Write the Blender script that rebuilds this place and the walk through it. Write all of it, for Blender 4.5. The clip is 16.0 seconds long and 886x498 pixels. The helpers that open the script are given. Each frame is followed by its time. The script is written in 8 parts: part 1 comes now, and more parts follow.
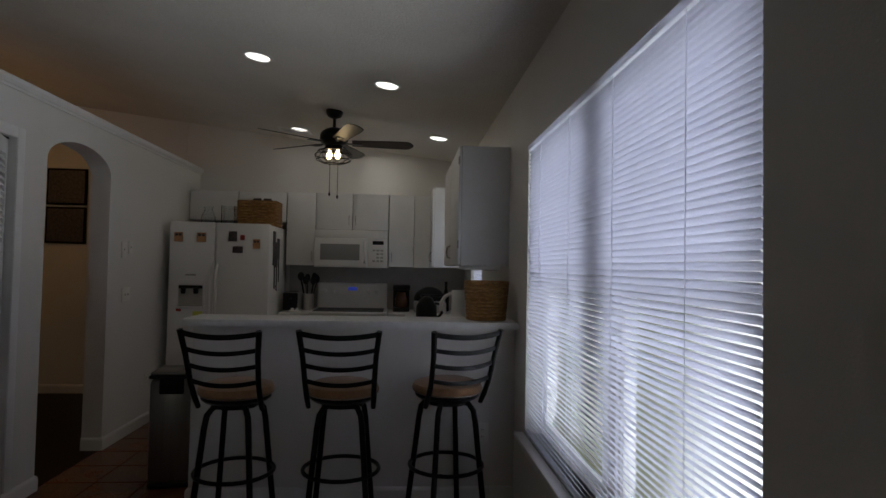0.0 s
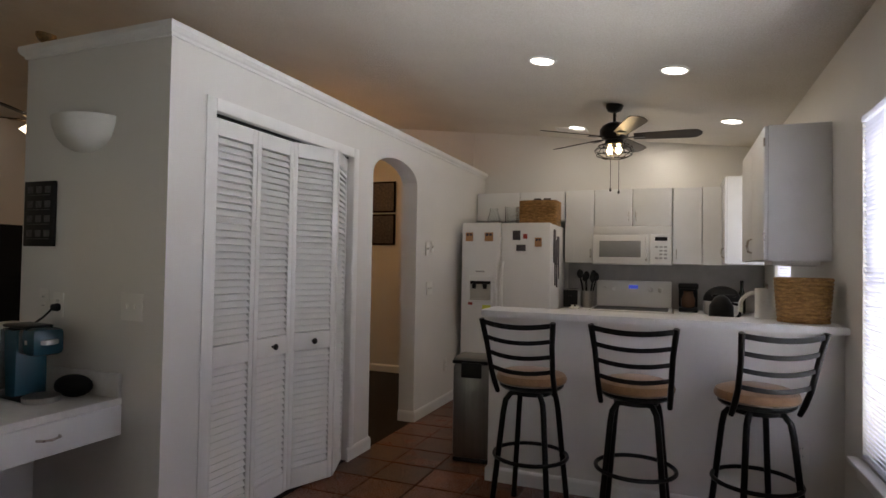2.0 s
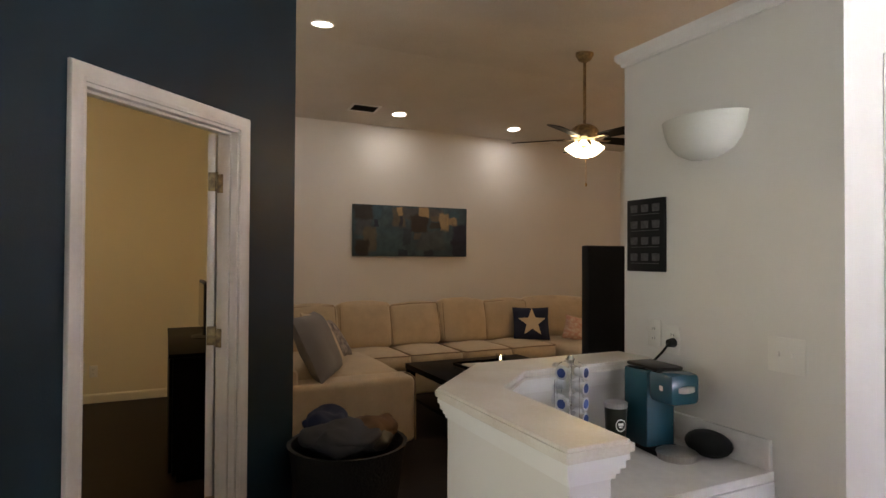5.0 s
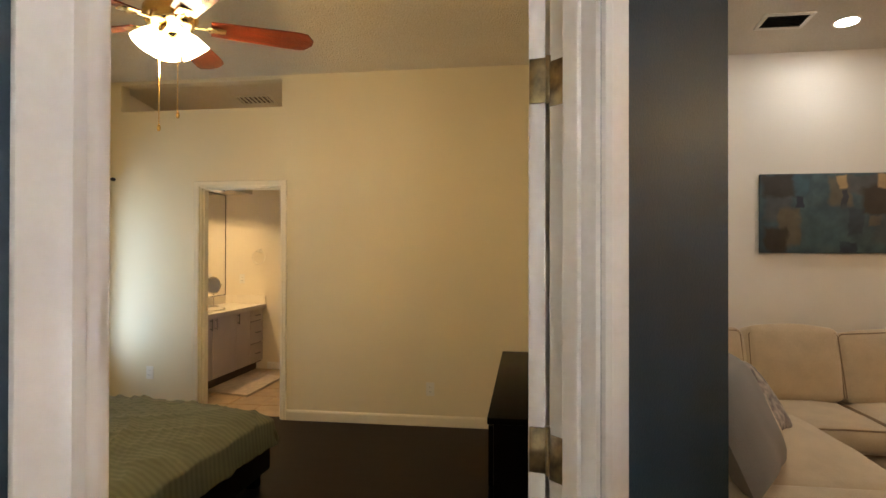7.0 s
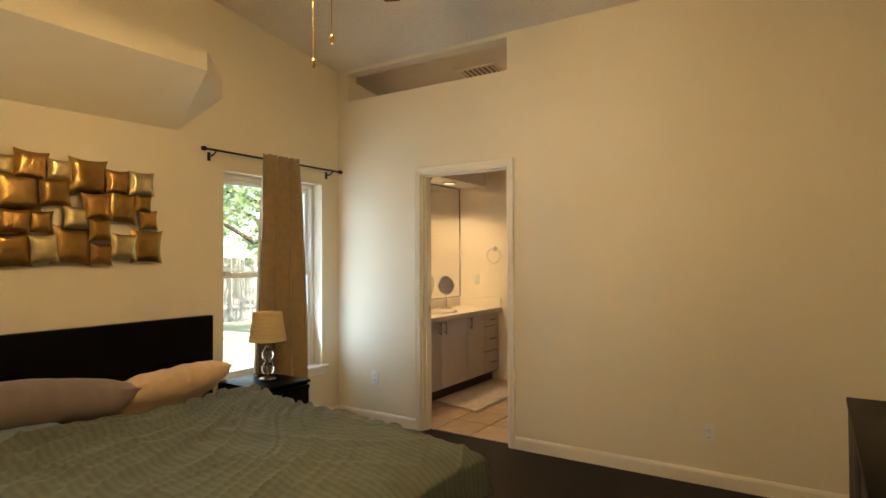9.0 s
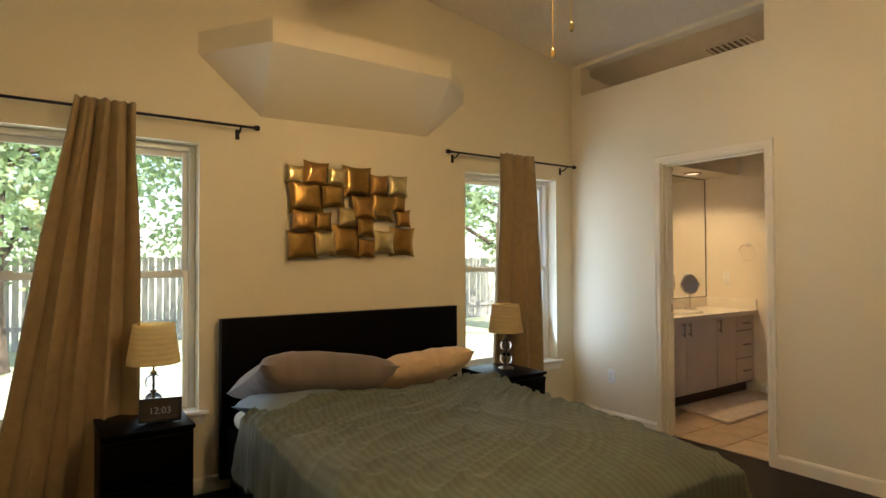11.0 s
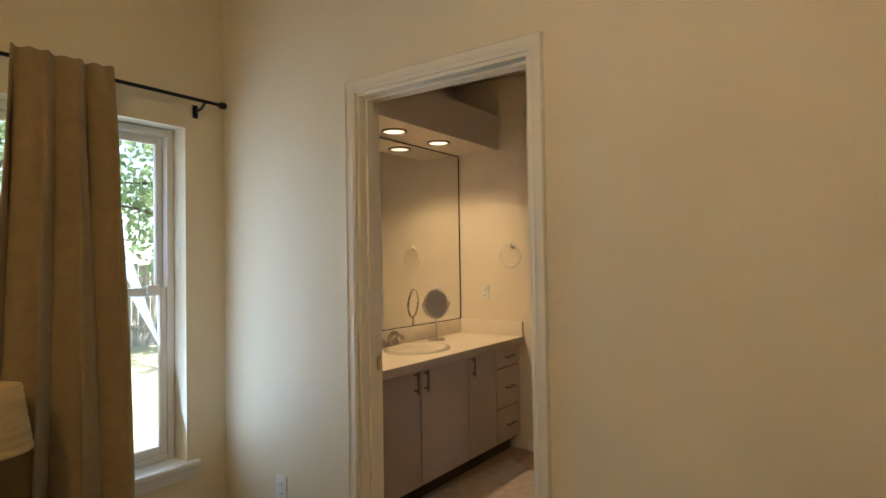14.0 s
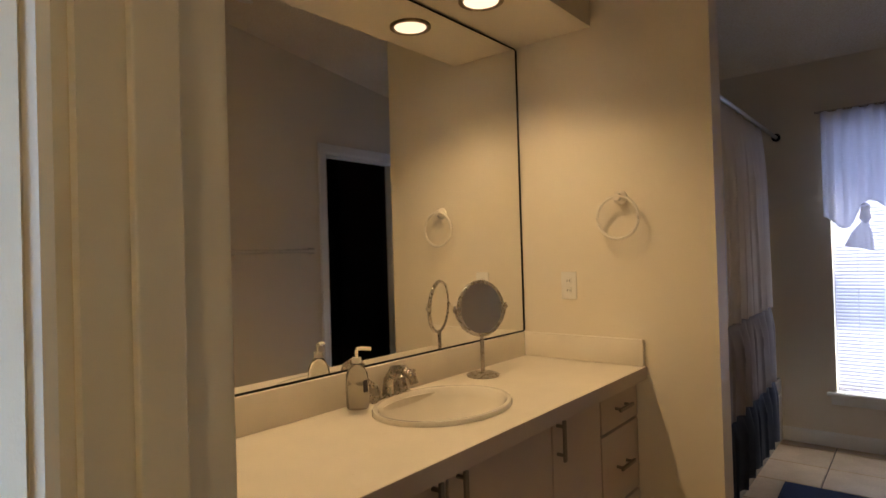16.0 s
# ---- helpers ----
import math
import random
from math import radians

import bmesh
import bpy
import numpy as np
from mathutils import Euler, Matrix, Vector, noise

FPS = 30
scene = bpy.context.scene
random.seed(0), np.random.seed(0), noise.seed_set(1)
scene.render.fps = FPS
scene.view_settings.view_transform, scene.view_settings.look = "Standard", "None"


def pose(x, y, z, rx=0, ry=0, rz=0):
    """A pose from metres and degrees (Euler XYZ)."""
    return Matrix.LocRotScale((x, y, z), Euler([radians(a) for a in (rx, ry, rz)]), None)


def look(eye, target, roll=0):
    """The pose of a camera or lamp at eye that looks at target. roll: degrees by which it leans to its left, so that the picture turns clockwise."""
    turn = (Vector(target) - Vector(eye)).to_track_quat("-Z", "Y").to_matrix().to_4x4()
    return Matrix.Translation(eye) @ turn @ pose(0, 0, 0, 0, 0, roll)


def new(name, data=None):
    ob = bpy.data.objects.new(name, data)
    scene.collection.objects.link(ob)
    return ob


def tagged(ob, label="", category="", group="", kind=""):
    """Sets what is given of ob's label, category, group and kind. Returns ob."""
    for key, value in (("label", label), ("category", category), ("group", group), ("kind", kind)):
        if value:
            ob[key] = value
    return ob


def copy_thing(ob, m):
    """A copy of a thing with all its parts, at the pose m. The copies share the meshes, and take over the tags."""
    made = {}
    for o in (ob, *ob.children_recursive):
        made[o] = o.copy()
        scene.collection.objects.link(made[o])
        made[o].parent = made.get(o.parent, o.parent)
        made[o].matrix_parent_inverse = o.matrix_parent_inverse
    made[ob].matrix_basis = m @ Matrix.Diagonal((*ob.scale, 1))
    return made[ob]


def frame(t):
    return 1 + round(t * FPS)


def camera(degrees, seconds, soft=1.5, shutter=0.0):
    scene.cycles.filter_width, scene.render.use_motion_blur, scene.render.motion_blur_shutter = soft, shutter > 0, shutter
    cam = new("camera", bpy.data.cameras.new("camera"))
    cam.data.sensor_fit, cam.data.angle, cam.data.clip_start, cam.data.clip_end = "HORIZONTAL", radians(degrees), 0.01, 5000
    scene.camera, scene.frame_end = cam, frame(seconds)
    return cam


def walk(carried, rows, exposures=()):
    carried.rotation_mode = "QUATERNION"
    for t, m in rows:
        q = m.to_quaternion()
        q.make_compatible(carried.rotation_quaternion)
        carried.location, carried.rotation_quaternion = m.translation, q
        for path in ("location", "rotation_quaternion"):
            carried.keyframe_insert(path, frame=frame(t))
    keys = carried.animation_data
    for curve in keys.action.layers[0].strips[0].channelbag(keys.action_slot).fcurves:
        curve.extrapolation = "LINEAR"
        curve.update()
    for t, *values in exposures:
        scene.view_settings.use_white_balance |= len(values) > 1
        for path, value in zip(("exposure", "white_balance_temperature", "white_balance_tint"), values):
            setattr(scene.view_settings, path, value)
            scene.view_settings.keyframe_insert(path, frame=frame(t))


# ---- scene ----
cam = camera(74.8, 16.0)
PATH = [
    (0, (0.141, 0.202, 1.37), (0.284, 2.196, 1.434), 1.1),
    (0.5, (0.115, 0.199, 1.361), (-0.047, 2.192, 1.417), 1.1),
    (1, (0.109, 0.201, 1.329), (-0.277, 2.163, 1.386), 1.2),
    (1.5, (0.079, 0.177, 1.33), (-0.485, 2.095, 1.381), 1.1),
    (2, (0.034, 0.153, 1.339), (-0.711, 2.008, 1.387), 1.0),
    (2.5, (-0.011, 0.133, 1.351), (-0.932, 1.908, 1.394), 0.9),
    (3, (-0.059, 0.117, 1.361), (-1.154, 1.789, 1.402), 0.7),
    (3.5, (-0.119, 0.105, 1.374), (-1.415, 1.629, 1.41), 0.6),
    (4, (-0.238, 0.078, 1.395), (-1.739, 1.399, 1.428), 0.5),
    (4.2, (-0.349, 0.076, 1.405), (-1.923, 1.31, 1.442), 0.3),
    (6.3, (-2.141, 0.374, 1.464), (-4.136, 0.513, 1.472), 0.3),
    (6.5, (-2.332, 0.392, 1.458), (-4.332, 0.395, 1.472), 0.1),
    (7, (-2.750, 0.326, 1.455), (-4.730, 0.044, 1.467), 0.1),
    (7.5, (-3.140, 0.245, 1.420), (-5.104, -0.131, 1.447), 0.0),
    (8, (-3.458, 0.218, 1.448), (-5.371, -0.365, 1.479), -0.2),
    (8.5, (-3.667, 0.119, 1.430), (-5.483, -0.717, 1.461), -0.2),
    (9, (-3.776, 0.087, 1.362), (-5.458, -0.994, 1.394), -0.3),
    (9.5, (-3.777, 0.134, 1.312), (-5.267, -1.199, 1.348), -0.3),
    (10, (-3.736, 0.165, 1.303), (-5.051, -1.341, 1.335), -0.3),
    (10.2, (-3.718, 0.171, 1.305), (-4.969, -1.389, 1.335), -0.4),
    (12.3, (-4.041, -0.326, 1.318), (-5.147, -1.991, 1.363), -0.2),
    (12.5, (-4.226, -0.398, 1.336), (-5.457, -1.974, 1.381), -0.3),
    (13, (-4.741, -0.587, 1.355), (-6.203, -1.952, 1.397), -0.4),
    (13.5, (-5.309, -0.716, 1.359), (-6.922, -1.897, 1.405), -0.6),
    (14, (-5.864, -0.944, 1.358), (-7.498, -2.096, 1.401), -0.9),
    (14.5, (-6.374, -1.225, 1.321), (-7.990, -2.403, 1.377), -1.1),
    (15, (-6.793, -1.551, 1.325), (-8.327, -2.832, 1.372), -1.1),
    (15.5, (-7.086, -1.855, 1.304), (-8.588, -3.175, 1.332), -1.5),
    (16, (-7.393, -2.057, 1.261), (-8.938, -3.328, 1.284), -1.7),
]
EXPOSURES = [(0.0, -1.42, 6250, 8), (0.5, -1.32, 6300, 9), (1.0, -1.00, 6450, 9), (1.5, -0.35, 6500, 10), (2.0, 0.15, 6750, 11), (2.5, 0.53, 6700, 11), (3.0, 0.78, 6650, 11),
             (3.5, 0.93, 6700, 11), (4.0, 1.06, 6750, 11), (4.2, 1.12, 6750, 11), (6.3, 2.19, 6850, 7), (7.0, 2.31, 6800, 6), (8.0, 2.53, 6650, 7), (9.0, 2.42, 6550, 8),
             (9.5, 2.26, 6450, 8), (10.0, 2.26, 6350, 9), (12.3, 2.16, 6250, 8), (13.0, 2.16, 6250, 8), (14.0, 1.91, 6150, 9), (15.0, 1.66, 6150, 10), (16.0, 1.70, 6250, 9)]
walk(cam, [(t, look(eye, target, roll)) for t, eye, target, roll in PATH], EXPOSURES)

# ---- world, sun and lamps ----
SUN_EL, SUN_AZ = radians(58), radians(335)
world = bpy.data.worlds.new("sky")
world.use_nodes = True
scene.world = world
sky = world.node_tree.nodes.new("ShaderNodeTexSky")
sky.sky_type, sky.sun_disc, sky.sun_elevation, sky.sun_rotation = "NISHITA", False, SUN_EL, SUN_AZ
back = world.node_tree.nodes["Background"]
back.inputs["Strength"].default_value = 0.15
world.node_tree.links.new(sky.outputs[0], back.inputs["Color"])

sun = new("sun", bpy.data.lights.new("sun", "SUN"))
sun.data.energy, sun.data.angle, sun.data.color = 5.0, radians(0.6), (1.0, 0.95, 0.86)
sun_dir = Vector((math.sin(SUN_AZ) * math.cos(SUN_EL), math.cos(SUN_AZ) * math.cos(SUN_EL), math.sin(SUN_EL)))
sun.matrix_world = look(sun_dir * 60, (0, 0, 0))

WARM, BULB, COOL, DAY = (1.0, 0.66, 0.32), (1.0, 0.74, 0.44), (1.0, 0.93, 0.84), (0.90, 0.935, 1.0)


def lamp(name, kind, at, energy, color, toward=None, size=0.1, size_y=0.0, cone=120, blend=0.6):
    data = bpy.data.lights.new(name, kind)
    data.energy, data.color = energy, color
    if kind == "AREA":
        data.shape, data.size = ("RECTANGLE", size) if size_y else ("DISK", size)
        if size_y:
            data.size_y = size_y
    else:
        data.shadow_soft_size = size
    if kind == "SPOT":
        data.spot_size, data.spot_blend = radians(cone), blend
    ob = new(name, data)
    ob.matrix_world = look(at, toward) if toward else Matrix.Translation(at)
    return ob


# daylight entering at the window openings
dining_sky = lamp("window_daylight", "AREA", (1.14, 2.30, 1.26), 96, DAY, (0.0, 2.30, 1.52), 2.3, 1.9)
dining_sky.data.spread = radians(125)
# added for the unseen south window, beam narrowed onto the pantry's end wall
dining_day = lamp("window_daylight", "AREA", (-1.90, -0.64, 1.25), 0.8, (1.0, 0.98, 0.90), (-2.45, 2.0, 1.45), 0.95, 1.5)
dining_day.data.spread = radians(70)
lamp("window_daylight", "AREA", (0.90, 5.50, 1.50), 6.3, DAY, (0.0, 5.50, 1.50), 0.6, 0.8)
side_day = lamp("window_daylight", "AREA", (-7.13, -3.52, 1.22), 0.80, (0.50, 0.69, 1.0), (-7.68, -2.77, 1.52), 0.30, 1.44)
side_day.data.spread = radians(150)
lamp("window_daylight", "AREA", (-6.86, -3.46, 1.24), 1.4, (0.68, 0.82, 1.0), (-6.86, -1.0, 1.24), 0.9, 1.45)
lamp("window_daylight", "AREA", (-3.98, -3.46, 1.24), 2.8, (0.68, 0.82, 1.0), (-3.98, -1.0, 1.24), 0.9, 1.45)
lamp("window_daylight", "AREA", (-11.75, -2.05, 1.2), 4.2, (0.66, 0.77, 1.0), (-9.0, -2.05, 1.2), 0.9, 1.6)
# recessed ceiling lamps
KITCHEN_CANS = [(-0.80, 3.94), (0.02, 4.11), (-0.885, 5.96), (-0.07, 6.15), (0.456, 5.435)]
LIVING_CANS = [(-7.31, 2.63), (-7.35, 4.25), (-5.32, 1.22)]
BATH_CANS = [(-8.13, -3.26), (-8.64, -3.26), (-9.10, -3.25)]


def roof(x):
    """Height of the vaulted ceiling over the kitchen, the dining and the living room."""
    return 2.603 - 0.118 * x if x > -5.75 else 3.2815 + 0.093 * (x + 5.75)


def bed_roof(x):
    """Height of the sloping ceiling over the bedroom and the bathroom."""
    return 3.252 - 0.118 * (x + 5.75) if x > -5.75 else 3.252 + 0.14 * (x + 5.75)


for x, y in KITCHEN_CANS:
    lamp("can_light", "AREA", (x, y, roof(x) - 0.03), 1.25, COOL, (x, y, 0), 0.15)
for x, y in LIVING_CANS:
    lamp("can_light", "AREA", (x, y, roof(x) - 0.03), 0.95, (1.0, 0.95, 0.93), (x, y, 0), 0.15)
for x, y in BATH_CANS:
    lamp("can_light", "SPOT", (x, y, 2.163), 4.7, (1.0, 0.67, 0.34), (x, y, 0), 0.012, cone=128)
lamp("fan_bulb", "POINT", (-0.43, 5.03, 2.16), 1.9, BULB, size=0.04)
lamp("fan_bulb", "POINT", (-4.80, 3.32, 2.28), 3.2, WARM, size=0.10)
lamp("fan_bulb", "POINT", (-5.16, -1.26, 2.31), 11.2, (1.0, 0.635, 0.27), size=0.04)
lamp("hall_bulb", "POINT", (-3.6, 5.2, 2.35), 11, (1.0, 0.50, 0.18), size=0.1)
# ---- materials ----
def mat(name, color, rough=0.5, metal=0.0, vary=0.06, scale=3.0, grain=0.0, grain_scale=120.0, bump=0.0, bump_scale=90.0, stretch=(1, 1, 1),
        random_tint=0.0, emit=0.0, coat=0.0, sheen=0.0, trans=0.0, ior=1.45, alpha=1.0, dark=None, speck=0.35):
    m = bpy.data.materials.new(name)
    m.use_nodes = True
    nt = m.node_tree
    n, l = nt.nodes, nt.links
    b = n["Principled BSDF"]
    b.inputs["Metallic"].default_value = metal
    b.inputs["Coat Weight"].default_value = coat
    b.inputs["Sheen Weight"].default_value = sheen
    b.inputs["Transmission Weight"].default_value = trans
    b.inputs["IOR"].default_value = ior
    b.inputs["Alpha"].default_value = alpha
    tc = n.new("ShaderNodeTexCoord")
    mp = n.new("ShaderNodeMapping")
    mp.inputs["Scale"].default_value = stretch
    l.new(tc.outputs["Object"], mp.inputs["Vector"])
    big = n.new("ShaderNodeTexNoise")
    big.inputs["Scale"].default_value, big.inputs["Detail"].default_value = scale, 6
    fine = n.new("ShaderNodeTexNoise")
    fine.inputs["Scale"].default_value, fine.inputs["Detail"].default_value = grain_scale, 3
    l.new(mp.outputs[0], big.inputs["Vector"])
    l.new(mp.outputs[0], fine.inputs["Vector"])
    low = dark or tuple(c * (1 - 2.2 * vary) for c in color)
    high = color if dark else tuple(min(1, c * (1 + vary)) for c in color)
    ramp = n.new("ShaderNodeValToRGB")
    ramp.color_ramp.elements[0].position, ramp.color_ramp.elements[1].position = 0.3, 0.7
    ramp.color_ramp.elements[0].color, ramp.color_ramp.elements[1].color = (*low, 1), (*high, 1)
    l.new(big.outputs["Fac"], ramp.inputs["Fac"])
    out = ramp.outputs["Color"]
    if grain:
        mix = n.new("ShaderNodeMix")
        mix.data_type, mix.blend_type = "RGBA", "OVERLAY"
        mix.inputs[0].default_value = grain
        l.new(out, mix.inputs[6])
        l.new(fine.outputs["Fac"], mix.inputs[7])
        out = mix.outputs[2]
    if random_tint:
        info = n.new("ShaderNodeObjectInfo")
        geo = n.new("ShaderNodeNewGeometry")
        add = n.new("ShaderNodeMath")
        add.operation = "ADD"
        fr = n.new("ShaderNodeMath")
        fr.operation = "FRACT"
        l.new(info.outputs["Random"], add.inputs[0])
        l.new(geo.outputs["Random Per Island"], add.inputs[1])
        l.new(add.outputs[0], fr.inputs[0])
        rng = n.new("ShaderNodeMapRange")
        rng.inputs["To Min"].default_value, rng.inputs["To Max"].default_value = 1 - random_tint, 1 + random_tint
        l.new(fr.outputs[0], rng.inputs["Value"])
        hsv = n.new("ShaderNodeHueSaturation")
        l.new(rng.outputs[0], hsv.inputs["Value"])
        l.new(out, hsv.inputs["Color"])
        out = hsv.outputs[0]
    l.new(out, b.inputs["Base Color"])
    rr = n.new("ShaderNodeMapRange")
    rr.inputs["To Min"].default_value, rr.inputs["To Max"].default_value = max(0.02, rough * 0.85), min(1, rough * 1.12)
    l.new(fine.outputs["Fac"], rr.inputs["Value"])
    l.new(rr.outputs[0], b.inputs["Roughness"])
    if bump:
        tex = n.new("ShaderNodeTexNoise")
        tex.inputs["Scale"].default_value, tex.inputs["Detail"].default_value = bump_scale, 4
        l.new(mp.outputs[0], tex.inputs["Vector"])
        bp = n.new("ShaderNodeBump")
        bp.inputs["Strength"].default_value, bp.inputs["Distance"].default_value = bump, 0.01
        l.new(tex.outputs["Fac"], bp.inputs["Height"])
        l.new(bp.outputs[0], b.inputs["Normal"])
    if emit:
        b.inputs["Emission Color"].default_value, b.inputs["Emission Strength"].default_value = (*color, 1), emit
    return m


M_WALL = mat("wall_paint", (0.74, 0.72, 0.68), 0.6, vary=0.02, scale=1.2, bump=0.12, bump_scale=160)
M_BED_WALL = mat("cream_wall_paint", (0.76, 0.685, 0.51), 0.5, vary=0.02, scale=1.2, bump=0.14, bump_scale=150)
M_BATH_WALL = mat("bath_wall_paint", (0.76, 0.69, 0.57), 0.55, vary=0.02, scale=1.2, bump=0.12, bump_scale=150)
M_BLUE = mat("slate_blue_wall_paint", (0.012, 0.030, 0.045), 0.42, vary=0.05, scale=2, bump=0.10, bump_scale=190)
M_CEIL = mat("popcorn_ceiling", (0.70, 0.66, 0.59), 0.9, vary=0.03, scale=2, grain=0.4, grain_scale=110, bump=1.0, bump_scale=85)
M_TRIM = mat("white_gloss_trim", (0.80, 0.79, 0.76), 0.32, vary=0.02, scale=5, bump=0.03, bump_scale=60)
# white trim with the rooms' warm light put into its colour
M_WARMTRIM = mat("warm_lit_white_trim", (0.72, 0.665, 0.585), 0.35, vary=0.04, scale=4, grain=0.1, grain_scale=60, bump=0.05, bump_scale=50)
M_CAB = mat("white_cabinet_laminate", (0.80, 0.80, 0.79), 0.35, vary=0.015, scale=6)
M_LAM = mat("white_speckled_laminate", (0.74, 0.73, 0.71), 0.3, vary=0.03, scale=30, grain=0.3, grain_scale=400)
M_WOOD_FLOOR = mat("dark_wood_floor", (0.008, 0.0042, 0.003), 0.42, vary=0.2, scale=3, grain=0.3, grain_scale=60, stretch=(8, 0.7, 1), random_tint=0.3)
M_TERRA = mat("terracotta_tile", (0.17, 0.058, 0.022), 0.28, scale=7, dark=(0.095, 0.032, 0.014), bump=0.06, bump_scale=12, random_tint=0.3)
M_GROUT = mat("grey_grout", (0.16, 0.12, 0.09), 0.9, vary=0.15, scale=20, bump=0.3)
M_BTILE = mat("beige_floor_tile", (0.52, 0.38, 0.24), 0.35, scale=7, dark=(0.40, 0.28, 0.17), grain=0.3, random_tint=0.08)
M_BLACKM = mat("black_powder_coated_metal", (0.012, 0.011, 0.011), 0.35, metal=0.6, vary=0.1, bump=0.05)
M_BLACKW = mat("black_brown_wood_veneer", (0.0022, 0.0016, 0.0013), 0.42, vary=0.2, scale=4, grain=0.3, grain_scale=80, stretch=(1, 12, 12))
# also the shade put into openings: closet, ducts, slots and holes
M_DARK = mat("black_plastic_and_shade", (0.015, 0.015, 0.016), 0.4, vary=0.1)
M_SUEDE = mat("tan_suede", (0.27, 0.145, 0.065), 0.9, vary=0.12, scale=8, grain=0.25, bump=0.1, sheen=0.3)
M_STEEL = mat("brushed_steel", (0.52, 0.50, 0.47), 0.32, metal=1.0, vary=0.05, scale=4, grain=0.25, grain_scale=150, stretch=(1, 1, 0.05))
M_NICKEL = mat("brushed_nickel", (0.50, 0.46, 0.41), 0.28, metal=1.0, vary=0.05)
M_CHROME = mat("polished_chrome", (0.80, 0.80, 0.80), 0.06, metal=1.0, vary=0.01)
M_BRASS = mat("polished_brass", (0.72, 0.50, 0.20), 0.22, metal=1.0, vary=0.06, scale=20)
M_OLDBRASS = mat("worn_brass", (0.40, 0.30, 0.16), 0.35, metal=1.0, scale=40, dark=(0.16, 0.12, 0.08))
M_FRIDGE = mat("white_appliance_enamel", (0.80, 0.79, 0.76), 0.3, vary=0.015, bump=0.08, bump_scale=300)
M_GLASS = mat("clear_glass", (1, 1, 1), 0.02, vary=0.0, trans=1.0, ior=1.45)
M_MIRROR = mat("mirror_silver", (0.90, 0.90, 0.88), 0.02, metal=1.0, vary=0.0)
M_GLOW = mat("lit_diffuser", (1.0, 0.95, 0.88), 0.5, vary=0.0, emit=6.0)
M_GLOWW = mat("lit_warm_bulb", (1.0, 0.72, 0.36), 0.5, vary=0.0, emit=22.0)
M_SHADEGLOW = mat("lit_frosted_glass", (1.0, 0.86, 0.62), 0.4, vary=0.0, emit=3.0)
M_BULBB = mat("lit_bath_bulb", (1.0, 0.80, 0.54), 0.5, vary=0.0, emit=0.42)
M_BLIND = mat("white_blind_slat", (0.80, 0.80, 0.82), 0.4, vary=0.02)


def let_light_through(m, share, color):
    """Mixes a translucent layer into a thin material."""
    nt = m.node_tree
    tr, mix = nt.nodes.new("ShaderNodeBsdfTranslucent"), nt.nodes.new("ShaderNodeMixShader")
    tr.inputs["Color"].default_value = (*color, 1)
    mix.inputs[0].default_value = share
    nt.links.new(nt.nodes["Principled BSDF"].outputs[0], mix.inputs[1])
    nt.links.new(tr.outputs[0], mix.inputs[2])
    nt.links.new(mix.outputs[0], nt.nodes["Material Output"].inputs["Surface"])


let_light_through(M_BLIND, 0.46, (0.86, 0.86, 0.95))
for m, level in ((M_BLACKW, 0.06), (M_WOOD_FLOOR, 0.12), (M_DARK, 0.2), (M_BLUE, 0.4)):
    m.node_tree.nodes["Principled BSDF"].inputs["Specular IOR Level"].default_value = level
# bedroom and bath copy of the ceiling, warm lamp light put into its colour
M_BED_CEIL = mat("warm_lit_popcorn_ceiling", (0.77, 0.69, 0.55), 0.9, vary=0.03, scale=2, grain=0.5, grain_scale=100, bump=1.0, bump_scale=75)
M_CREAM = mat("cream_gloss_trim", (0.79, 0.73, 0.59), 0.34, vary=0.02, scale=5, bump=0.03, bump_scale=60)
M_CLOTH = mat("tan_curtain_cloth", (0.34, 0.245, 0.125), 0.9, vary=0.06, scale=20, grain=0.2, grain_scale=300, bump=0.1, bump_scale=300, sheen=0.2)
M_OUTLET = mat("white_plastic", (0.78, 0.76, 0.71), 0.35, vary=0.02)

# ---- building helpers ----
def bx(bm, x0, x1, y0, y1, z0, z1, bevel=0.0, m=None, seg=2):
    mtx = Matrix.LocRotScale(((x0 + x1) / 2, (y0 + y1) / 2, (z0 + z1) / 2), None, (abs(x1 - x0), abs(y1 - y0), abs(z1 - z0)))
    vs = bmesh.ops.create_cube(bm, size=1.0, matrix=(m @ mtx) if m else mtx)["verts"]
    if bevel:
        es = {e for v in vs for e in v.link_edges}
        bmesh.ops.bevel(bm, geom=list(es), offset=bevel, segments=seg, affect="EDGES", profile=0.5)
    return bm


def rod(bm, a, b, r0, r1=None, seg=12):
    a, b = Vector(a), Vector(b)
    d = b - a
    mtx = Matrix.Translation((a + b) / 2) @ d.to_track_quat("Z", "Y").to_matrix().to_4x4()
    bmesh.ops.create_cone(bm, cap_ends=True, segments=seg, radius1=r0, radius2=r0 if r1 is None else r1, depth=d.length, matrix=mtx)
    return bm


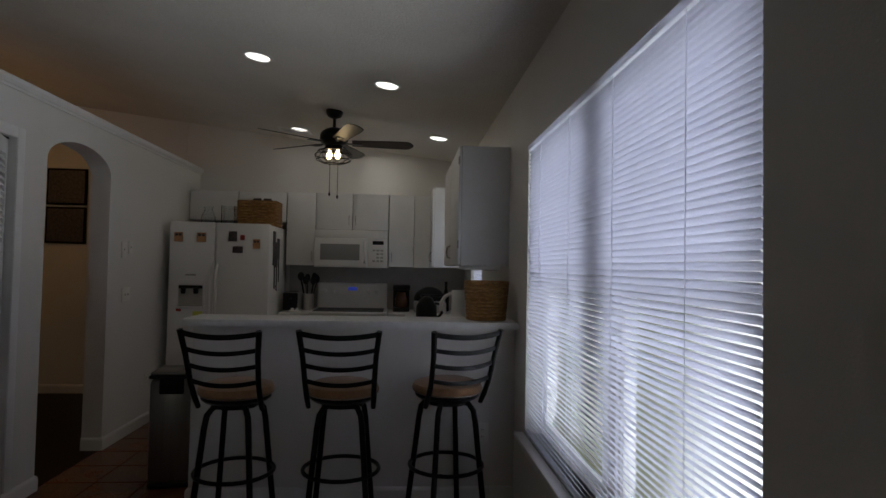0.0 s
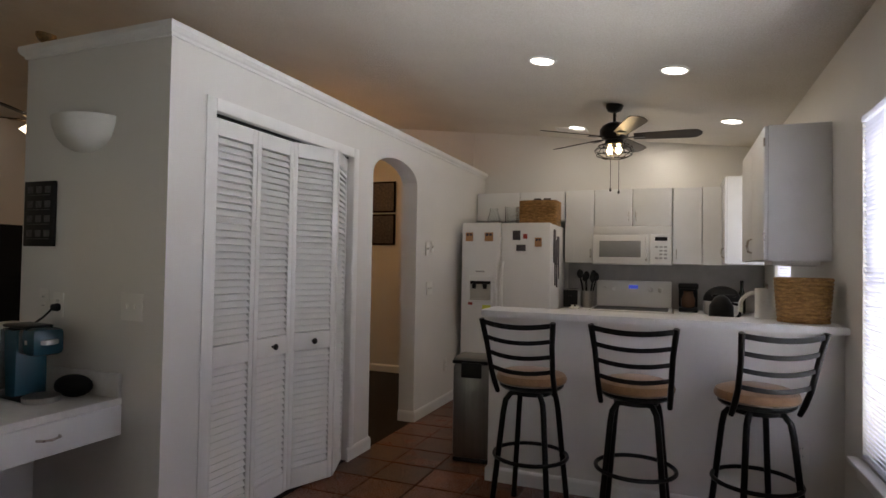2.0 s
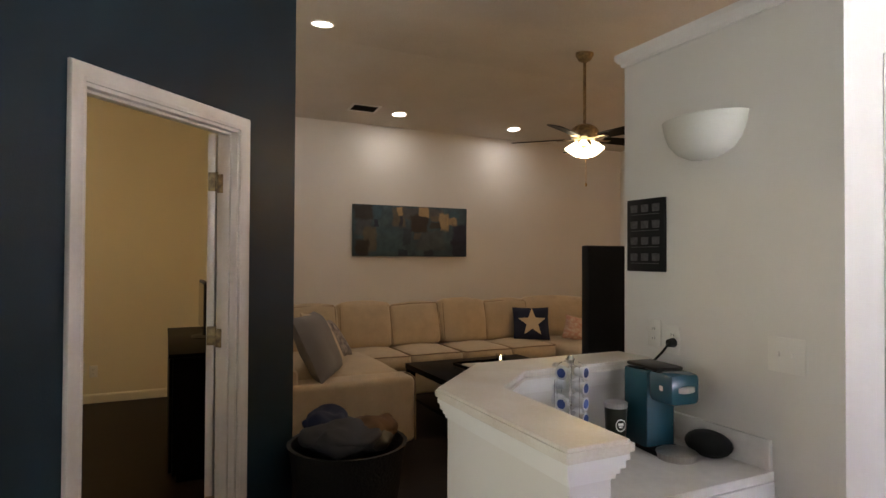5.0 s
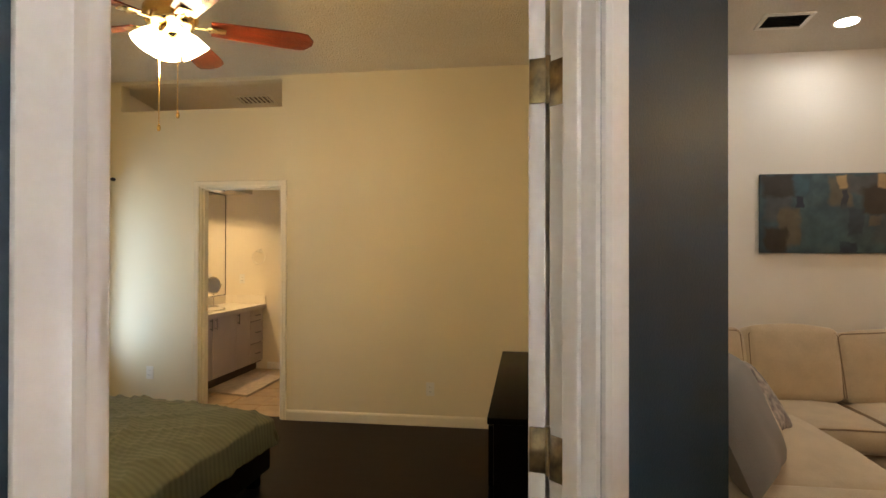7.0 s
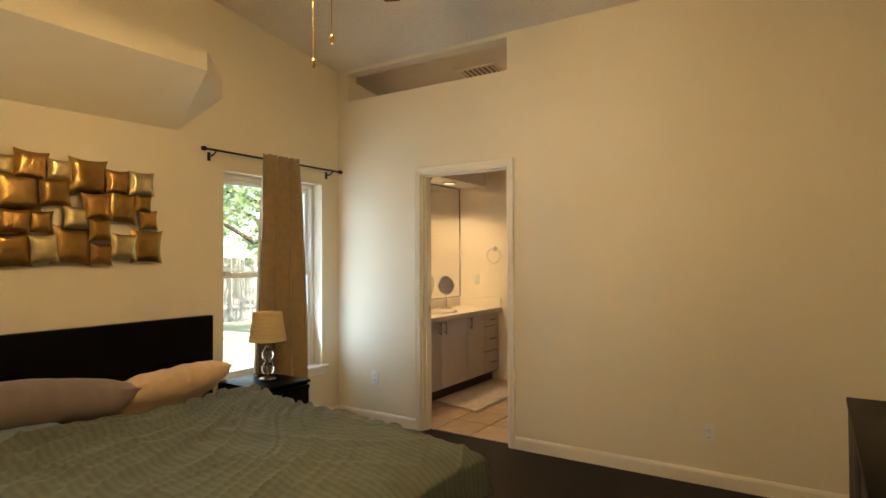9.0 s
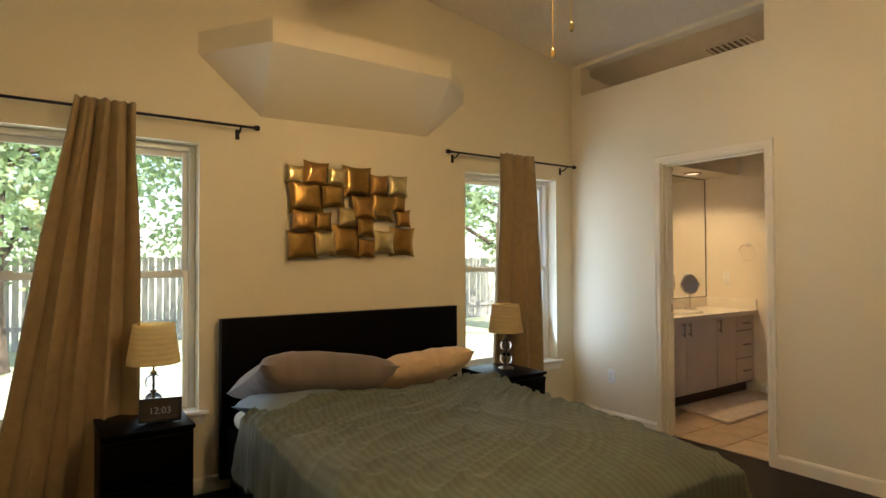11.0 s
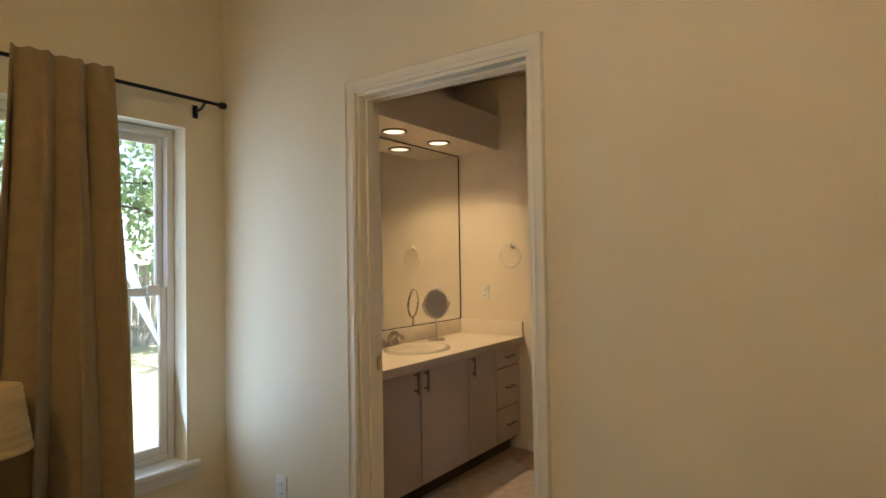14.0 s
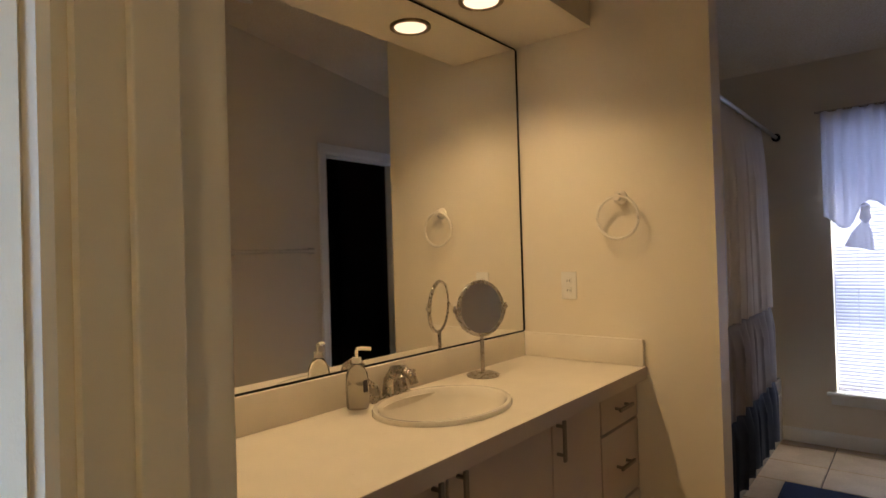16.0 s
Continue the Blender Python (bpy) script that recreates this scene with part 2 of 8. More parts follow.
def tube(bm, pts, r, seg=8, closed=False):
    pts = [Vector(p) for p in pts]
    n = len(pts)
    rings = []
    for i, p in enumerate(pts):
        a = pts[(i - 1) % n] if (closed or i > 0) else p
        b = pts[(i + 1) % n] if (closed or i < n - 1) else p
        q = (b - a).to_track_quat("Z", "Y")
        rr = r[i] if isinstance(r, (list, tuple)) else r
        rings.append([bm.verts.new(p + q @ Vector((rr * math.cos(k * math.tau / seg), rr * math.sin(k * math.tau / seg), 0))) for k in range(seg)])
    for i in range(n if closed else n - 1):
        a, b = rings[i], rings[(i + 1) % n]
        if closed and i == n - 1:
            best = min(range(seg), key=lambda s: sum((a[k].co - b[(k + s) % seg].co).length for k in range(seg)))
            b = b[best:] + b[:best]
        for k in range(seg):
            bm.faces.new((a[k], a[(k + 1) % seg], b[(k + 1) % seg], b[k]))
    if not closed:
        bm.faces.new(rings[0][::-1]), bm.faces.new(rings[-1])
    return bm


def lathe(bm, profile, seg=24, m=None, closed=False):
    rings = []
    for r, z in profile:
        ring = []
        for k in range(seg):
            v = Vector((r * math.cos(k * math.tau / seg), r * math.sin(k * math.tau / seg), z))
            ring.append(bm.verts.new(m @ v if m else v))
        rings.append(ring)
    pairs = list(zip(rings, rings[1:])) + ([(rings[-1], rings[0])] if closed else [])
    for a, b in pairs:
        for k in range(seg):
            bm.faces.new((a[k], a[(k + 1) % seg], b[(k + 1) % seg], b[k]))
    if not closed:
        for ring, flip in ((rings[0], True), (rings[-1], False)):
            bm.faces.new(ring[::-1] if flip else ring)
    return bm


def prism(bm, pts, z0, z1, m=None):
    """A prism over the outline pts; z0 and z1 are numbers or functions of x and y."""
    f0, f1 = [(f if callable(f) else (lambda x, y, f=f: f)) for f in (z0, z1)]
    lo = [bm.verts.new((m or Matrix()) @ Vector((x, y, f0(x, y)))) for x, y in pts]
    hi = [bm.verts.new((m or Matrix()) @ Vector((x, y, f1(x, y)))) for x, y in pts]
    n = len(pts)
    for i in range(n):
        bm.faces.new((lo[i], lo[(i + 1) % n], hi[(i + 1) % n], hi[i]))
    bm.faces.new(lo[::-1]), bm.faces.new(hi)
    return bm


def pillow(bm, w, h, t, m, n=12, pinch=0.10, seed=0, creased=0.0):
    """A stuffed cushion w by h, t thick, with pointed corners, lying in its own xy plane."""
    grid = {}
    for side in (1, -1):
        for i in range(n + 1):
            for j in range(n + 1):
                edge = i in (0, n) or j in (0, n)
                if edge and side < 0:
                    grid[(side, i, j)] = grid[(1, i, j)]
                    continue
                u, v = 2 * i / n - 1, 2 * j / n - 1
                x = u * (1 - pinch * (1 - v * v)) * w / 2 * 1.0
                y = v * (1 - pinch * (1 - u * u)) * h / 2 * 1.0
                z = side * t / 2 * ((1 - u ** 4) * (1 - v ** 4)) ** 0.55
                z += 0.06 * t * noise.noise(Vector((u * 2 + seed, v * 2, side)))
                if creased:
                    rim = max(abs(u), abs(v)) ** 3
                    z += creased * (0.010 * noise.noise(Vector((u * 4 + seed, v * 7, side))) + 0.022 * rim * noise.noise(Vector((u * 11, v * 11 + seed, side))))
                    x += creased * 0.012 * rim * noise.noise(Vector((v * 9, seed, 1)))
                    y += creased * 0.016 * rim * noise.noise(Vector((u * 8, seed, 2)))
                grid[(side, i, j)] = bm.verts.new(m @ Vector((x, y, 0 if edge else z)))
    for side in (1, -1):
        for i in range(n):
            for j in range(n):
                q = [grid[(side, i, j)], grid[(side, i + 1, j)], grid[(side, i + 1, j + 1)], grid[(side, i, j + 1)]]
                bm.faces.new(q if side > 0 else q[::-1])
    return bm


def mesh_of(name, bm, material, smooth=False):
    bmesh.ops.recalc_face_normals(bm, faces=bm.faces)
    me = bpy.data.meshes.new(name)
    bm.to_mesh(me)
    bm.free()
    me.materials.append(material)
    if smooth:
        me.polygons.foreach_set("use_smooth", [True] * len(me.polygons))
        me.set_sharp_from_angle(angle=radians(42))
    return me


def part(name, bm, material, parent, label="", smooth=True, m=None):
    ob = new(name, mesh_of(name, bm, material, smooth))
    ob.parent = parent
    if m:
        ob.matrix_basis = m
    return tagged(ob, label)


def piece(name, mesh, parent, m):
    ob = new(name, mesh)
    ob.parent = parent
    ob.matrix_basis = m
    return ob


def solid(name, bm, material, label, category, group="", kind="", smooth=True, m=None):
    ob = new(name, mesh_of(name, bm, material, smooth))
    if m:
        ob.matrix_basis = m
    return tagged(ob, label, category, group, kind)


def thing(name, m, label, category, group="", kind=""):
    ob = new(name)
    ob.empty_display_size = 0.1
    ob.matrix_basis = m
    return tagged(ob, label, category, group, kind)


def setting(name, bm, material, label, category="wall", smooth=False):
    return solid(name, bm, material, label, category, kind="structure", smooth=smooth)


B = bmesh.new
# ---- the large structure ----
def wall_x(bm, x0, x1, y0, y1, top, holes=(), z0=0.0):
    """A wall along y between x0 and x1, with holes (ya, yb, za, zb); top is a function of x."""
    f = lambda x, y: top(x)
    cuts = sorted({y0, y1, *[h[0] for h in holes], *[h[1] for h in holes]})
    for a, b in zip(cuts, cuts[1:]):
        here = [h for h in holes if h[0] <= a + 1e-6 and h[1] >= b - 1e-6]
        out = [(x0, a), (x1, a), (x1, b), (x0, b)]
        if not here:
            prism(bm, out, z0, f)
        else:
            h = here[0]
            if h[2] > z0 + 0.01:
                prism(bm, out, z0, h[2])
            prism(bm, out, h[3], f)
    return bm


def wall_y(bm, y0, y1, x0, x1, top, holes=(), z0=0.0):
    f = lambda x, y: top(x)
    cuts = sorted({x0, x1, *[h[0] for h in holes], *[h[1] for h in holes]} | ({-5.75} if x0 < -5.75 < x1 else set()))
    for a, b in zip(cuts, cuts[1:]):
        here = [h for h in holes if h[0] <= a + 1e-6 and h[1] >= b - 1e-6]
        out = [(a, y0), (b, y0), (b, y1), (a, y1)]
        if not here:
            prism(bm, out, z0, f)
        else:
            h = here[0]
            if h[2] > z0 + 0.01:
                prism(bm, out, z0, h[2])
            prism(bm, out, h[3], f)
    return bm


over = lambda f, d: (lambda x: f(x) + d)
KW = (1.262, 3.335, 0.48, 2.05)      # dining window: y, z
SW = (5.12, 5.86, 1.02, 2.00)      # window over the sink
W1 = (-4.48, -3.50, 0.47, 1.99)    # bedroom windows: x, z
W2 = (-7.35, -6.38, 0.47, 1.99)
BW = (-2.48, -1.62, 0.34, 2.04)    # bathroom window: y, z

setting("wall_east", wall_x(B(), 0.83, 1.01, -0.72, 6.61, over(roof, 0.02), [KW, SW]), M_WALL, "white painted wall with the dining window")
setting("wall_kitchen_back", wall_y(B(), 6.49, 6.61, -2.14, 0.83, over(roof, 0.02)), M_WALL, "white painted kitchen back wall")
setting("wall_hall", wall_y(B(), 6.49, 6.61, -7.93, -2.145, over(roof, 0.02)), M_WALL, "warm lit hall wall behind the arch")
DSW = (-2.40, -1.40, 0.45, 2.05)   # unseen window of the dining area, assumed behind the start: x, z
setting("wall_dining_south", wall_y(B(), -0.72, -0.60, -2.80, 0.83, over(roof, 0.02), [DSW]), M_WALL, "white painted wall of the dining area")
setting("wall_living", wall_x(B(), -7.93, -7.81, 0.79, 6.49, over(roof, 0.02)), M_WALL, "white painted living room wall lit from above")
setting("wall_divider", wall_y(B(), 0.67, 0.79, -7.81, -4.178, over(bed_roof, 0.05)), M_BED_WALL, "cream painted wall between bedroom and living room")
setting("wall_bedroom_east", wall_x(B(), -2.92, -2.80, -3.43, -0.60, over(bed_roof, 0.02)), M_BED_WALL, "cream painted bedroom wall")
setting("wall_headboard", wall_y(B(), -3.61, -3.43, -7.67, -2.80, over(bed_roof, 0.02), [W1, W2]), M_BED_WALL, "cream painted exterior wall behind the bed")
BD = (-2.545, -1.778, 0.0, 2.035)
bm = B()
for a, b, spans in ((-3.43, -3.32, [(0, None)]), (-3.32, BD[0], [(0, 2.725), (2.968, None)]), (BD[0], BD[1], [(BD[3], 2.725), (2.968, None)]), (BD[1], 0.67, [(0, None)])):
    for lo, hi in spans:
        prism(bm, [(-7.67, a), (-7.55, a), (-7.55, b), (-7.67, b)], lo, (lambda x, y: bed_roof(x) + 0.02) if hi is None else hi)
setting("wall_bath_door", bm, M_BED_WALL, "cream painted bedroom wall with the bathroom doorway and a high opening")

# slanted wall with the bedroom door: its run from the corner at the living room
DW0 = Vector((-4.178, 0.793))
DWD = Vector((1, -1)).normalized()
DWN = Vector((-1, -1)).normalized()
DOOR_A, DOOR_B = 0.465, 1.278          # opening along the run
slant = Matrix(((DWD.x, DWN.x, 0, DW0.x), (DWD.y, DWN.y, 0, DW0.y), (0, 0, 1, 0), (0, 0, 0, 1)))


def slant_wall(v0, v1, ends):
    bm = B()
    for a, b, lo in ((ends[0], DOOR_A, 0), (DOOR_A, DOOR_B, 2.045), (DOOR_B, ends[1], 0)):
        lo_pts = [slant @ Vector((u, v, lo)) for u, v in ((a, v0), (b, v0), (b, v1), (a, v1))]
        prism(bm, [(p.x, p.y) for p in lo_pts], lo, lambda x, y: roof(x) + 0.02)
    return bm


setting("wall_door_front", slant_wall(0.0, 0.06, (0.0, 1.955)), M_BLUE, "slate blue painted wall beside the bedroom door")
setting("wall_door_back", slant_wall(0.0605, 0.115, (0.0, 1.93)), M_BED_WALL, "cream bedroom side of the slanted wall")

# pantry block, arch wall and their ledge
PW, PT = -2.0, 2.305
bm = B()
wall_x(bm, -2.12, PW, 2.02, 3.81, lambda x: PT, [(2.29, 3.562, 0, 2.045)])
wall_y(bm, 2.02, 2.14, -2.94, -2.12, lambda x: PT)
wall_x(bm, -2.94, -2.82, 2.14, 3.81, lambda x: PT)
wall_y(bm, 3.69, 3.81, -2.82, -2.12, lambda x: PT)
bx(bm, -2.94, PW, 2.02, 3.81, PT, PT + 0.01)
setting("wall_pantry", bm, M_WALL, "white painted pantry block with a plant ledge on top")
AY0, AY1, ASP = 3.84, 4.612, 1.985
bm = B()
bx(bm, -2.14, PW, 3.8105, AY0, 0, PT)
bx(bm, -2.14, PW, AY1, 6.49, 0, PT)
N = 20
ac, ar, ah = (AY0 + AY1) / 2, (AY1 - AY0) / 2, 0.162
for i in range(N):
    a0, a1 = math.pi - math.pi * i / N, math.pi - math.pi * (i + 1) / N
    ya, za, yb, zb = ac + ar * math.cos(a0), ASP + ah * math.sin(a0), ac + ar * math.cos(a1), ASP + ah * math.sin(a1)
    v = [bm.verts.new((x, y, z)) for x in (-2.14, PW) for y, z in ((ya, za), (yb, zb), (yb, PT), (ya, PT))]
    for f in ((0, 1, 2, 3), (7, 6, 5, 4), (0, 4, 5, 1), (3, 2, 6, 7)):
        bm.faces.new([v[k] for k in f])
setting("wall_arch", bm, M_WALL, "white painted wall with a rounded archway to the hall")


def moulding(name, run, label, profile, material=None):
    """A straight moulding: run is a list of (x, y) on the wall line, profile (out, z), out to the right of the run."""
    bm = B()
    rings = []
    n = len(run)
    for i, p in enumerate(run):
        p = Vector(p)
        d0 = (p - Vector(run[i - 1])).normalized() if i else None
        d1 = (Vector(run[i + 1]) - p).normalized() if i < n - 1 else None
        d0, d1 = d0 or d1, d1 or d0
        n0, n1 = Vector((d0.y, -d0.x)), Vector((d1.y, -d1.x))
        nn = (n0 + n1) / (1 + n0.dot(n1))
        rings.append([bm.verts.new((p.x + nn.x * o, p.y + nn.y * o, z)) for o, z in profile])
    k = len(profile)
    for a, b in zip(rings, rings[1:]):
        for j in range(k):
            bm.faces.new((a[j], a[(j + 1) % k], b[(j + 1) % k], b[j]))
    bm.faces.new(rings[0][::-1]), bm.faces.new(rings[-1])
    return tagged(new(name, mesh_of(name, bm, material or M_TRIM)), label, "trim", kind="structure")


LEDGE = [(-0.002, 2.305), (0.010, 2.305), (0.012, 2.318), (0.022, 2.326), (0.032, 2.340), (0.032, 2.364), (-0.13, 2.364), (-0.13, 2.306), (-0.002, 2.306)]
moulding("ledge_trim", [(PW, 6.488), (PW, 2.02), (-2.94, 2.02), (-2.94, 3.81)][::-1], "white moulding along the plant ledge", LEDGE)
BASE = [(0.0, 0.0), (0.014, 0.0), (0.014, 0.072), (0.010, 0.083), (0.004, 0.090), (0.0, 0.090)]
moulding("baseboard_arch", [(-2.14, AY1), (PW, AY1), (PW, 6.48)], "white baseboard", BASE)
moulding("baseboard_pantry", [(PW, 3.54), (PW, AY0), (-2.14, AY0)], "white baseboard", BASE)
moulding("baseboard_bath_wall", [(-7.55, -1.730), (-7.55, 0.67)], "cream baseboard", BASE, M_CREAM)
moulding("baseboard_bath_wall_short", [(-7.55, -3.43), (-7.55, -2.594)], "cream baseboard", BASE, M_CREAM)
moulding("baseboard_headboard", [(-2.92, -3.43), (-7.536, -3.43)], "cream baseboard", BASE, M_CREAM)
moulding("baseboard_hall", [(-7.8, 6.49), (-2.15, 6.49)], "white baseboard", BASE)
moulding("baseboard_divider", [(-7.536, 0.67), (-4.24, 0.67)], "cream baseboard", BASE, M_CREAM)
moulding("baseboard_slant", [tuple((slant @ Vector((u, 0, 0))).xy) for u in (DOOR_A - 0.070, 0.0)], "white baseboard on the blue wall", BASE)
moulding("baseboard_living", [(-4.178, 0.793), (-7.79, 0.793)], "white baseboard", BASE)

# ceilings
def ceiling(name, x0, x1, y0, y1, f, label):
    bm = B()
    cuts = [x0] + ([-5.75] if x0 < -5.75 < x1 else []) + [x1]
    for a, b in zip(cuts, cuts[1:]):
        prism(bm, [(a, y0), (b, y0), (b, y1), (a, y1)], lambda x, y: f(x) + 0.0, lambda x, y: f(x) + 0.12)
    return setting(name, bm, M_CEIL if y1 > 0.68 else M_BED_CEIL, label, "ceiling")


ceiling("ceiling_living", -7.81, 0.83, 0.793, 6.49, roof, "vaulted textured white ceiling over kitchen and living room")
ceiling("ceiling_dining", -4.18, 0.83, -0.60, 0.793, lambda x: roof(x), "textured white ceiling over the dining area")
ceiling("ceiling_bedroom", -7.55, -2.92, -3.43, 0.67, lambda x: bed_roof(x) - 0.0005, "popcorn textured vaulted bedroom ceiling")
ceiling("ceiling_bath", -11.71, -7.55, -3.43, -1.50, lambda x: bed_roof(x) - 0.001, "sloping bathroom ceiling")

# floors
setting("floor_slab", bx(B(), -12.0, 1.01, -3.61, 6.61, -0.25, -0.012), M_GROUT, "grout bed under the tiles", "floor")
setting("floor_wood_living", prism(B(), [(-7.81, 0.793), (-4.178, 0.793), (-2.9, -0.5), (-2.02, -0.6), (-2.02, 6.49), (-7.81, 6.49)], -0.02, 0.0), M_WOOD_FLOOR, "very dark glossy wood floor", "floor")
setting("floor_wood_bedroom", prism(B(), [(-7.62, -3.43), (-2.92, -3.43), (-2.92, -0.48), (-4.178, 0.79), (-4.3, 0.67), (-7.62, 0.67)], -0.02, 0.001), M_WOOD_FLOOR, "very dark glossy wood floor", "floor")

# bathroom shell
setting("wall_bath_south", wall_y(B(), -3.61, -3.43, -11.71, -7.67, over(bed_roof, 0.02)), M_BATH_WALL, "cream bathroom wall behind the mirror")
setting("wall_bath_partition", wall_x(B(), -9.732, -9.612, -3.43, -2.618, over(bed_roof, 0.02)), M_BATH_WALL, "cream partition wall with the towel ring")
setting("wall_bath_window", wall_x(B(), -11.86, -11.71, -3.43, -1.38, over(bed_roof, 0.02), [BW]), M_BATH_WALL, "bathroom wall with a curtained window")
setting("wall_bath_north", wall_y(B(), -1.50, -1.38, -11.71, -7.67, over(bed_roof, 0.02), [(-10.82, -10.08, 0.0, 2.03)]), M_BATH_WALL, "bathroom wall with a doorway to a dark closet")
# darkness beyond the doorway is put into the box's black colour
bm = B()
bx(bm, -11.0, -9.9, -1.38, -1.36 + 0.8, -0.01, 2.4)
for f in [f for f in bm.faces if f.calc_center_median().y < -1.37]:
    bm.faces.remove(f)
setting("wall_closet", bm, M_DARK, "closet behind the bathroom, its darkness put in as black walls", "wall")
bm = B()
prism(bm, [(-9.612, -3.43), (-7.67, -3.43), (-7.67, -3.069), (-9.612, -3.069)], 2.178, 2.43)
setting("soffit", bm, M_BATH_WALL, "dropped soffit with recessed lamps over the vanity", "soffit")
moulding("baseboard_partition", [(-9.612, -2.86), (-9.612, -2.63)], "white baseboard", BASE)
moulding("baseboard_bath_window", [(-11.71, -2.8), (-11.71, -1.5)], "white baseboard", BASE)


# door and window trim
def casing(name, m, w, h, label, depth=0.12, cw=0.062, paint=None):
    """Trim and jamb of a doorway: m has x along the opening, y into the wall; the opening is w by h."""
    top = thing(name, m, label, "door frame", kind="structure")
    prof = [(0, 0), (0, -0.010), (0.012, -0.016), (0.022, -0.012), (0.045, -0.017), (cw - 0.004, -0.019), (cw, -0.014), (cw, 0)]
    for side, y0, sg in ((0, 0.0, 1), (1, depth, -1)):
        bm = B()
        rings = []
        for cx, cz, dx, dz in ((0, 0, -1, 0), (0, h, -1, 1), (w, h, 1, 1), (w, 0, 1, 0)):
            rings.append([bm.verts.new((cx + dx * o, y0 + sg * d, cz + dz * o)) for o, d in prof])
        k = len(prof)
        for a, b in zip(rings, rings[1:]):
            for j in range(k):
                bm.faces.new((a[j], a[(j + 1) % k], b[(j + 1) % k], b[j]))
        bm.faces.new(rings[0]), bm.faces.new(rings[-1])
        part("casing", bm, paint or M_TRIM, top)
    bm = B()
    for a, b, c, d in ((0.0, 0.014, 0, h), (w - 0.014, w, 0, h), (0.014, w - 0.014, h - 0.014, h)):
        bx(bm, a, b, 0.001, depth - 0.001, c, d)
    part("jamb", bm, paint or M_TRIM, top, smooth=False)
    bm = B()
    for a, b, c, d in ((0.014, 0.026, 0, h - 0.014), (w - 0.026, w - 0.014, 0, h - 0.014), (0.026, w - 0.026, h - 0.026, h - 0.014)):
        bx(bm, a, b, depth * 0.30, depth * 0.62, c, d, 0.002)
    part("door_stop", bm, paint or M_TRIM, top, smooth=False)
    return top


door_1 = casing("door_1", slant @ Matrix.Translation((DOOR_A, 0, 0)), DOOR_B - DOOR_A, 2.045, "white moulded frame of the bedroom door", 0.115, 0.061, M_WARMTRIM)
door_2 = casing("door_2", Matrix(((0, -1, 0, -7.55), (1, 0, 0, BD[0]), (0, 0, 1, 0), (0, 0, 0, 1))), BD[1] - BD[0], BD[3], "cream moulded frame of the bathroom doorway", 0.12, 0.048, M_CREAM)
door_3 = casing("door_3", Matrix(((-1, 0, 0, -10.08), (0, 1, 0, -1.50), (0, 0, 1, 0), (0, 0, 0, 1))), 0.74, 2.03, "white frame of the closet doorway", 0.12)
# ---- windows ----
def sash_window(name, m, w, h, label, depth=0.16, sill=True, rail=None):
    """A double-hung window: x along the opening, y outwards, z up from the sill; w by h."""
    top = thing(name, m, label, "window", kind="structure")
    y0, y1 = depth - 0.075, depth - 0.005
    rail = rail or h / 2
    bm = B()
    for a, b, c, d in ((0, 0.035, 0, h), (w - 0.035, w, 0, h), (0.035, w - 0.035, h - 0.035, h), (0.035, w - 0.035, 0, 0.03)):
        bx(bm, a + 0.001, b - 0.001, y0, y1, c + 0.001, d - 0.001, 0.004)
    part("window_frame", bm, M_TRIM, top)
    for nm, z0, z1, yy in (("lower_sash", 0.03, rail + 0.02, y0 + 0.006), ("upper_sash", rail - 0.02, h - 0.035, y0 + 0.036)):
        bm = B()
        for a, b, c, d in ((0.036, 0.066, z0, z1), (w - 0.066, w - 0.036, z0, z1), (0.066, w - 0.066, z0, z0 + 0.035), (0.066, w - 0.066, z1 - 0.035, z1)):
            bx(bm, a, b, yy, yy + 0.028, c, d, 0.003)
        s = part(nm, bm, M_TRIM, top)
        g = part("pane", bx(B(), 0.064, w - 0.064, yy + 0.012, yy + 0.016, z0 + 0.033, z1 - 0.033), M_GLASS, s, smooth=False)
        g.visible_shadow = False
        if nm == "lower_sash":
            bm = B()
            for x in (0.075, w - 0.13):
                bx(bm, x, x + 0.055, yy - 0.016, yy + 0.004, z1 - 0.03, z1 + 0.012, 0.004)
            part("sash_lock", bm, M_OUTLET, s)
    if sill:
        bm = B()
        bx(bm, -0.05, w + 0.05, -0.035, 0.0, -0.022, 0.002, 0.006)
        bx(bm, 0.001, w - 0.001, 0.0, y0, -0.02, 0.002)
        bx(bm, -0.03, w + 0.03, -0.014, -0.001, -0.075, -0.022, 0.003)
        part("window_sill", bm, M_TRIM, top)
    return top


EASTW = lambda y, z: Matrix(((0, 1, 0, 0.83), (1, 0, 0, y), (0, 0, 1, z), (0, 0, 0, 1)))
half = (KW[1] - KW[0]) / 2
sash_window("window_1", EASTW(KW[0], KW[2]), half - 0.03, KW[3] - KW[2], "white double-hung dining window", 0.17, False, 0.83)
sash_window("window_2", EASTW(KW[0] + half + 0.03, KW[2]), half - 0.03, KW[3] - KW[2], "white double-hung dining window", 0.17, False, 0.83)
setting("window_mullion", bx(B(), 0.90, 1.0, KW[0] + half - 0.029, KW[0] + half + 0.029, KW[2] + 0.001, KW[3] - 0.001, 0.003), M_TRIM, "white post between the windows", "window")
bm = B()
bx(bm, 0.775, 0.83, KW[0] - 0.05, KW[1] + 0.04, KW[2] - 0.026, KW[2], 0.008)
bx(bm, 0.8305, 0.925, KW[0] + 0.001, KW[1] - 0.001, KW[2] - 0.02, KW[2])
bx(bm, 0.812, 0.829, KW[0] - 0.03, KW[1] + 0.02, KW[2] - 0.09, KW[2] - 0.026, 0.004)
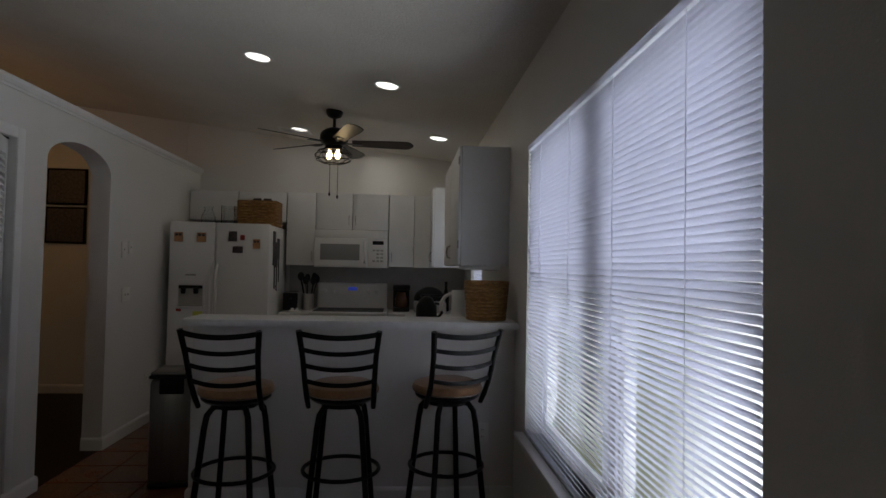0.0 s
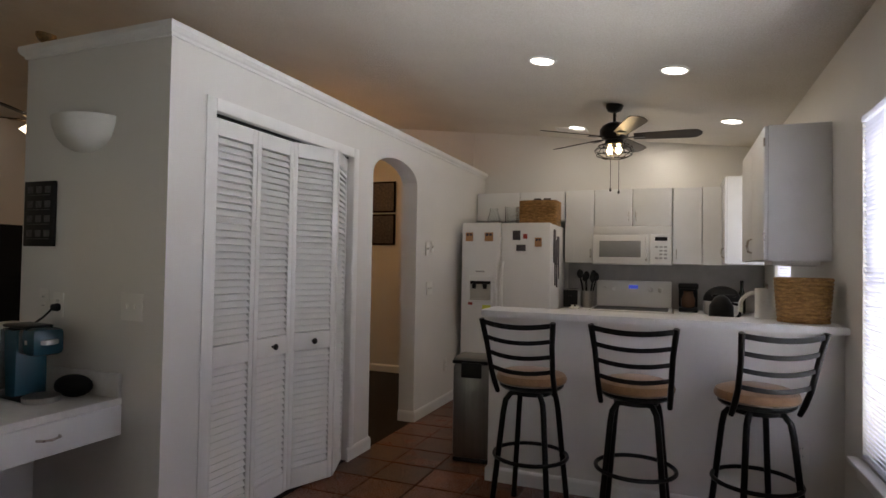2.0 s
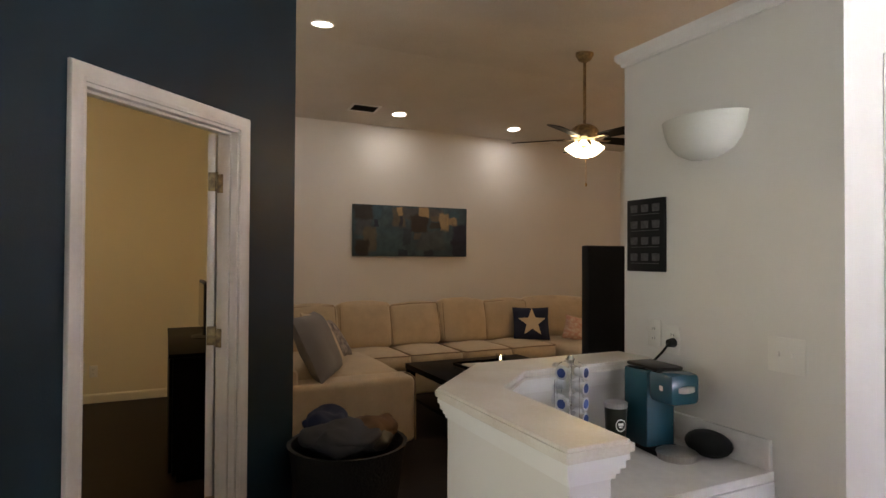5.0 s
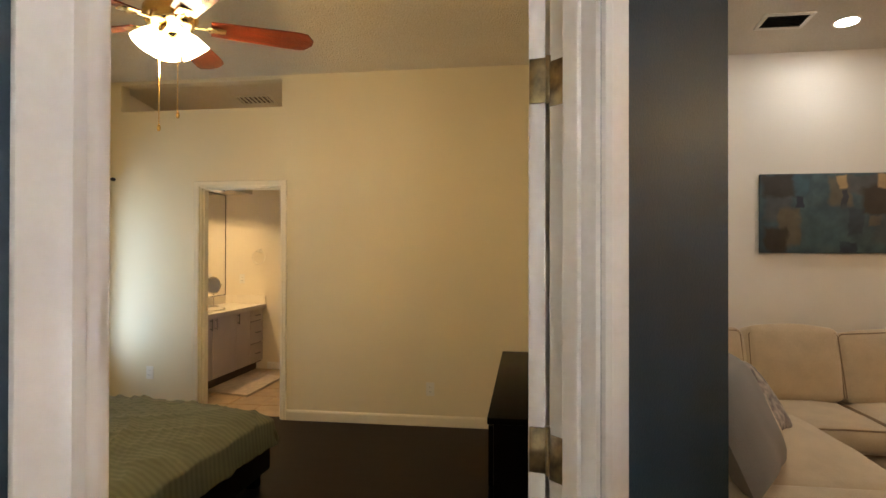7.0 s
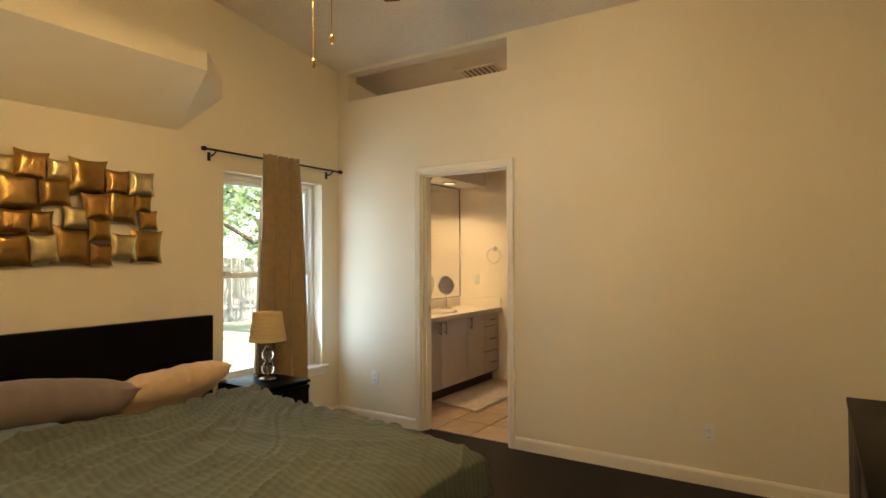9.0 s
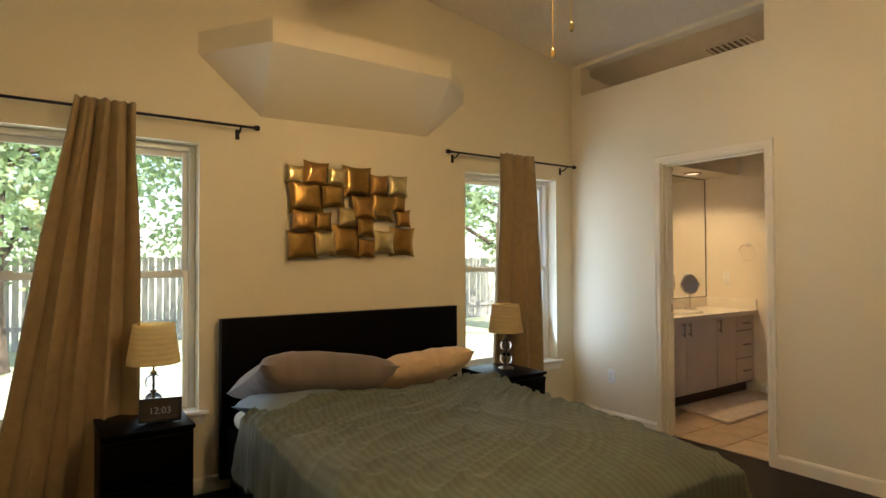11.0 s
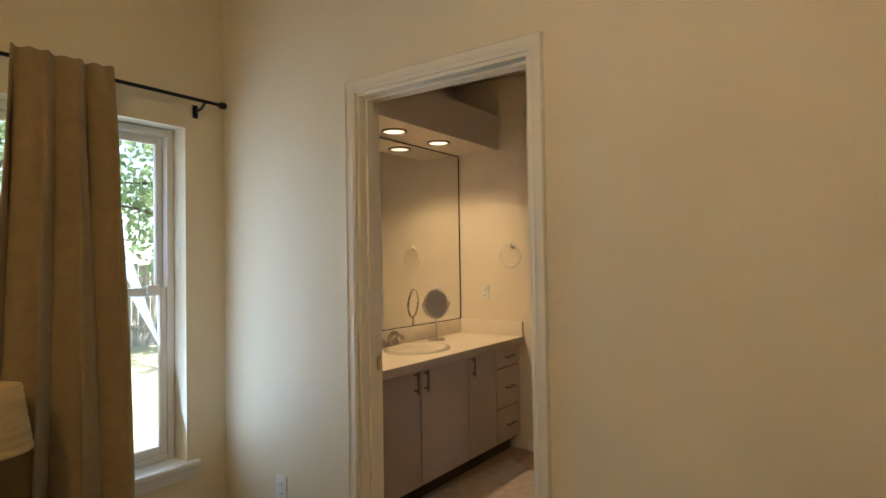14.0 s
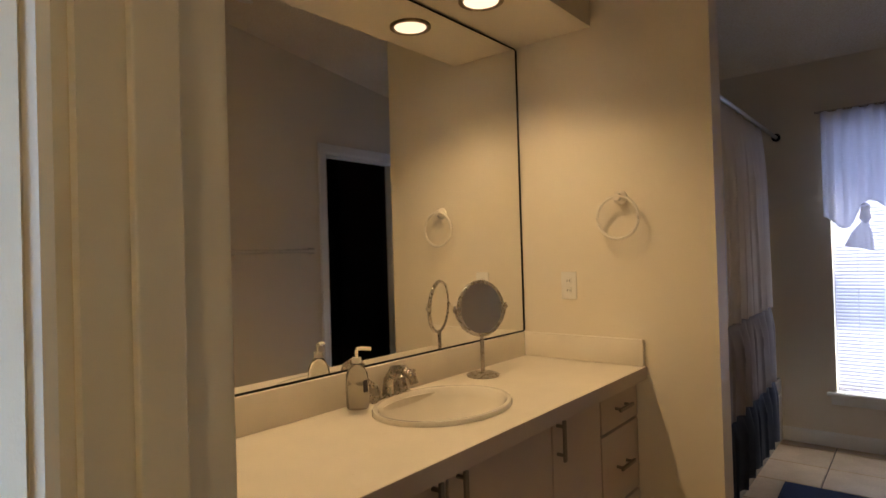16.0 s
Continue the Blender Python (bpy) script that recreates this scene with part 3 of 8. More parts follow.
setting("window_sill_dining", bm, M_TRIM, "white painted window sill", "sill", smooth=True)
sash_window("window_3", EASTW(SW[0], SW[2]), SW[1] - SW[0], SW[3] - SW[2], "white window over the sink", 0.17)


def blind(name, x, y0, y1, z0, z1, label, pitch=0.0212, tilt=54):
    """A horizontal mini blind hanging in the plane x."""
    top = thing(name, Matrix.Translation((x, (y0 + y1) / 2, z0)), label, "blind")
    w, h = y1 - y0 - 0.012, z1 - z0
    part("headrail", bx(B(), -0.016, 0.016, -w / 2, w / 2, h - 0.030, h - 0.002, 0.003), M_BLIND, top)
    part("bottom_rail", bx(B(), -0.012, 0.012, -w / 2, w / 2, 0.004, 0.018, 0.004), M_BLIND, top)
    bm = B()
    prof = [(-0.0125, -0.0007), (-0.004, 0.0013), (0.004, 0.0013), (0.0125, -0.0007), (0.0125, -0.0001), (0.004, 0.0019), (-0.004, 0.0019), (-0.0125, -0.0001)]
    ends = [[bm.verts.new((px, y, pz)) for px, pz in prof] for y in (-w / 2, w / 2)]
    for k in range(8):
        bm.faces.new((ends[0][k], ends[0][(k + 1) % 8], ends[1][(k + 1) % 8], ends[1][k]))
    bm.faces.new(ends[0]), bm.faces.new(ends[1][::-1])
    me = mesh_of("slat", bm, M_BLIND)
    n = int((h - 0.055) / pitch)
    rnd = random.Random(5)
    for i in range(n):
        piece("slat", me, top, pose(0, 0, 0.03 + pitch * i, 0, tilt + rnd.uniform(-2.0, 2.0), rnd.uniform(-0.025, 0.025)))
    for yy in (-w * 0.36, -w * 0.12, w * 0.12, w * 0.36):
        bm = B()
        for dx in (-0.0125, 0.0125):
            rod(bm, (dx, yy, 0.01), (dx, yy, h - 0.02), 0.0012, seg=5)
        part("ladder_cord", bm, M_BLIND, top)
    return top


blind("window_blind", 0.838, KW[0] + 0.003, KW[1] - 0.003, KW[2] + 0.006, KW[3] - 0.002, "white horizontal mini blind nearly closed over the dining window")
blind("window_blind", 0.850, SW[0] + 0.003, SW[1] - 0.003, SW[2] + 0.006, SW[3] - 0.002, "white horizontal mini blind over the sink window", tilt=40)

# ---- pantry doors ----
bm = B()
for a, b, c, d in ((2.228, 2.29, 0, 2.107), (3.562, 3.624, 0, 2.107), (2.29, 3.562, 2.045, 2.107)):
    bx(bm, PW, PW + 0.008, a, b, c, d, 0.004)
setting("trim_pantry", bm, M_TRIM, "white trim around the pantry opening", "trim", smooth=True)
setting("pantry_track", bx(B(), -2.075, -2.035, 2.30, 3.552, 2.034, 2.045), M_DARK, "dark folding door track", "track")


def louver_slat():
    bm = B()
    bx(bm, -0.1255, 0.1255, -0.0205, 0.0205, -0.0032, 0.0032, 0.0012, seg=1)
    return mesh_of("slat", bm, M_TRIM)


SLAT = louver_slat()


def louver_panel(parent, m, knob=False):
    """A louvered leaf 0.315 wide and 2.02 high in its own xz plane."""
    w, h = 0.315, 2.02
    bm = B()
    for a, b, c, d in ((0, 0.032, 0, h), (w - 0.032, w, 0, h), (0.032, w - 0.032, 0, 0.11), (0.032, w - 0.032, 0.795, 0.900), (0.032, w - 0.032, h - 0.085, h)):
        bx(bm, a, b, -0.014, 0.014, c, d, 0.003)
    p = part("leaf", bm, M_TRIM, parent, m=m)
    for z0, z1, n in ((0.115, 0.790, 19), (0.905, 1.930, 29)):
        for i in range(n):
            piece("slat", SLAT, p, pose(w / 2, 0, z0 + (z1 - z0) * (i + 0.5) / n, 52, 0, 0))
    if knob:
        bm = lathe(B(), [(0.006, 0), (0.007, 0.012), (0.016, 0.020), (0.018, 0.028), (0.012, 0.034), (0.001, 0.035)], 14, pose(w / 2, -0.014, 0.848, 90, 0, 0))
        part("knob", bm, M_BLACKM, p, "round black knob")
    return p


bif = thing("bifold_door", Matrix.Translation((-2.055, 2.322, 0.01)), "white louvered bifold pantry door, the second pair ajar", "door")
x, y = 0.0, 0.0
for i, ang in enumerate((89.5, 90.5, 68.0, 112.0)):
    louver_panel(bif, pose(x, y, 0.0 if i < 2 else 0.002, 0, 0, ang), i in (1, 2))
    x += 0.3185 * math.cos(radians(ang))
    y += 0.3185 * math.sin(radians(ang))


# ---- switches and outlets ----
def plate(name, m, w, h, label, kind="outlet", color=None):
    top = thing(name, m, label, "outlet" if kind == "outlet" else "light switch")
    part("cover_plate", bx(B(), -w / 2, w / 2, -0.006, 0, -h / 2, h / 2, 0.003), color or M_OUTLET, top)
    gangs = max(1, round(w / 0.065))
    for g in range(gangs):
        cx = (g - (gangs - 1) / 2) * 0.046
        if kind == "outlet":
            for z in (-0.02, 0.02):
                f = part("socket", bx(B(), cx - 0.013, cx + 0.013, -0.0085, -0.006, z - 0.013, z + 0.013, 0.002), color or M_OUTLET, top)
                for dx in (-0.006, 0.006):
                    part("slot", bx(B(), cx + dx - 0.0012, cx + dx + 0.0012, -0.0089, -0.0084, z - 0.004, z + 0.005), M_DARK, f, smooth=False)
        else:
            part("toggle", bx(B(), cx - 0.005, cx + 0.005, -0.016, -0.006, -0.006, 0.012, 0.002), color or M_OUTLET, top)
    return top


FACE_E = lambda x, y, z: Matrix(((0, -1, 0, x), (1, 0, 0, y), (0, 0, 1, z), (0, 0, 0, 1)))   # plate facing +x
FACE_S = lambda x, y, z: Matrix.Translation((x, y, z))                                      # plate facing -y
plate("light_switch", FACE_E(PW, 4.84, 1.46), 0.075, 0.125, "white single light switch on the arch wall", "switch")
plate("light_switch", FACE_E(PW, 4.95, 1.48), 0.06, 0.10, "white thermostat-like switch plate on the arch wall", "switch")
plate("light_switch", FACE_E(PW, 4.90, 1.11), 0.13, 0.115, "white double switch plate on the arch wall", "switch")
plate("wall_outlet", FACE_E(PW, 5.32, 0.37), 0.07, 0.115, "white outlet low on the arch wall")
plate("wall_outlet", FACE_S(0.64, 3.63, 0.40), 0.07, 0.115, "white outlet on the bar front")
plate("light_switch", FACE_S(-2.185, 2.02, 1.12), 0.13, 0.118, "cream double switch plate above the desk", "switch")
plate("wall_outlet", FACE_S(-2.76, 2.02, 1.125), 0.07, 0.115, "cream outlet above the desk")
plate("wall_outlet", FACE_S(-2.66, 2.02, 1.11), 0.07, 0.115, "cream outlet with a black plug above the desk")
plate("wall_outlet", FACE_E(-7.55, -0.463, 0.309), 0.07, 0.115, "white outlet low on the cream wall")
plate("wall_outlet", FACE_E(-7.55, -3.02, 0.37), 0.07, 0.115, "white outlet beside the bedroom window")
plate("wall_outlet", FACE_E(-9.612, -3.20, 1.12), 0.07, 0.115, "white outlet beside the vanity mirror")

# ---- the bar ----
setting("wall_bar", bx(B(), -1.04, 0.829, 3.63, 3.75, 0, 1.018), M_WALL, "white painted half wall under the bar")
moulding("baseboard_bar", [(-1.04, 3.75), (-1.04, 3.63), (0.829, 3.63)], "white baseboard under the bar", BASE)
bm = B()
out = [(0.828, 3.52), (0.828, 3.885), (-1.085, 3.885), (-1.085, 3.60), (-1.075, 3.56), (-1.05, 3.53), (-1.01, 3.52)]
prism(bm, out, 1.018, 1.056)
es = [e for e in bm.edges if abs(e.verts[0].co.z - e.verts[1].co.z) < 1e-4]
bmesh.ops.bevel(bm, geom=es, offset=0.005, segments=2, affect="EDGES")
solid("bar_counter", bm, M_LAM, "white laminate bar top with a rounded corner on the half wall", "countertop")


def bar_stool(m):
    top = thing("bar_stool", m, "black metal bar stool with tan suede seat at the bar", "bar stool", "bar stools")
    bm = lathe(B(), [(0.02, 0.700), (0.172, 0.700), (0.188, 0.712), (0.191, 0.728), (0.182, 0.748), (0.14, 0.764), (0.004, 0.768)], 32)
    part("seat", bm, M_SUEDE, top, "round tan suede cushion")
    part("seat_ring", lathe(B(), [(0.158, 0.672), (0.174, 0.686), (0.174, 0.70), (0.004, 0.70)], 32), M_BLACKM, top)
    part("swivel_plate", lathe(B(), [(0.03, 0.640), (0.11, 0.640), (0.11, 0.672), (0.03, 0.672)], 20), M_BLACKM, top)
    for a in (45, 135, 225, 315):
        c, s = math.cos(radians(a)), math.sin(radians(a))
        pts = [(c * r, s * r, z) for r, z in ((0.07, 0.648), (0.118, 0.646), (0.148, 0.61), (0.160, 0.55), (0.188, 0.31), (0.224, 0.012))]
        leg = part("leg", tube(B(), pts, 0.0155, 10), M_BLACKM, top)
        part("foot_cap", rod(B(), (c * 0.225, s * 0.225, 0.0), (c * 0.222, s * 0.222, 0.03), 0.018, 0.017), M_DARK, leg)
    part("foot_ring", tube(B(), [(0.196 * math.cos(k * math.tau / 36), 0.196 * math.sin(k * math.tau / 36), 0.310) for k in range(36)], 0.011, 8, True), M_BLACKM, top)
    for sx in (-1, 1):
        pts = [(sx * x, y, z) for x, y, z in ((0.165, -0.075, 0.645), (0.168, -0.11, 0.70), (0.172, -0.15, 0.78), (0.180, -0.19, 0.92), (0.196, -0.225, 1.050))]
        part("back_post", tube(B(), pts, [0.013, 0.015, 0.014, 0.014, 0.015], 10), M_BLACKM, top)
    for z, y, hw, t in ((1.036, -0.222, 0.194, 0.013), (0.955, -0.200, 0.182, 0.011), (0.875, -0.178, 0.176, 0.011), (0.795, -0.155, 0.172, 0.011)):
        bm = B()
        rows = []
        for k in range(13):
            u = 2 * k / 12 - 1
            yy, zz = y - 0.035 * (1 - u * u), z - 0.018 * (1 - u * u)
            rows.append([bm.verts.new((hw * u, yy + dy, zz + dz)) for dy, dz in ((-0.004, -t), (0.004, -t), (0.004, t), (-0.004, t))])
        for a, b in zip(rows, rows[1:]):
            for k in range(4):
                bm.faces.new((a[k], a[(k + 1) % 4], b[(k + 1) % 4], b[k]))
        bm.faces.new(rows[0]), bm.faces.new(rows[-1][::-1])
        part("back_slat", bm, M_BLACKM, top)
    return top


stool = bar_stool(pose(-0.69, 3.28, 0, 0, 0, -8))
copy_thing(stool, pose(-0.15, 3.30, 0, 0, 0, -1))
copy_thing(stool, pose(0.405, 3.36, 0, 0, 0, 23))

# ---- kitchen cabinets ----
M_GREYP = mat("grey_plastic", (0.42, 0.41, 0.38), 0.45)
M_SEAM = mat("brown_gap_shade", (0.13, 0.085, 0.055), 0.6)
def pull(bm, x, y, z, h=0.09, m=None):
    """An arched bar pull, upright, on a face that looks towards -y."""
    pts = [(x, y, z - h / 2), (x, y - 0.02, z - h / 2 + 0.008), (x, y - 0.027, z), (x, y - 0.02, z + h / 2 - 0.008), (x, y, z + h / 2)]
    return tube(bm, [(m @ Vector(p)) if m else p for p in pts], 0.0045, 7)


def cabinet(name, x0, x1, y0, y1, z0, z1, label, doors=1, handle="r", handle_low=True, m=None, drawer=False, kick=False):
    """A cabinet unit whose doors face -y, in the frame m."""
    root = (m or Matrix()) @ Matrix.Translation(((x0 + x1) / 2, y1, z0))
    top = thing(name, root, label, "cabinet", "kitchen cabinets")
    w, d, h = x1 - x0, y1 - y0, z1 - z0
    lo = 0.09 if kick else 0
    part("body", bx(B(), -w / 2 + 0.001, w / 2 - 0.001, -d + 0.02, 0, lo, h), M_CAB, top, smooth=False)
    # thin brown sheet puts the shade of the door gaps into colour
    part("gap_backing", bx(B(), -w / 2 + 0.0015, w / 2 - 0.0015, -d + 0.0192, -d + 0.0199, lo + 0.001, h - 0.003), M_SEAM, top, smooth=False)
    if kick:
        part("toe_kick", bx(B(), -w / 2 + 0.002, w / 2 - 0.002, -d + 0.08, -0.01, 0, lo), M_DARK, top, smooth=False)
    top_z = h - 0.16 if drawer else h
    if drawer:
        dr = part("drawer", bx(B(), -w / 2 + 0.004, w / 2 - 0.004, -d, -d + 0.019, top_z + 0.004, h - 0.01, 0.003), M_CAB, top)
        part("handle", tube(B(), [(-0.045, -d, h - 0.08), (-0.037, -d - 0.022, h - 0.08), (0.037, -d - 0.022, h - 0.08), (0.045, -d, h - 0.08)], 0.0045, 7), M_NICKEL, dr)
    for i in range(doors):
        a, b = -w / 2 + w * i / doors + 0.003, -w / 2 + w * (i + 1) / doors - 0.003
        dd = part("door", bx(B(), a, b, -d, -d + 0.019, lo + 0.004, top_z - 0.004, 0.003), M_CAB, top)
        hx = (b - 0.03) if (handle == "r" if doors == 1 else i == 0) else (a + 0.03)
        part("handle", pull(B(), hx, -d, lo + 0.10 if handle_low else top_z - 0.10), M_NICKEL, dd, "brushed nickel pull")
    return top


cabinet("wall_cabinet", -1.990, -1.512, 6.18, 6.489, 1.80, 2.105, "white wall cabinet above the refrigerator", 1, "r")
cabinet("wall_cabinet", -1.510, -1.032, 6.18, 6.489, 1.80, 2.105, "white wall cabinet above the refrigerator", 1, "l")
cabinet("wall_cabinet", -1.028, -0.737, 6.18, 6.489, 1.364, 2.11, "tall white wall cabinet beside the microwave", 1, "r")
cabinet("wall_cabinet", -0.735, 0.004, 6.18, 6.489, 1.735, 2.11, "white two-door wall cabinet above the microwave", 2)
cabinet("wall_cabinet", 0.008, 0.268, 6.18, 6.489, 1.364, 2.105, "narrow white wall cabinet beside the microwave", 1, "l")
setting("cabinet_filler", bx(B(), 0.270, 0.436, 6.185, 6.489, 1.364, 2.105), M_CAB, "white filler panel in the cabinet corner", "trim")
# units along the window wall face -x
WESTF = Matrix(((0, 1, 0, 0), (-1, 0, 0, 0), (0, 0, 1, 0), (0, 0, 0, 1)))   # local -y to -x
cabinet("wall_cabinet", -5.06, -3.885, 0.50, 0.829, 1.385, 2.155, "white two-door wall cabinet beside the dining window", 2, m=WESTF)
cabinet("wall_cabinet", -6.488, -5.90, 0.44, 0.829, 1.372, 2.16, "white corner wall cabinet beside the sink window", 1, m=WESTF)
ul = thing("under_cabinet_light", Matrix.Translation((0.66, 4.05, 1.384)), "slim white lamp fixture under the wall cabinet", "light fixture")
part("housing", bx(B(), -0.12, 0.12, -0.15, 0.15, -0.024, 0, 0.006), M_TRIM, ul)
part("diffuser", bx(B(), -0.10, 0.10, -0.13, 0.13, -0.028, -0.0245, 0.001), M_GREYP, ul)
bm = B()
for z in (1.52, 2.06):
    bx(bm, 0.494, 0.504, 3.883, 3.885, z - 0.025, z + 0.025)
solid("cabinet_hinge", bm, M_NICKEL, "small metal hinges on the white wall cabinet", "hinge")
# base units and counters
cabinet("base_cabinet", -1.02, -0.735, 5.87, 6.489, 0, 0.87, "white base cabinet between refrigerator and range", 1, drawer=True, kick=True, handle_low=False)
cabinet("base_cabinet", 0.03, 0.828, 5.87, 6.489, 0, 0.87, "white base cabinet in the kitchen corner", 2, drawer=True, kick=True, handle_low=False)
cabinet("base_cabinet", -5.86, -3.90, 0.21, 0.829, 0, 0.87, "white sink base cabinet under the window", 3, drawer=True, kick=True, handle_low=False, m=WESTF)
solid("kitchen_counter", bx(B(), -1.025, -0.733, 5.845, 6.488, 0.87, 0.91, 0.006), M_LAM, "white laminate counter beside the range", "countertop")
bm = B()
prism(bm, [(0.025, 6.488), (0.025, 5.845), (0.19, 5.845), (0.19, 3.89), (0.828, 3.89), (0.828, 6.488)], 0.87, 0.91)
solid("kitchen_counter", bm, M_LAM, "white laminate corner counter with the sink", "countertop", smooth=False)
M_SPLASH = mat("grey_backsplash", (0.46, 0.44, 0.42), 0.35, vary=0.05, scale=8)
setting("backsplash", bx(B(), -1.04, 0.828, 6.482, 6.489, 0.911, 1.363), M_SPLASH, "grey backsplash behind the counter", "backsplash")

# ---- refrigerator ----
fr = thing("refrigerator", Matrix.Translation((-1.49, 5.54, 0)), "white side-by-side refrigerator with magnets and a dispenser", "refrigerator")
part("body", bx(B(), -0.435, 0.435, 0.07, 0.80, 0.02, 1.73, 0.01), M_FRIDGE, fr)
part("grille", bx(B(), -0.43, 0.43, 0.05, 0.075, 0.02, 0.10, 0.004), M_DARK, fr)
fz = part("freezer_door", bx(B(), -0.440, -0.043, 0.0, 0.065, 0.11, 1.74, 0.014), M_FRIDGE, fr)
fd = part("fridge_door", bx(B(), -0.037, 0.440, 0.0, 0.065, 0.11, 1.735, 0.014), M_FRIDGE, fr)
for p, hx in ((fz, -0.068), (fd, -0.012)):
    part("handle", tube(B(), [(hx, 0.0, 0.52), (hx, -0.045, 0.56), (hx, -0.05, 0.9), (hx, -0.045, 1.31), (hx, 0.0, 1.36)], 0.013, 8), M_FRIDGE, p)
bm = B()
for a, b, c, d in ((-0.36, -0.345, 0.96, 1.22), (-0.135, -0.12, 0.96, 1.22), (-0.345, -0.135, 1.17, 1.22), (-0.345, -0.135, 0.96, 0.985)):
    bx(bm, a, b, -0.012, 0.01, c, d, 0.003)
disp = part("dispenser", bm, M_FRIDGE, fz)
M_BEIGEP = mat("beige_plastic", (0.50, 0.48, 0.42), 0.4)
part("recess", bx(B(), -0.345, -0.135, -0.002, 0.001, 0.985, 1.17), M_BEIGEP, disp)
# black strip draws the shade under the upper edge of the flat recess
part("shade_strip", bx(B(), -0.344, -0.136, -0.006, -0.0022, 1.140, 1.168, 0.002), M_DARK, disp)
for x in (-0.30, -0.19):
    part("spout", lathe(B(), [(0.018, 0.0), (0.022, 0.03), (0.022, 0.05), (0.004, 0.051)], 12, pose(x, -0.016, 1.095)), M_DARK, disp)
part("drip_tray", bx(B(), -0.34, -0.14, -0.03, -0.002, 0.986, 0.998, 0.003), M_BEIGEP, disp)
part("badge", bx(B(), -0.29, -0.20, -0.0025, 0.0, 1.255, 1.27), M_GREYP, fz)
M_RED, M_ORANGE, M_YELLOW = mat("red_print", (0.42, 0.06, 0.04), 0.5), mat("orange_print", (0.50, 0.26, 0.12), 0.5), mat("yellow_paper", (0.75, 0.75, 0.12), 0.7)
M_CARD = mat("dark_printed_card", (0.10, 0.08, 0.08), 0.5, scale=40, dark=(0.03, 0.03, 0.04))
for x, z, w, h, mm, lab in ((-0.36, 1.60, 0.075, 0.085, M_ORANGE, "orange and red printed refrigerator magnet"), (-0.16, 1.60, 0.085, 0.085, M_ORANGE, "orange and red printed refrigerator magnet"),
                            (0.115, 1.615, 0.075, 0.09, M_CARD, "dark round-topped refrigerator magnet"), (0.20, 1.605, 0.04, 0.045, M_RED, "small red refrigerator magnet"),
                            (0.16, 1.495, 0.09, 0.06, M_CARD, "dark postcard magnet on the refrigerator"), (0.325, 1.55, 0.065, 0.085, M_ORANGE, "framed orange refrigerator magnet"),
                            (-0.175, 0.905, 0.085, 0.065, M_YELLOW, "yellow sticky note on the refrigerator"), (-0.34, 0.955, 0.045, 0.04, M_RED, "small red sticker on the dispenser")):
    mg = thing("magnet", Matrix.Translation((-1.49 + x, 5.539, z)), lab, "magnet" if mm is not M_YELLOW else "note", "refrigerator magnets")
    part("plate", bx(B(), -w / 2, w / 2, -0.006 if mm is not M_YELLOW else -0.003, 0, -h / 2, h / 2, 0.002), mm, mg)
    if mm is M_ORANGE:
        bm = B()
        for dx in (-w * 0.2, w * 0.2):
            rod(bm, (dx, -0.005, h * 0.25), (dx, -0.009, h * 0.25), w * 0.17, seg=10)
        part("print", bm, M_CARD, mg)
bm = B()
for k, (y, z, w, h) in enumerate(((5.75, 1.52, 0.05, 0.16), (5.84, 1.46, 0.06, 0.12), (5.93, 1.52, 0.05, 0.10))):
    bx(bm, -1.0545, -1.048, y - w, y + w, z - h, z + h, 0.001)
    rod(bm, (-1.046, y, z - h), (-1.046, y + 0.01, z - h - 0.22), 0.006, seg=6)
solid("hanging_magnets", bm, M_CARD, "dark papers and lanyards stuck to the refrigerator side", "magnet")

# ---- on the refrigerator ----
M_RATTAN = mat("woven_rattan", (0.42, 0.235, 0.08), 0.75, scale=30, dark=(0.20, 0.10, 0.035), grain=0.5, grain_scale=80, stretch=(1, 1, 3), bump=0.6, bump_scale=70)


def woven_box(name, m, w, d, h, label, taper=0.0, round_=False, rows=9, handles=False):
    top = thing(name, m, label, "basket")
    bm = B()
    n = 40
    ring = []
    for r in range(rows):
        z0 = h * r / rows
        k = 1 - taper * (1 - r / rows)
        pts = []
        for i in range(n):
            a = math.tau * i / n
            c, s = math.cos(a), math.sin(a)
            e = 1.0 if round_ else 0.25
            x = w / 2 * k * math.copysign(abs(c) ** e, c)
            y = d / 2 * k * math.copysign(abs(s) ** e, s)
            wob = 1 + 0.008 * math.sin(i * math.pi + r * math.pi)
            pts.append((x * wob, y * wob, z0 + h / rows / 2))
        tube(bm, pts, h / rows * 0.62, 6, True)
    part("weave", bm, M_RATTAN, top)
    part("base", bx(B(), -w * 0.4, w * 0.4, -d * 0.4, d * 0.4, 0.003, 0.015), M_RATTAN, top)
    if handles:
        bm = B()
        for x in (-0.03, 0.07):
            tube(bm, [(x - 0.04, 0, h), (x - 0.03, 0, h + 0.025), (x + 0.03, 0, h + 0.025), (x + 0.04, 0, h)], 0.011, 7)
        part("handle", bm, M_CARD, top)
    return top


woven_box("wicker_basket", Matrix.Translation((-1.24, 5.95, 1.735)), 0.36, 0.28, 0.24, "tan wicker basket with dark handles on the refrigerator", handles=True)
M_VASE = mat("thin_clear_glass", (0.95, 0.97, 0.97), 0.03, vary=0.0, trans=1.0, ior=1.25)
vs = thing("glass_carafe", Matrix.Translation((-1.72, 5.92, 1.732)), "clear glass carafe on the refrigerator", "carafe")
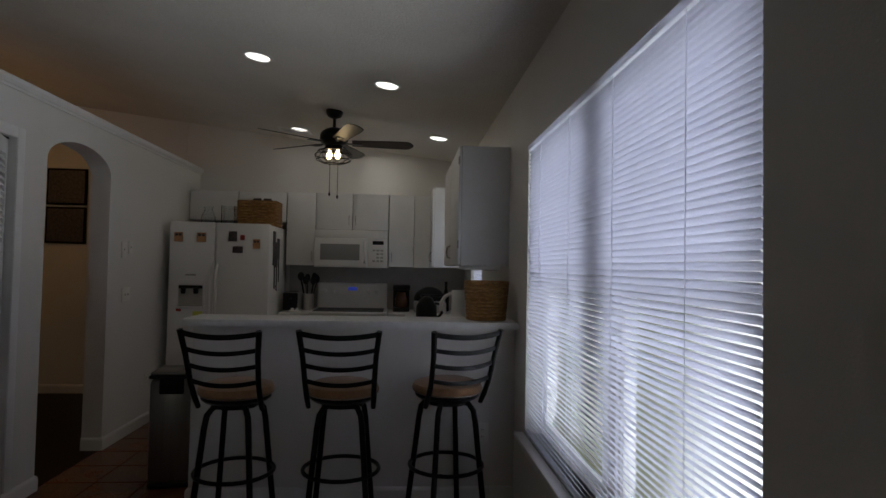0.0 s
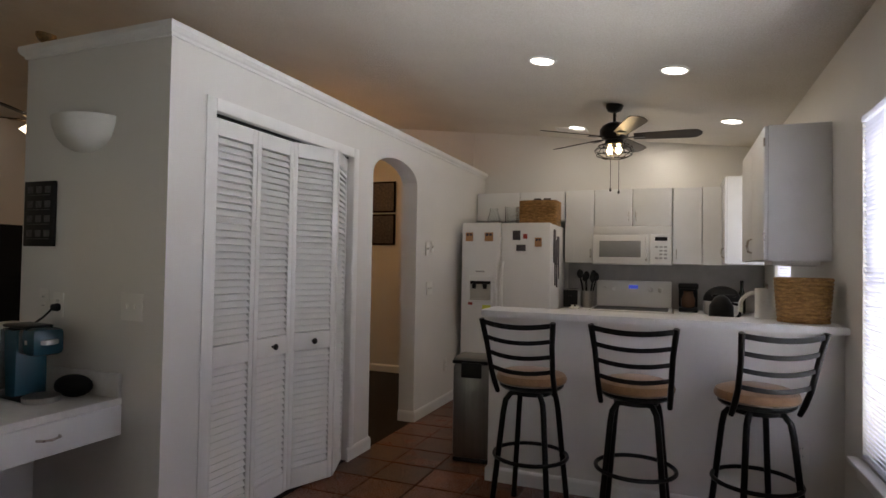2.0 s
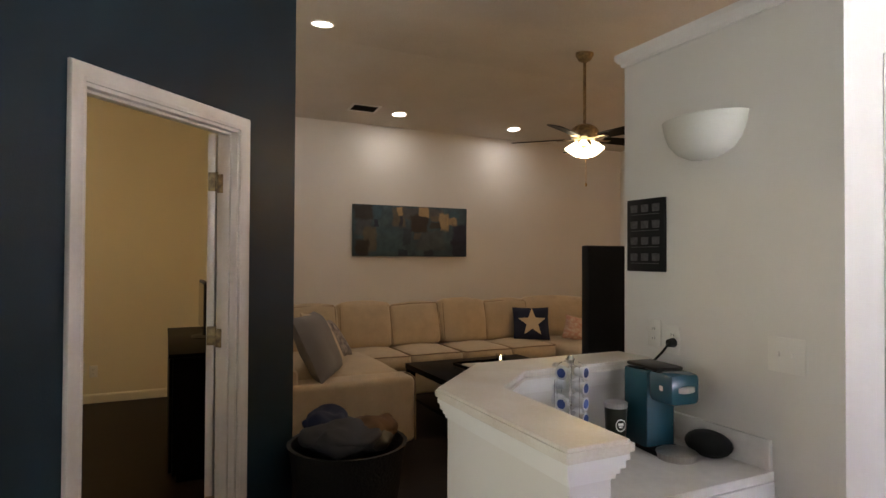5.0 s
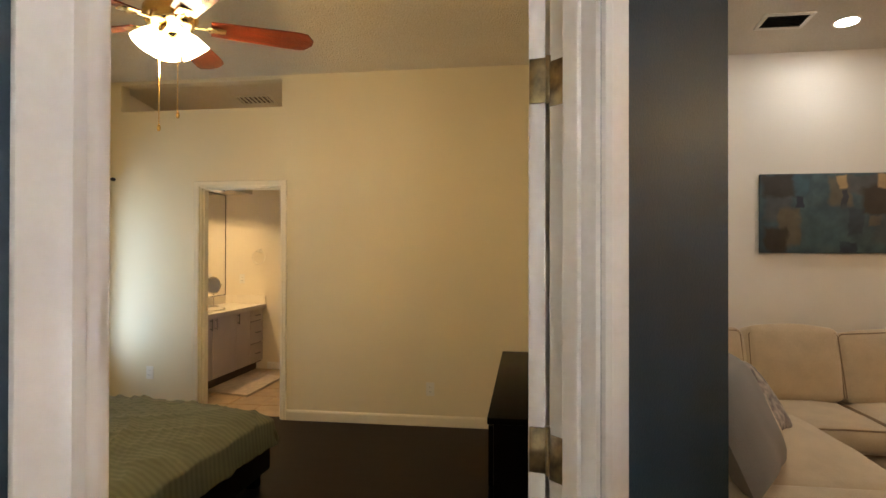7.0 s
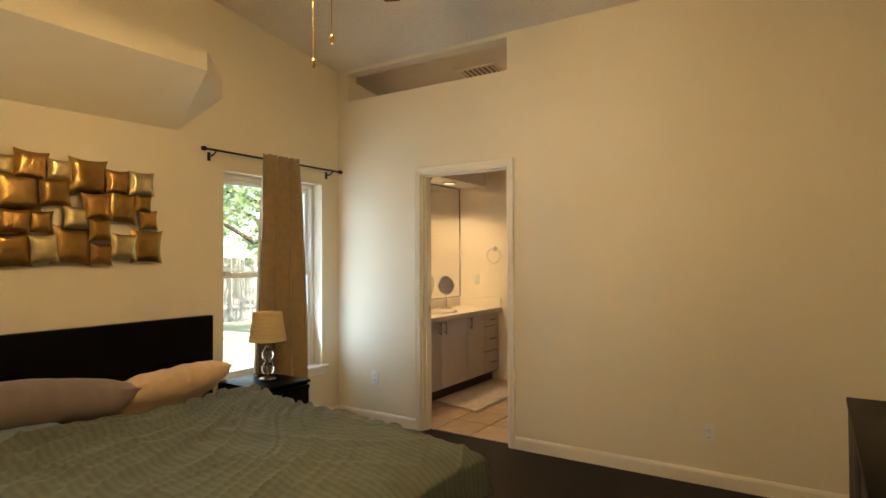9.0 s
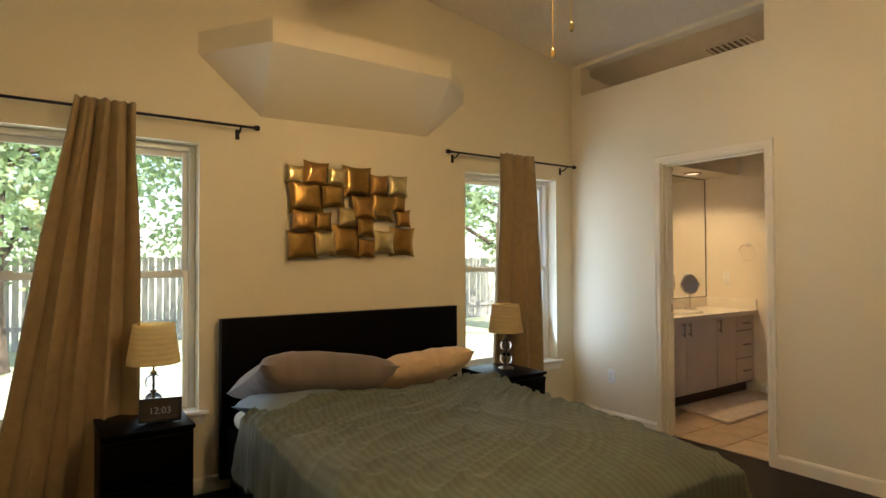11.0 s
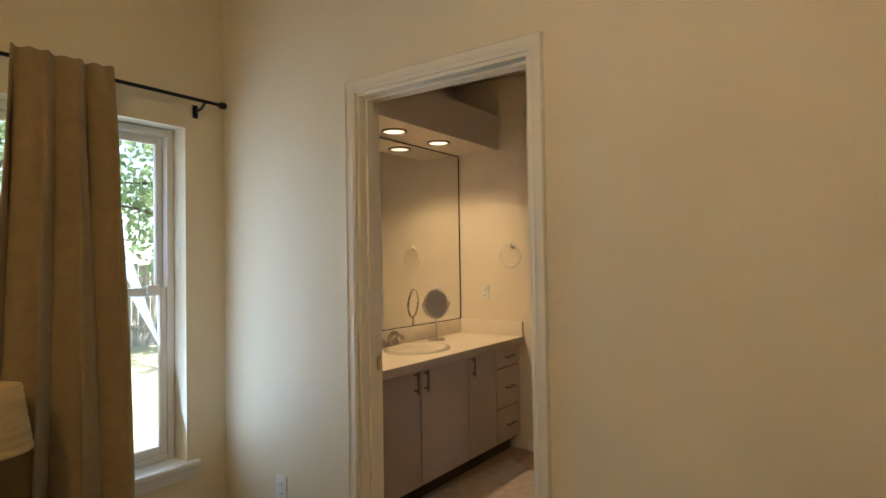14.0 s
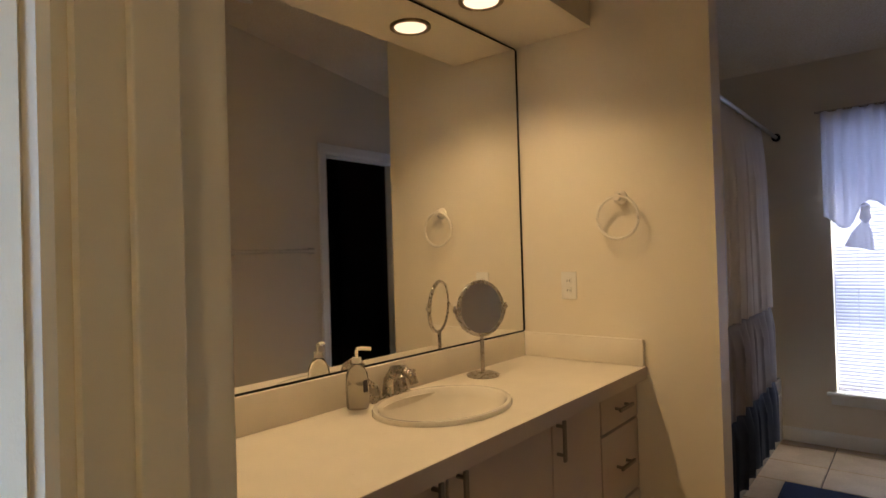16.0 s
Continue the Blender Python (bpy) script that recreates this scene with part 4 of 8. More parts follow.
part("vessel", lathe(B(), [(0.05, 0), (0.062, 0.01), (0.066, 0.07), (0.05, 0.12), (0.034, 0.15), (0.045, 0.18), (0.042, 0.18), (0.031, 0.15), (0.046, 0.12), (0.062, 0.07), (0.058, 0.014), (0.01, 0.012)], 24), M_VASE, vs)
jr = thing("glass_jar", Matrix.Translation((-1.52, 5.92, 1.732)), "tall square clear glass jar on the refrigerator", "jar")
part("vessel", lathe(B(), [(0.07, 0), (0.085, 0.005), (0.088, 0.19), (0.083, 0.19), (0.08, 0.01), (0.01, 0.008)], 4, pose(0, 0, 0, 0, 0, 45)), M_VASE, jr, smooth=False)

# ---- microwave and range ----
mw = thing("microwave", Matrix.Translation((-0.365, 6.489, 1.352)), "white over-the-range microwave with a grey window", "microwave")
part("body", bx(B(), -0.368, 0.366, -0.38, 0, 0, 0.38, 0.004), M_FRIDGE, mw)
part("vent_grille", bx(B(), -0.366, 0.364, -0.396, -0.381, 0.30, 0.376, 0.004), M_FRIDGE, mw)
md = part("door", bx(B(), -0.366, 0.165, -0.410, -0.381, 0.008, 0.295, 0.008), M_FRIDGE, mw)
M_MWGLASS = mat("grey_perforated_glass", (0.30, 0.30, 0.29), 0.2, vary=0.05, grain=0.2, grain_scale=500)
part("window", bx(B(), -0.305, 0.085, -0.414, -0.409, 0.075, 0.235, 0.002), M_MWGLASS, md)
part("handle", tube(B(), [(0.135, -0.41, 0.05), (0.135, -0.445, 0.065), (0.135, -0.448, 0.15), (0.135, -0.445, 0.26), (0.135, -0.41, 0.275)], 0.011, 8), M_FRIDGE, md)
mp_ = part("control_panel", bx(B(), 0.170, 0.364, -0.404, -0.381, 0.008, 0.295, 0.004), M_FRIDGE, mw)
part("display", bx(B(), 0.215, 0.325, -0.407, -0.403, 0.235, 0.272), M_DARK, mp_, smooth=False)
bm = B()
for r in range(4):
    for c in range(3):
        if (r, c) not in ((1, 0), (2, 0)):
            bx(bm, 0.215 + 0.04 * c, 0.243 + 0.04 * c, -0.4065, -0.403, 0.06 + 0.036 * r, 0.078 + 0.036 * r, 0.001)
part("buttons", bm, M_GREYP, mp_)
rg = thing("range", Matrix.Translation((-0.365, 6.48, 0)), "white electric range with a raised control panel", "stove")
part("body", bx(B(), -0.368, 0.366, -0.62, -0.01, 0.02, 0.90, 0.004), M_FRIDGE, rg)
part("cooktop", bx(B(), -0.372, 0.370, -0.645, -0.01, 0.90, 0.925, 0.006), M_FRIDGE, rg)
part("glass_top", bx(B(), -0.34, 0.338, -0.60, -0.13, 0.925, 0.929), M_DARK, rg, smooth=False)
bg = part("control_panel", bx(B(), -0.366, 0.364, -0.085, -0.005, 0.925, 1.19, 0.012), M_FRIDGE, rg)
for x in (-0.29, -0.20, 0.17, 0.26):
    part("knob", lathe(B(), [(0.026, 0), (0.026, 0.008), (0.020, 0.012), (0.018, 0.028), (0.001, 0.029)], 18, pose(x, -0.085, 1.105, 90, 0, 0)), M_FRIDGE, bg)
part("display", bx(B(), -0.045, 0.045, -0.088, -0.084, 1.11, 1.145), mat("blue_lit_display", (0.10, 0.16, 0.9), 0.3, vary=0, emit=0.3), bg, smooth=False)
part("oven_door", bx(B(), -0.36, 0.358, -0.645, -0.622, 0.16, 0.80, 0.008), M_FRIDGE, rg)
part("oven_handle", tube(B(), [(-0.31, -0.645, 0.76), (-0.30, -0.685, 0.76), (0.30, -0.685, 0.76), (0.31, -0.645, 0.76)], 0.011, 8), M_FRIDGE, rg)

# ---- on the counters ----
ts = thing("toaster", Matrix.Translation((-0.93, 6.10, 0.91)), "steel and black toaster on the counter", "toaster")
part("body", bx(B(), -0.075, 0.075, -0.13, 0.13, 0.01, 0.19, 0.02), M_STEEL, ts)
part("end_panel", bx(B(), -0.07, 0.07, -0.145, -0.13, 0.015, 0.185, 0.008), M_DARK, ts)
part("lever", bx(B(), -0.012, 0.012, -0.165, -0.145, 0.12, 0.135, 0.003), M_DARK, ts)
part("slots", bx(B(), -0.045, 0.045, -0.10, 0.10, 0.188, 0.192), M_DARK, ts)
cr = thing("utensil_crock", Matrix.Translation((-0.80, 6.22, 0.91)), "steel crock full of black cooking utensils", "utensil crock")
part("crock", lathe(B(), [(0.055, 0), (0.058, 0.005), (0.058, 0.17), (0.052, 0.17), (0.05, 0.01), (0.01, 0.01)], 24), M_STEEL, cr)
rnd = random.Random(3)
for k in range(7):
    a = k * 0.9
    tip = Vector((0.085 * math.cos(a), 0.06 * math.sin(a), 0.27 + 0.07 * rnd.random()))
    bm = tube(B(), [(0.02 * math.cos(a), 0.02 * math.sin(a), 0.02), tuple(tip * 0.8), tuple(tip)], 0.006, 6)
    bmesh.ops.create_uvsphere(bm, u_segments=10, v_segments=6, radius=1, matrix=Matrix.LocRotScale(tip + Vector((0, 0, 0.03)), None, (0.03, 0.012, 0.045)))
    part("utensil", bm, M_DARK, cr)
ch = thing("salt_dish", Matrix.Translation((-0.88, 5.93, 0.91)), "small white dish on the counter", "dish")
part("dish", bx(B(), -0.05, 0.05, -0.03, 0.03, 0, 0.022, 0.006), M_OUTLET, ch)
part("cups", rod(rod(B(), (-0.022, 0, 0.02), (-0.022, 0, 0.04), 0.014), (0.022, 0, 0.02), (0.022, 0, 0.04), 0.014), M_OUTLET, ch)
cm = thing("coffee_grinder", Matrix.Translation((0.15, 6.25, 0.91)), "black coffee maker with a glass carafe on the counter", "coffee maker")
part("base", bx(B(), -0.085, 0.085, -0.10, 0.10, 0, 0.04, 0.01), M_DARK, cm)
part("back", bx(B(), -0.085, 0.085, 0.03, 0.10, 0.04, 0.26, 0.01), M_DARK, cm)
part("lid", bx(B(), -0.09, 0.09, -0.10, 0.10, 0.22, 0.275, 0.014), M_DARK, cm)
part("carafe", lathe(B(), [(0.05, 0.042), (0.065, 0.06), (0.066, 0.12), (0.045, 0.18), (0.05, 0.20), (0.01, 0.201)], 20, pose(0, -0.03, 0)), mat("coffee_glass", (0.10, 0.05, 0.03), 0.08, vary=0.1), cm)
gr = thing("indoor_grill", Matrix.Translation((0.44, 6.15, 0.91)), "black and steel countertop grill with a rounded lid", "grill")
part("base", bx(B(), -0.16, 0.16, -0.16, 0.14, 0.0, 0.12, 0.02), M_STEEL, gr)
bm = B()
bmesh.ops.create_uvsphere(bm, u_segments=24, v_segments=12, radius=1, matrix=Matrix.LocRotScale((0, 0, 0.12), None, (0.165, 0.155, 0.14)))
bmesh.ops.bisect_plane(bm, geom=bm.verts[:] + bm.edges[:] + bm.faces[:], plane_co=(0, 0, 0.12), plane_no=(0, 0, -1), clear_outer=True)
bmesh.ops.holes_fill(bm, edges=bm.edges)
part("lid", bm, M_DARK, gr)
part("handle", tube(B(), [(-0.09, -0.14, 0.17), (-0.09, -0.20, 0.18), (0.09, -0.20, 0.18), (0.09, -0.14, 0.17)], 0.012, 8), M_DARK, gr)
bt = thing("oil_bottle", Matrix.Translation((0.62, 6.32, 0.91)), "dark oil bottle on the counter", "bottle")
part("bottle", lathe(B(), [(0.03, 0), (0.034, 0.01), (0.034, 0.17), (0.014, 0.23), (0.013, 0.28), (0.001, 0.281)], 16), mat("dark_green_glass", (0.015, 0.02, 0.012), 0.1), bt)
part("cap", lathe(B(), [(0.015, 0.281), (0.015, 0.31), (0.001, 0.311)], 12), M_DARK, bt)
fc = thing("kitchen_faucet", Matrix.Translation((0.66, 4.75, 0.91)), "white gooseneck kitchen faucet by the window", "faucet")
part("spout", tube(B(), [(0, 0, 0), (0, 0, 0.16)] + [(-0.10 + 0.10 * math.cos(a), 0, 0.16 + 0.10 * math.sin(a)) for a in [k * math.pi / 10 for k in range(11)]] + [(-0.20, 0, 0.12)], 0.014, 10), M_OUTLET, fc)
part("base_ring", lathe(B(), [(0.03, 0), (0.03, 0.02), (0.018, 0.04), (0.001, 0.041)], 18), M_OUTLET, fc)
sk = thing("kettle", Matrix.Translation((0.36, 5.05, 0.91)), "black kettle on the counter", "kettle")
part("vessel", lathe(B(), [(0.08, 0), (0.09, 0.01), (0.085, 0.14), (0.05, 0.20), (0.02, 0.22), (0.001, 0.221)], 20), M_DARK, sk)
part("handle", tube(B(), [(0.07, 0, 0.16), (0.12, 0, 0.15), (0.13, 0, 0.08), (0.085, 0, 0.03)], 0.012, 8), M_DARK, sk)
pt = thing("paper_towel", Matrix.Translation((0.575, 4.35, 0.91)), "white paper towel roll on a holder", "paper towel")
part("roll", lathe(B(), [(0.02, 0.02), (0.068, 0.02), (0.068, 0.30), (0.02, 0.30)], 28), mat("white_paper", (0.82, 0.81, 0.79), 0.9, vary=0.03, bump=0.2, bump_scale=200), pt)
part("holder", rod(rod(B(), (0, 0, 0), (0, 0, 0.018), 0.08, seg=24), (0, 0, 0.018), (0, 0, 0.33), 0.008), M_NICKEL, pt)
woven_box("woven_basket", Matrix.Translation((0.665, 3.73, 1.058)), 0.26, 0.25, 0.235, "round tan woven basket on the bar top", 0.14, True, 11)

# ---- steel bin ----
M_BIN = mat("dark_brushed_steel", (0.26, 0.25, 0.24), 0.36, metal=1.0, vary=0.06, grain=0.2, grain_scale=60, stretch=(12, 12, 0.4))
tb = thing("trash_can", pose(-1.25, 4.0, 0, 0, 0, 6) @ Matrix.Diagonal((0.94, 0.94, 1.07, 1)), "tall stainless steel trash can with black lid at the bar end", "trash can")
part("body", bx(B(), -0.14, 0.14, -0.14, 0.14, 0.02, 0.615, 0.03), M_BIN, tb)
part("base", bx(B(), -0.135, 0.135, -0.135, 0.135, 0, 0.025, 0.01), M_DARK, tb)
part("collar", bx(B(), -0.143, 0.143, -0.143, 0.143, 0.615, 0.636, 0.008), M_DARK, tb)
part("lid", bx(B(), -0.135, 0.135, -0.135, 0.135, 0.632, 0.655, 0.01), M_BIN, tb)
part("sensor", bx(B(), -0.075, 0.075, -0.15, -0.138, 0.53, 0.625, 0.008), M_DARK, tb)


# ---- recessed lamps and vents ----
def can_light(x, y, z, slope, label, glow, r=0.075, ring=None, group="recessed lamps"):
    top = thing("recessed_light", Matrix.Translation((x, y, z)) @ pose(0, 0, 0, 0, slope, 0), label, "recessed light", group)
    part("trim_ring", lathe(B(), [(r, 0.004), (r, -0.004), (r + 0.006, -0.008), (r + 0.018, -0.005), (r + 0.018, 0.004)], 32, closed=True), ring or M_TRIM, top)
    part("diffuser", lathe(B(), [(r + 0.001, -0.0005), (r + 0.001, -0.003), (0.001, -0.004)], 32), glow, top)
    return top


deg = math.degrees(math.atan(0.118))
for x, y in KITCHEN_CANS:
    can_light(x, y, roof(x) - 0.003, deg, "bright white recessed ceiling lamp", M_GLOW)
for x, y in LIVING_CANS:
    can_light(x, y, roof(x) - 0.003, deg if x > -5.75 else -math.degrees(math.atan(0.093)), "bright white recessed ceiling lamp", M_GLOW)
for x, y in BATH_CANS:
    can_light(x, y, 2.175, 0, "warm recessed lamp in the vanity soffit", M_BULBB, 0.064, M_OLDBRASS)


def vent(m, w, d, n, label, paint=None, inside=None, blades=None):
    top = thing("ceiling_vent", m, label, "vent")
    bm = B()
    for a, b, c, e in ((-w / 2, w / 2, -d / 2, -d / 2 + 0.03), (-w / 2, w / 2, d / 2 - 0.03, d / 2), (-w / 2, -w / 2 + 0.03, -d / 2 + 0.03, d / 2 - 0.03), (w / 2 - 0.03, w / 2, -d / 2 + 0.03, d / 2 - 0.03)):
        bx(bm, a, b, c, e, -0.010, 0.0, 0.002)
    part("frame", bm, paint or M_TRIM, top)
    # flush plate, black by default to stand for the shade inside a duct
    part("backing", bx(B(), -w / 2 + 0.03, w / 2 - 0.03, -d / 2 + 0.03, d / 2 - 0.03, -0.002, 0.0), inside or M_DARK, top, smooth=False)
    me = mesh_of("slat", bx(B(), -w / 2 + 0.03, w / 2 - 0.03, -0.008, 0.008, -0.001, 0.001), blades or paint or M_TRIM)
    for i in range(n):
        piece("slat", me, top, Matrix.Translation((0, -d / 2 + 0.03 + (d - 0.06) * (i + 0.5) / n, -0.006)) @ pose(0, 0, 0, 40, 0, 0))
    return top


# blades coloured black as well, for the dark seen between them
vent(Matrix.Translation((-7.25, 2.18, roof(-7.25) - 0.001)) @ pose(0, 0, 0, 0, -5.3, 0) @ pose(0, 0, 0, 0, 0, 90), 0.34, 0.24, 7, "white ceiling vent with dark slots in the living room", None, None, M_DARK)
vent(Matrix.Translation((-0.95, 6.05, roof(-0.95) - 0.001)) @ pose(0, 0, 0, 0, deg, 0), 0.32, 0.16, 6, "white ceiling vent over the kitchen")


# ---- ceiling fans ----
def blade_mesh(r0, r1, w0, w1, material, droop=0.0):
    bm = B()
    rows = []
    n = 14
    for k in range(n + 1):
        u = k / n
        x = r0 + (r1 - r0) * u
        w = (w0 + (w1 - w0) * min(1, u * 1.4)) / 2
        if u > 0.88:
            w *= math.sqrt(max(0.03, 1 - ((u - 0.88) / 0.125) ** 2))
        rows.append([bm.verts.new((x, sy * w, -sy * w * 0.24 + dz)) for sy, dz in ((-1, -0.003), (1, -0.003), (1, 0.003), (-1, 0.003))])
    for a, b in zip(rows, rows[1:]):
        for k in range(4):
            bm.faces.new((a[k], a[(k + 1) % 4], b[(k + 1) % 4], b[k]))
    bm.faces.new(rows[0]), bm.faces.new(rows[-1][::-1])
    return mesh_of("blade", bm, material, True)


def fan_head(top, z, metal, blade, angles, iron_r=0.13):
    """Canopy side parts are added by the caller; here motor, irons and blades at height z of the thing's frame."""
    part("motor", lathe(B(), [(0.03, 0.09), (0.06, 0.085), (0.10, 0.06), (0.118, 0.03), (0.118, -0.01), (0.10, -0.04), (0.07, -0.055), (0.02, -0.056)], 32, pose(0, 0, z)), metal, top)
    for a in angles:
        m = pose(0, 0, z - 0.03, 0, 0, a)
        b = piece("blade", blade, top, m)
        bm = B()
        bx(bm, 0.09, 0.17, -0.012, 0.012, -0.010, -0.003, 0.003)
        bx(bm, 0.155, 0.235, -0.033, 0.033, -0.010, -0.004, 0.003)
        part("blade_iron", bm, metal, b)


def pull_chain(top, x, y, z0, z1, metal, fob=True):
    bm = rod(B(), (x, y, z0), (x, y, z1), 0.0024, seg=6)
    c = part("pull_chain", bm, metal, top)
    if fob:
        part("fob", lathe(B(), [(0.002, 0.02), (0.007, 0.012), (0.009, 0.0), (0.006, -0.012), (0.001, -0.014)], 10, pose(x, y, z1)), metal, c)


kf = thing("ceiling_fan", Matrix.Translation((-0.437, 5.04, roof(-0.437))), "black five-blade ceiling fan with a caged light", "ceiling fan")
part("canopy", lathe(B(), [(0.07, 0.01), (0.07, -0.02), (0.055, -0.05), (0.02, -0.065), (0.001, -0.066)], 28), M_BLACKM, kf)
part("downrod", rod(B(), (0, 0, -0.06), (0, 0, -0.17), 0.013), M_BLACKM, kf)
BL = blade_mesh(0.15, 0.66, 0.10, 0.135, mat("dark_walnut_blade", (0.035, 0.024, 0.018), 0.4, vary=0.25, stretch=(1, 8, 8)))
fan_head(kf, -0.235, M_BLACKM, BL, (3, 75, 147, 219, 291))
part("light_fitter", lathe(B(), [(0.05, -0.288), (0.075, -0.295), (0.075, -0.325), (0.03, -0.33)], 24), M_BLACKM, kf)
bm = B()
for k in range(12):
    a = math.tau * k / 12
    tube(bm, [(r * math.cos(a), r * math.sin(a), z) for r, z in ((0.07, -0.318), (0.125, -0.335), (0.155, -0.372), (0.14, -0.412), (0.09, -0.436), (0.05, -0.440))], 0.0032, 6)
for r, z in ((0.155, -0.372), (0.14, -0.412), (0.05, -0.440), (0.125, -0.335)):
    tube(bm, [(r * math.cos(k * math.tau / 32), r * math.sin(k * math.tau / 32), z) for k in range(32)], 0.0035, 6, True)
part("cage", bm, M_BLACKM, kf, "round black wire cage")
for dx, dy in ((-0.035, 0.0), (0.035, -0.02)):
    part("bulb", lathe(B(), [(0.012, -0.33), (0.013, -0.342), (0.025, -0.366), (0.026, -0.384), (0.016, -0.402), (0.001, -0.405)], 16, pose(dx, dy, 0)), M_GLOWW, kf, "lit warm filament bulb")
pull_chain(kf, -0.025, -0.03, -0.33, -0.70, M_BLACKM)
pull_chain(kf, 0.04, -0.03, -0.33, -0.72, M_BLACKM)


def tulip_fan(m, rod_len, label, blade, angles, metal, chains):
    top = thing("ceiling_fan", m, label, "ceiling fan")
    part("canopy", lathe(B(), [(0.075, 0.015), (0.075, -0.02), (0.05, -0.06), (0.02, -0.075), (0.001, -0.076)], 28), metal, top)
    part("downrod", rod(B(), (0, 0, -0.07), (0, 0, -rod_len + 0.08), 0.013), metal, top)
    fan_head(top, -rod_len, metal, blade, angles)
    part("light_fitter", lathe(B(), [(0.04, -0.05), (0.065, -0.06), (0.07, -0.09), (0.045, -0.12), (0.01, -0.13)], 24, pose(0, 0, -rod_len)), metal, top)
    for k in range(4):
        tilt = pose(0, 0, -rod_len - 0.06, 0, 0, 45 + 90 * k) @ pose(0.05, 0, 0, 0, -35, 0)
        prof = [(0.025, 0.005), (0.030, -0.02), (0.048, -0.05), (0.056, -0.078), (0.066, -0.107), (0.062, -0.107), (0.052, -0.078), (0.044, -0.05), (0.026, -0.02), (0.021, 0.0)]
        part("glass_shade", lathe(B(), prof, 24, tilt, closed=True), M_SHADEGLOW, top, "lit frosted white tulip shade")
    for x, y, z in chains:
        pull_chain(top, x, y, -rod_len - 0.12, z, M_BRASS)
    return top


M_CHERRY = mat("cherry_wood_blade", (0.16, 0.032, 0.014), 0.28, vary=0.2, scale=4, stretch=(1, 10, 10), grain=0.3, coat=0.3)
BC = blade_mesh(0.17, 0.635, 0.105, 0.135, M_CHERRY)
zb = bed_roof(-5.16)
tulip_fan(Matrix.Translation((-5.16, -1.26, zb - 0.004)), zb - 2.52, "brass ceiling fan with cherry blades and lit tulip shades", BC, (121, 193, 265, 337, 49), M_BRASS, [(-0.008, -0.062, 2.02 - zb), (0.0135, 0.044, 2.07 - zb)])
BK = blade_mesh(0.17, 0.62, 0.105, 0.13, M_BLACKW)
zl = roof(-4.8)
tulip_fan(Matrix.Translation((-4.8, 3.32, zl - 0.004)), zl - 2.48, "bronze living room ceiling fan with dark blades and lit shades", BK, (10, 82, 154, 226, 298), M_OLDBRASS, [(0.02, 0.0, 2.06 - zl)])
sash_window("window_7", Matrix(((-1, 0, 0, DSW[1]), (0, -1, 0, -0.60), (0, 0, 1, DSW[2]), (0, 0, 0, 1))), DSW[1] - DSW[0], DSW[3] - DSW[2], "assumed white double-hung window of the dining area, out of view", 0.115, True)
# ---- bedroom windows, rods and curtains ----
SOUTHW = lambda x, z: Matrix(((-1, 0, 0, x), (0, -1, 0, -3.43), (0, 0, 1, z), (0, 0, 0, 1)))
sash_window("window_4", SOUTHW(W1[1], W1[2]), W1[1] - W1[0], W1[3] - W1[2], "white double-hung bedroom window", 0.17, True, 0.77)
sash_window("window_5", SOUTHW(W2[1], W2[2]), W2[1] - W2[0], W2[3] - W2[2], "white double-hung bedroom window", 0.17, True, 0.77)


def curtain(parent, x0, x1, b0, b1, z0, z1, material, folds, amp, name="panel", label="", n=96, rows=26, flat_top=0.0, phase=0.0):
    """A gathered cloth hung along x, in the parent's frame, wider at the foot than at the head."""
    bm = B()
    grid = []
    for r in range(rows + 1):
        v = r / rows
        line = []
        for i in range(n + 1):
            u = i / n
            x = (x0 + (x1 - x0) * u) * (1 - v) + (b0 + (b1 - b0) * u) * v
            a = amp * (0.30 + 0.70 * min(1, v * 4.0)) * (1 + 0.35 * noise.noise(Vector((u * 3, v * 1.2, folds))))
            ph = u * math.tau * folds + phase + 0.5 * math.sin(v * 3) + 0.9 * noise.noise(Vector((u * 2.5, v * 0.8, 4 + phase)))
            y = a * (math.sin(ph) + 0.22 * math.sin(2 * ph + 1)) + 0.2 * a * math.sin(ph * 2.3 + 1 + v)
            x += 0.45 * a * math.sin(2 * ph) * min(1, v * 3)
            line.append(bm.verts.new((x, y, z1 + (z0 - z1) * v + 0.004 * math.sin(u * 40))))
        grid.append(line)
    for a, b in zip(grid, grid[1:]):
        for i in range(n):
            bm.faces.new((a[i], a[i + 1], b[i + 1], b[i]))
    ob = part(name, bm, material, parent, label)
    so = ob.modifiers.new("thickness", "SOLIDIFY")
    so.thickness = 0.004
    return ob


def curtain_rod(name, x0, x1, y, z, label):
    top = thing(name, Matrix.Translation(((x0 + x1) / 2, y, z)), label, "curtain rod", "curtain rods")
    h = (x1 - x0) / 2
    part("rod", rod(B(), (-h, 0, 0), (h, 0, 0), 0.008), M_BLACKM, top)
    for s in (-1, 1):
        part("finial", rod(rod(B(), (s * h, 0, 0), (s * (h + 0.012), 0, 0), 0.010), (s * (h + 0.012), 0, 0), (s * (h + 0.035), 0, 0), 0.017, 0.015), M_BLACKM, top)
        bm = B()
        tube(bm, [(s * (h - 0.07), -0.079, -0.035), (s * (h - 0.07), -0.03, -0.03), (s * (h - 0.07), 0, -0.008)], 0.006, 7)
        bx(bm, s * (h - 0.07) - 0.012, s * (h - 0.07) + 0.012, -0.08, -0.074, -0.065, -0.005, 0.002)
        part("bracket", bm, M_BLACKM, top)
    return top


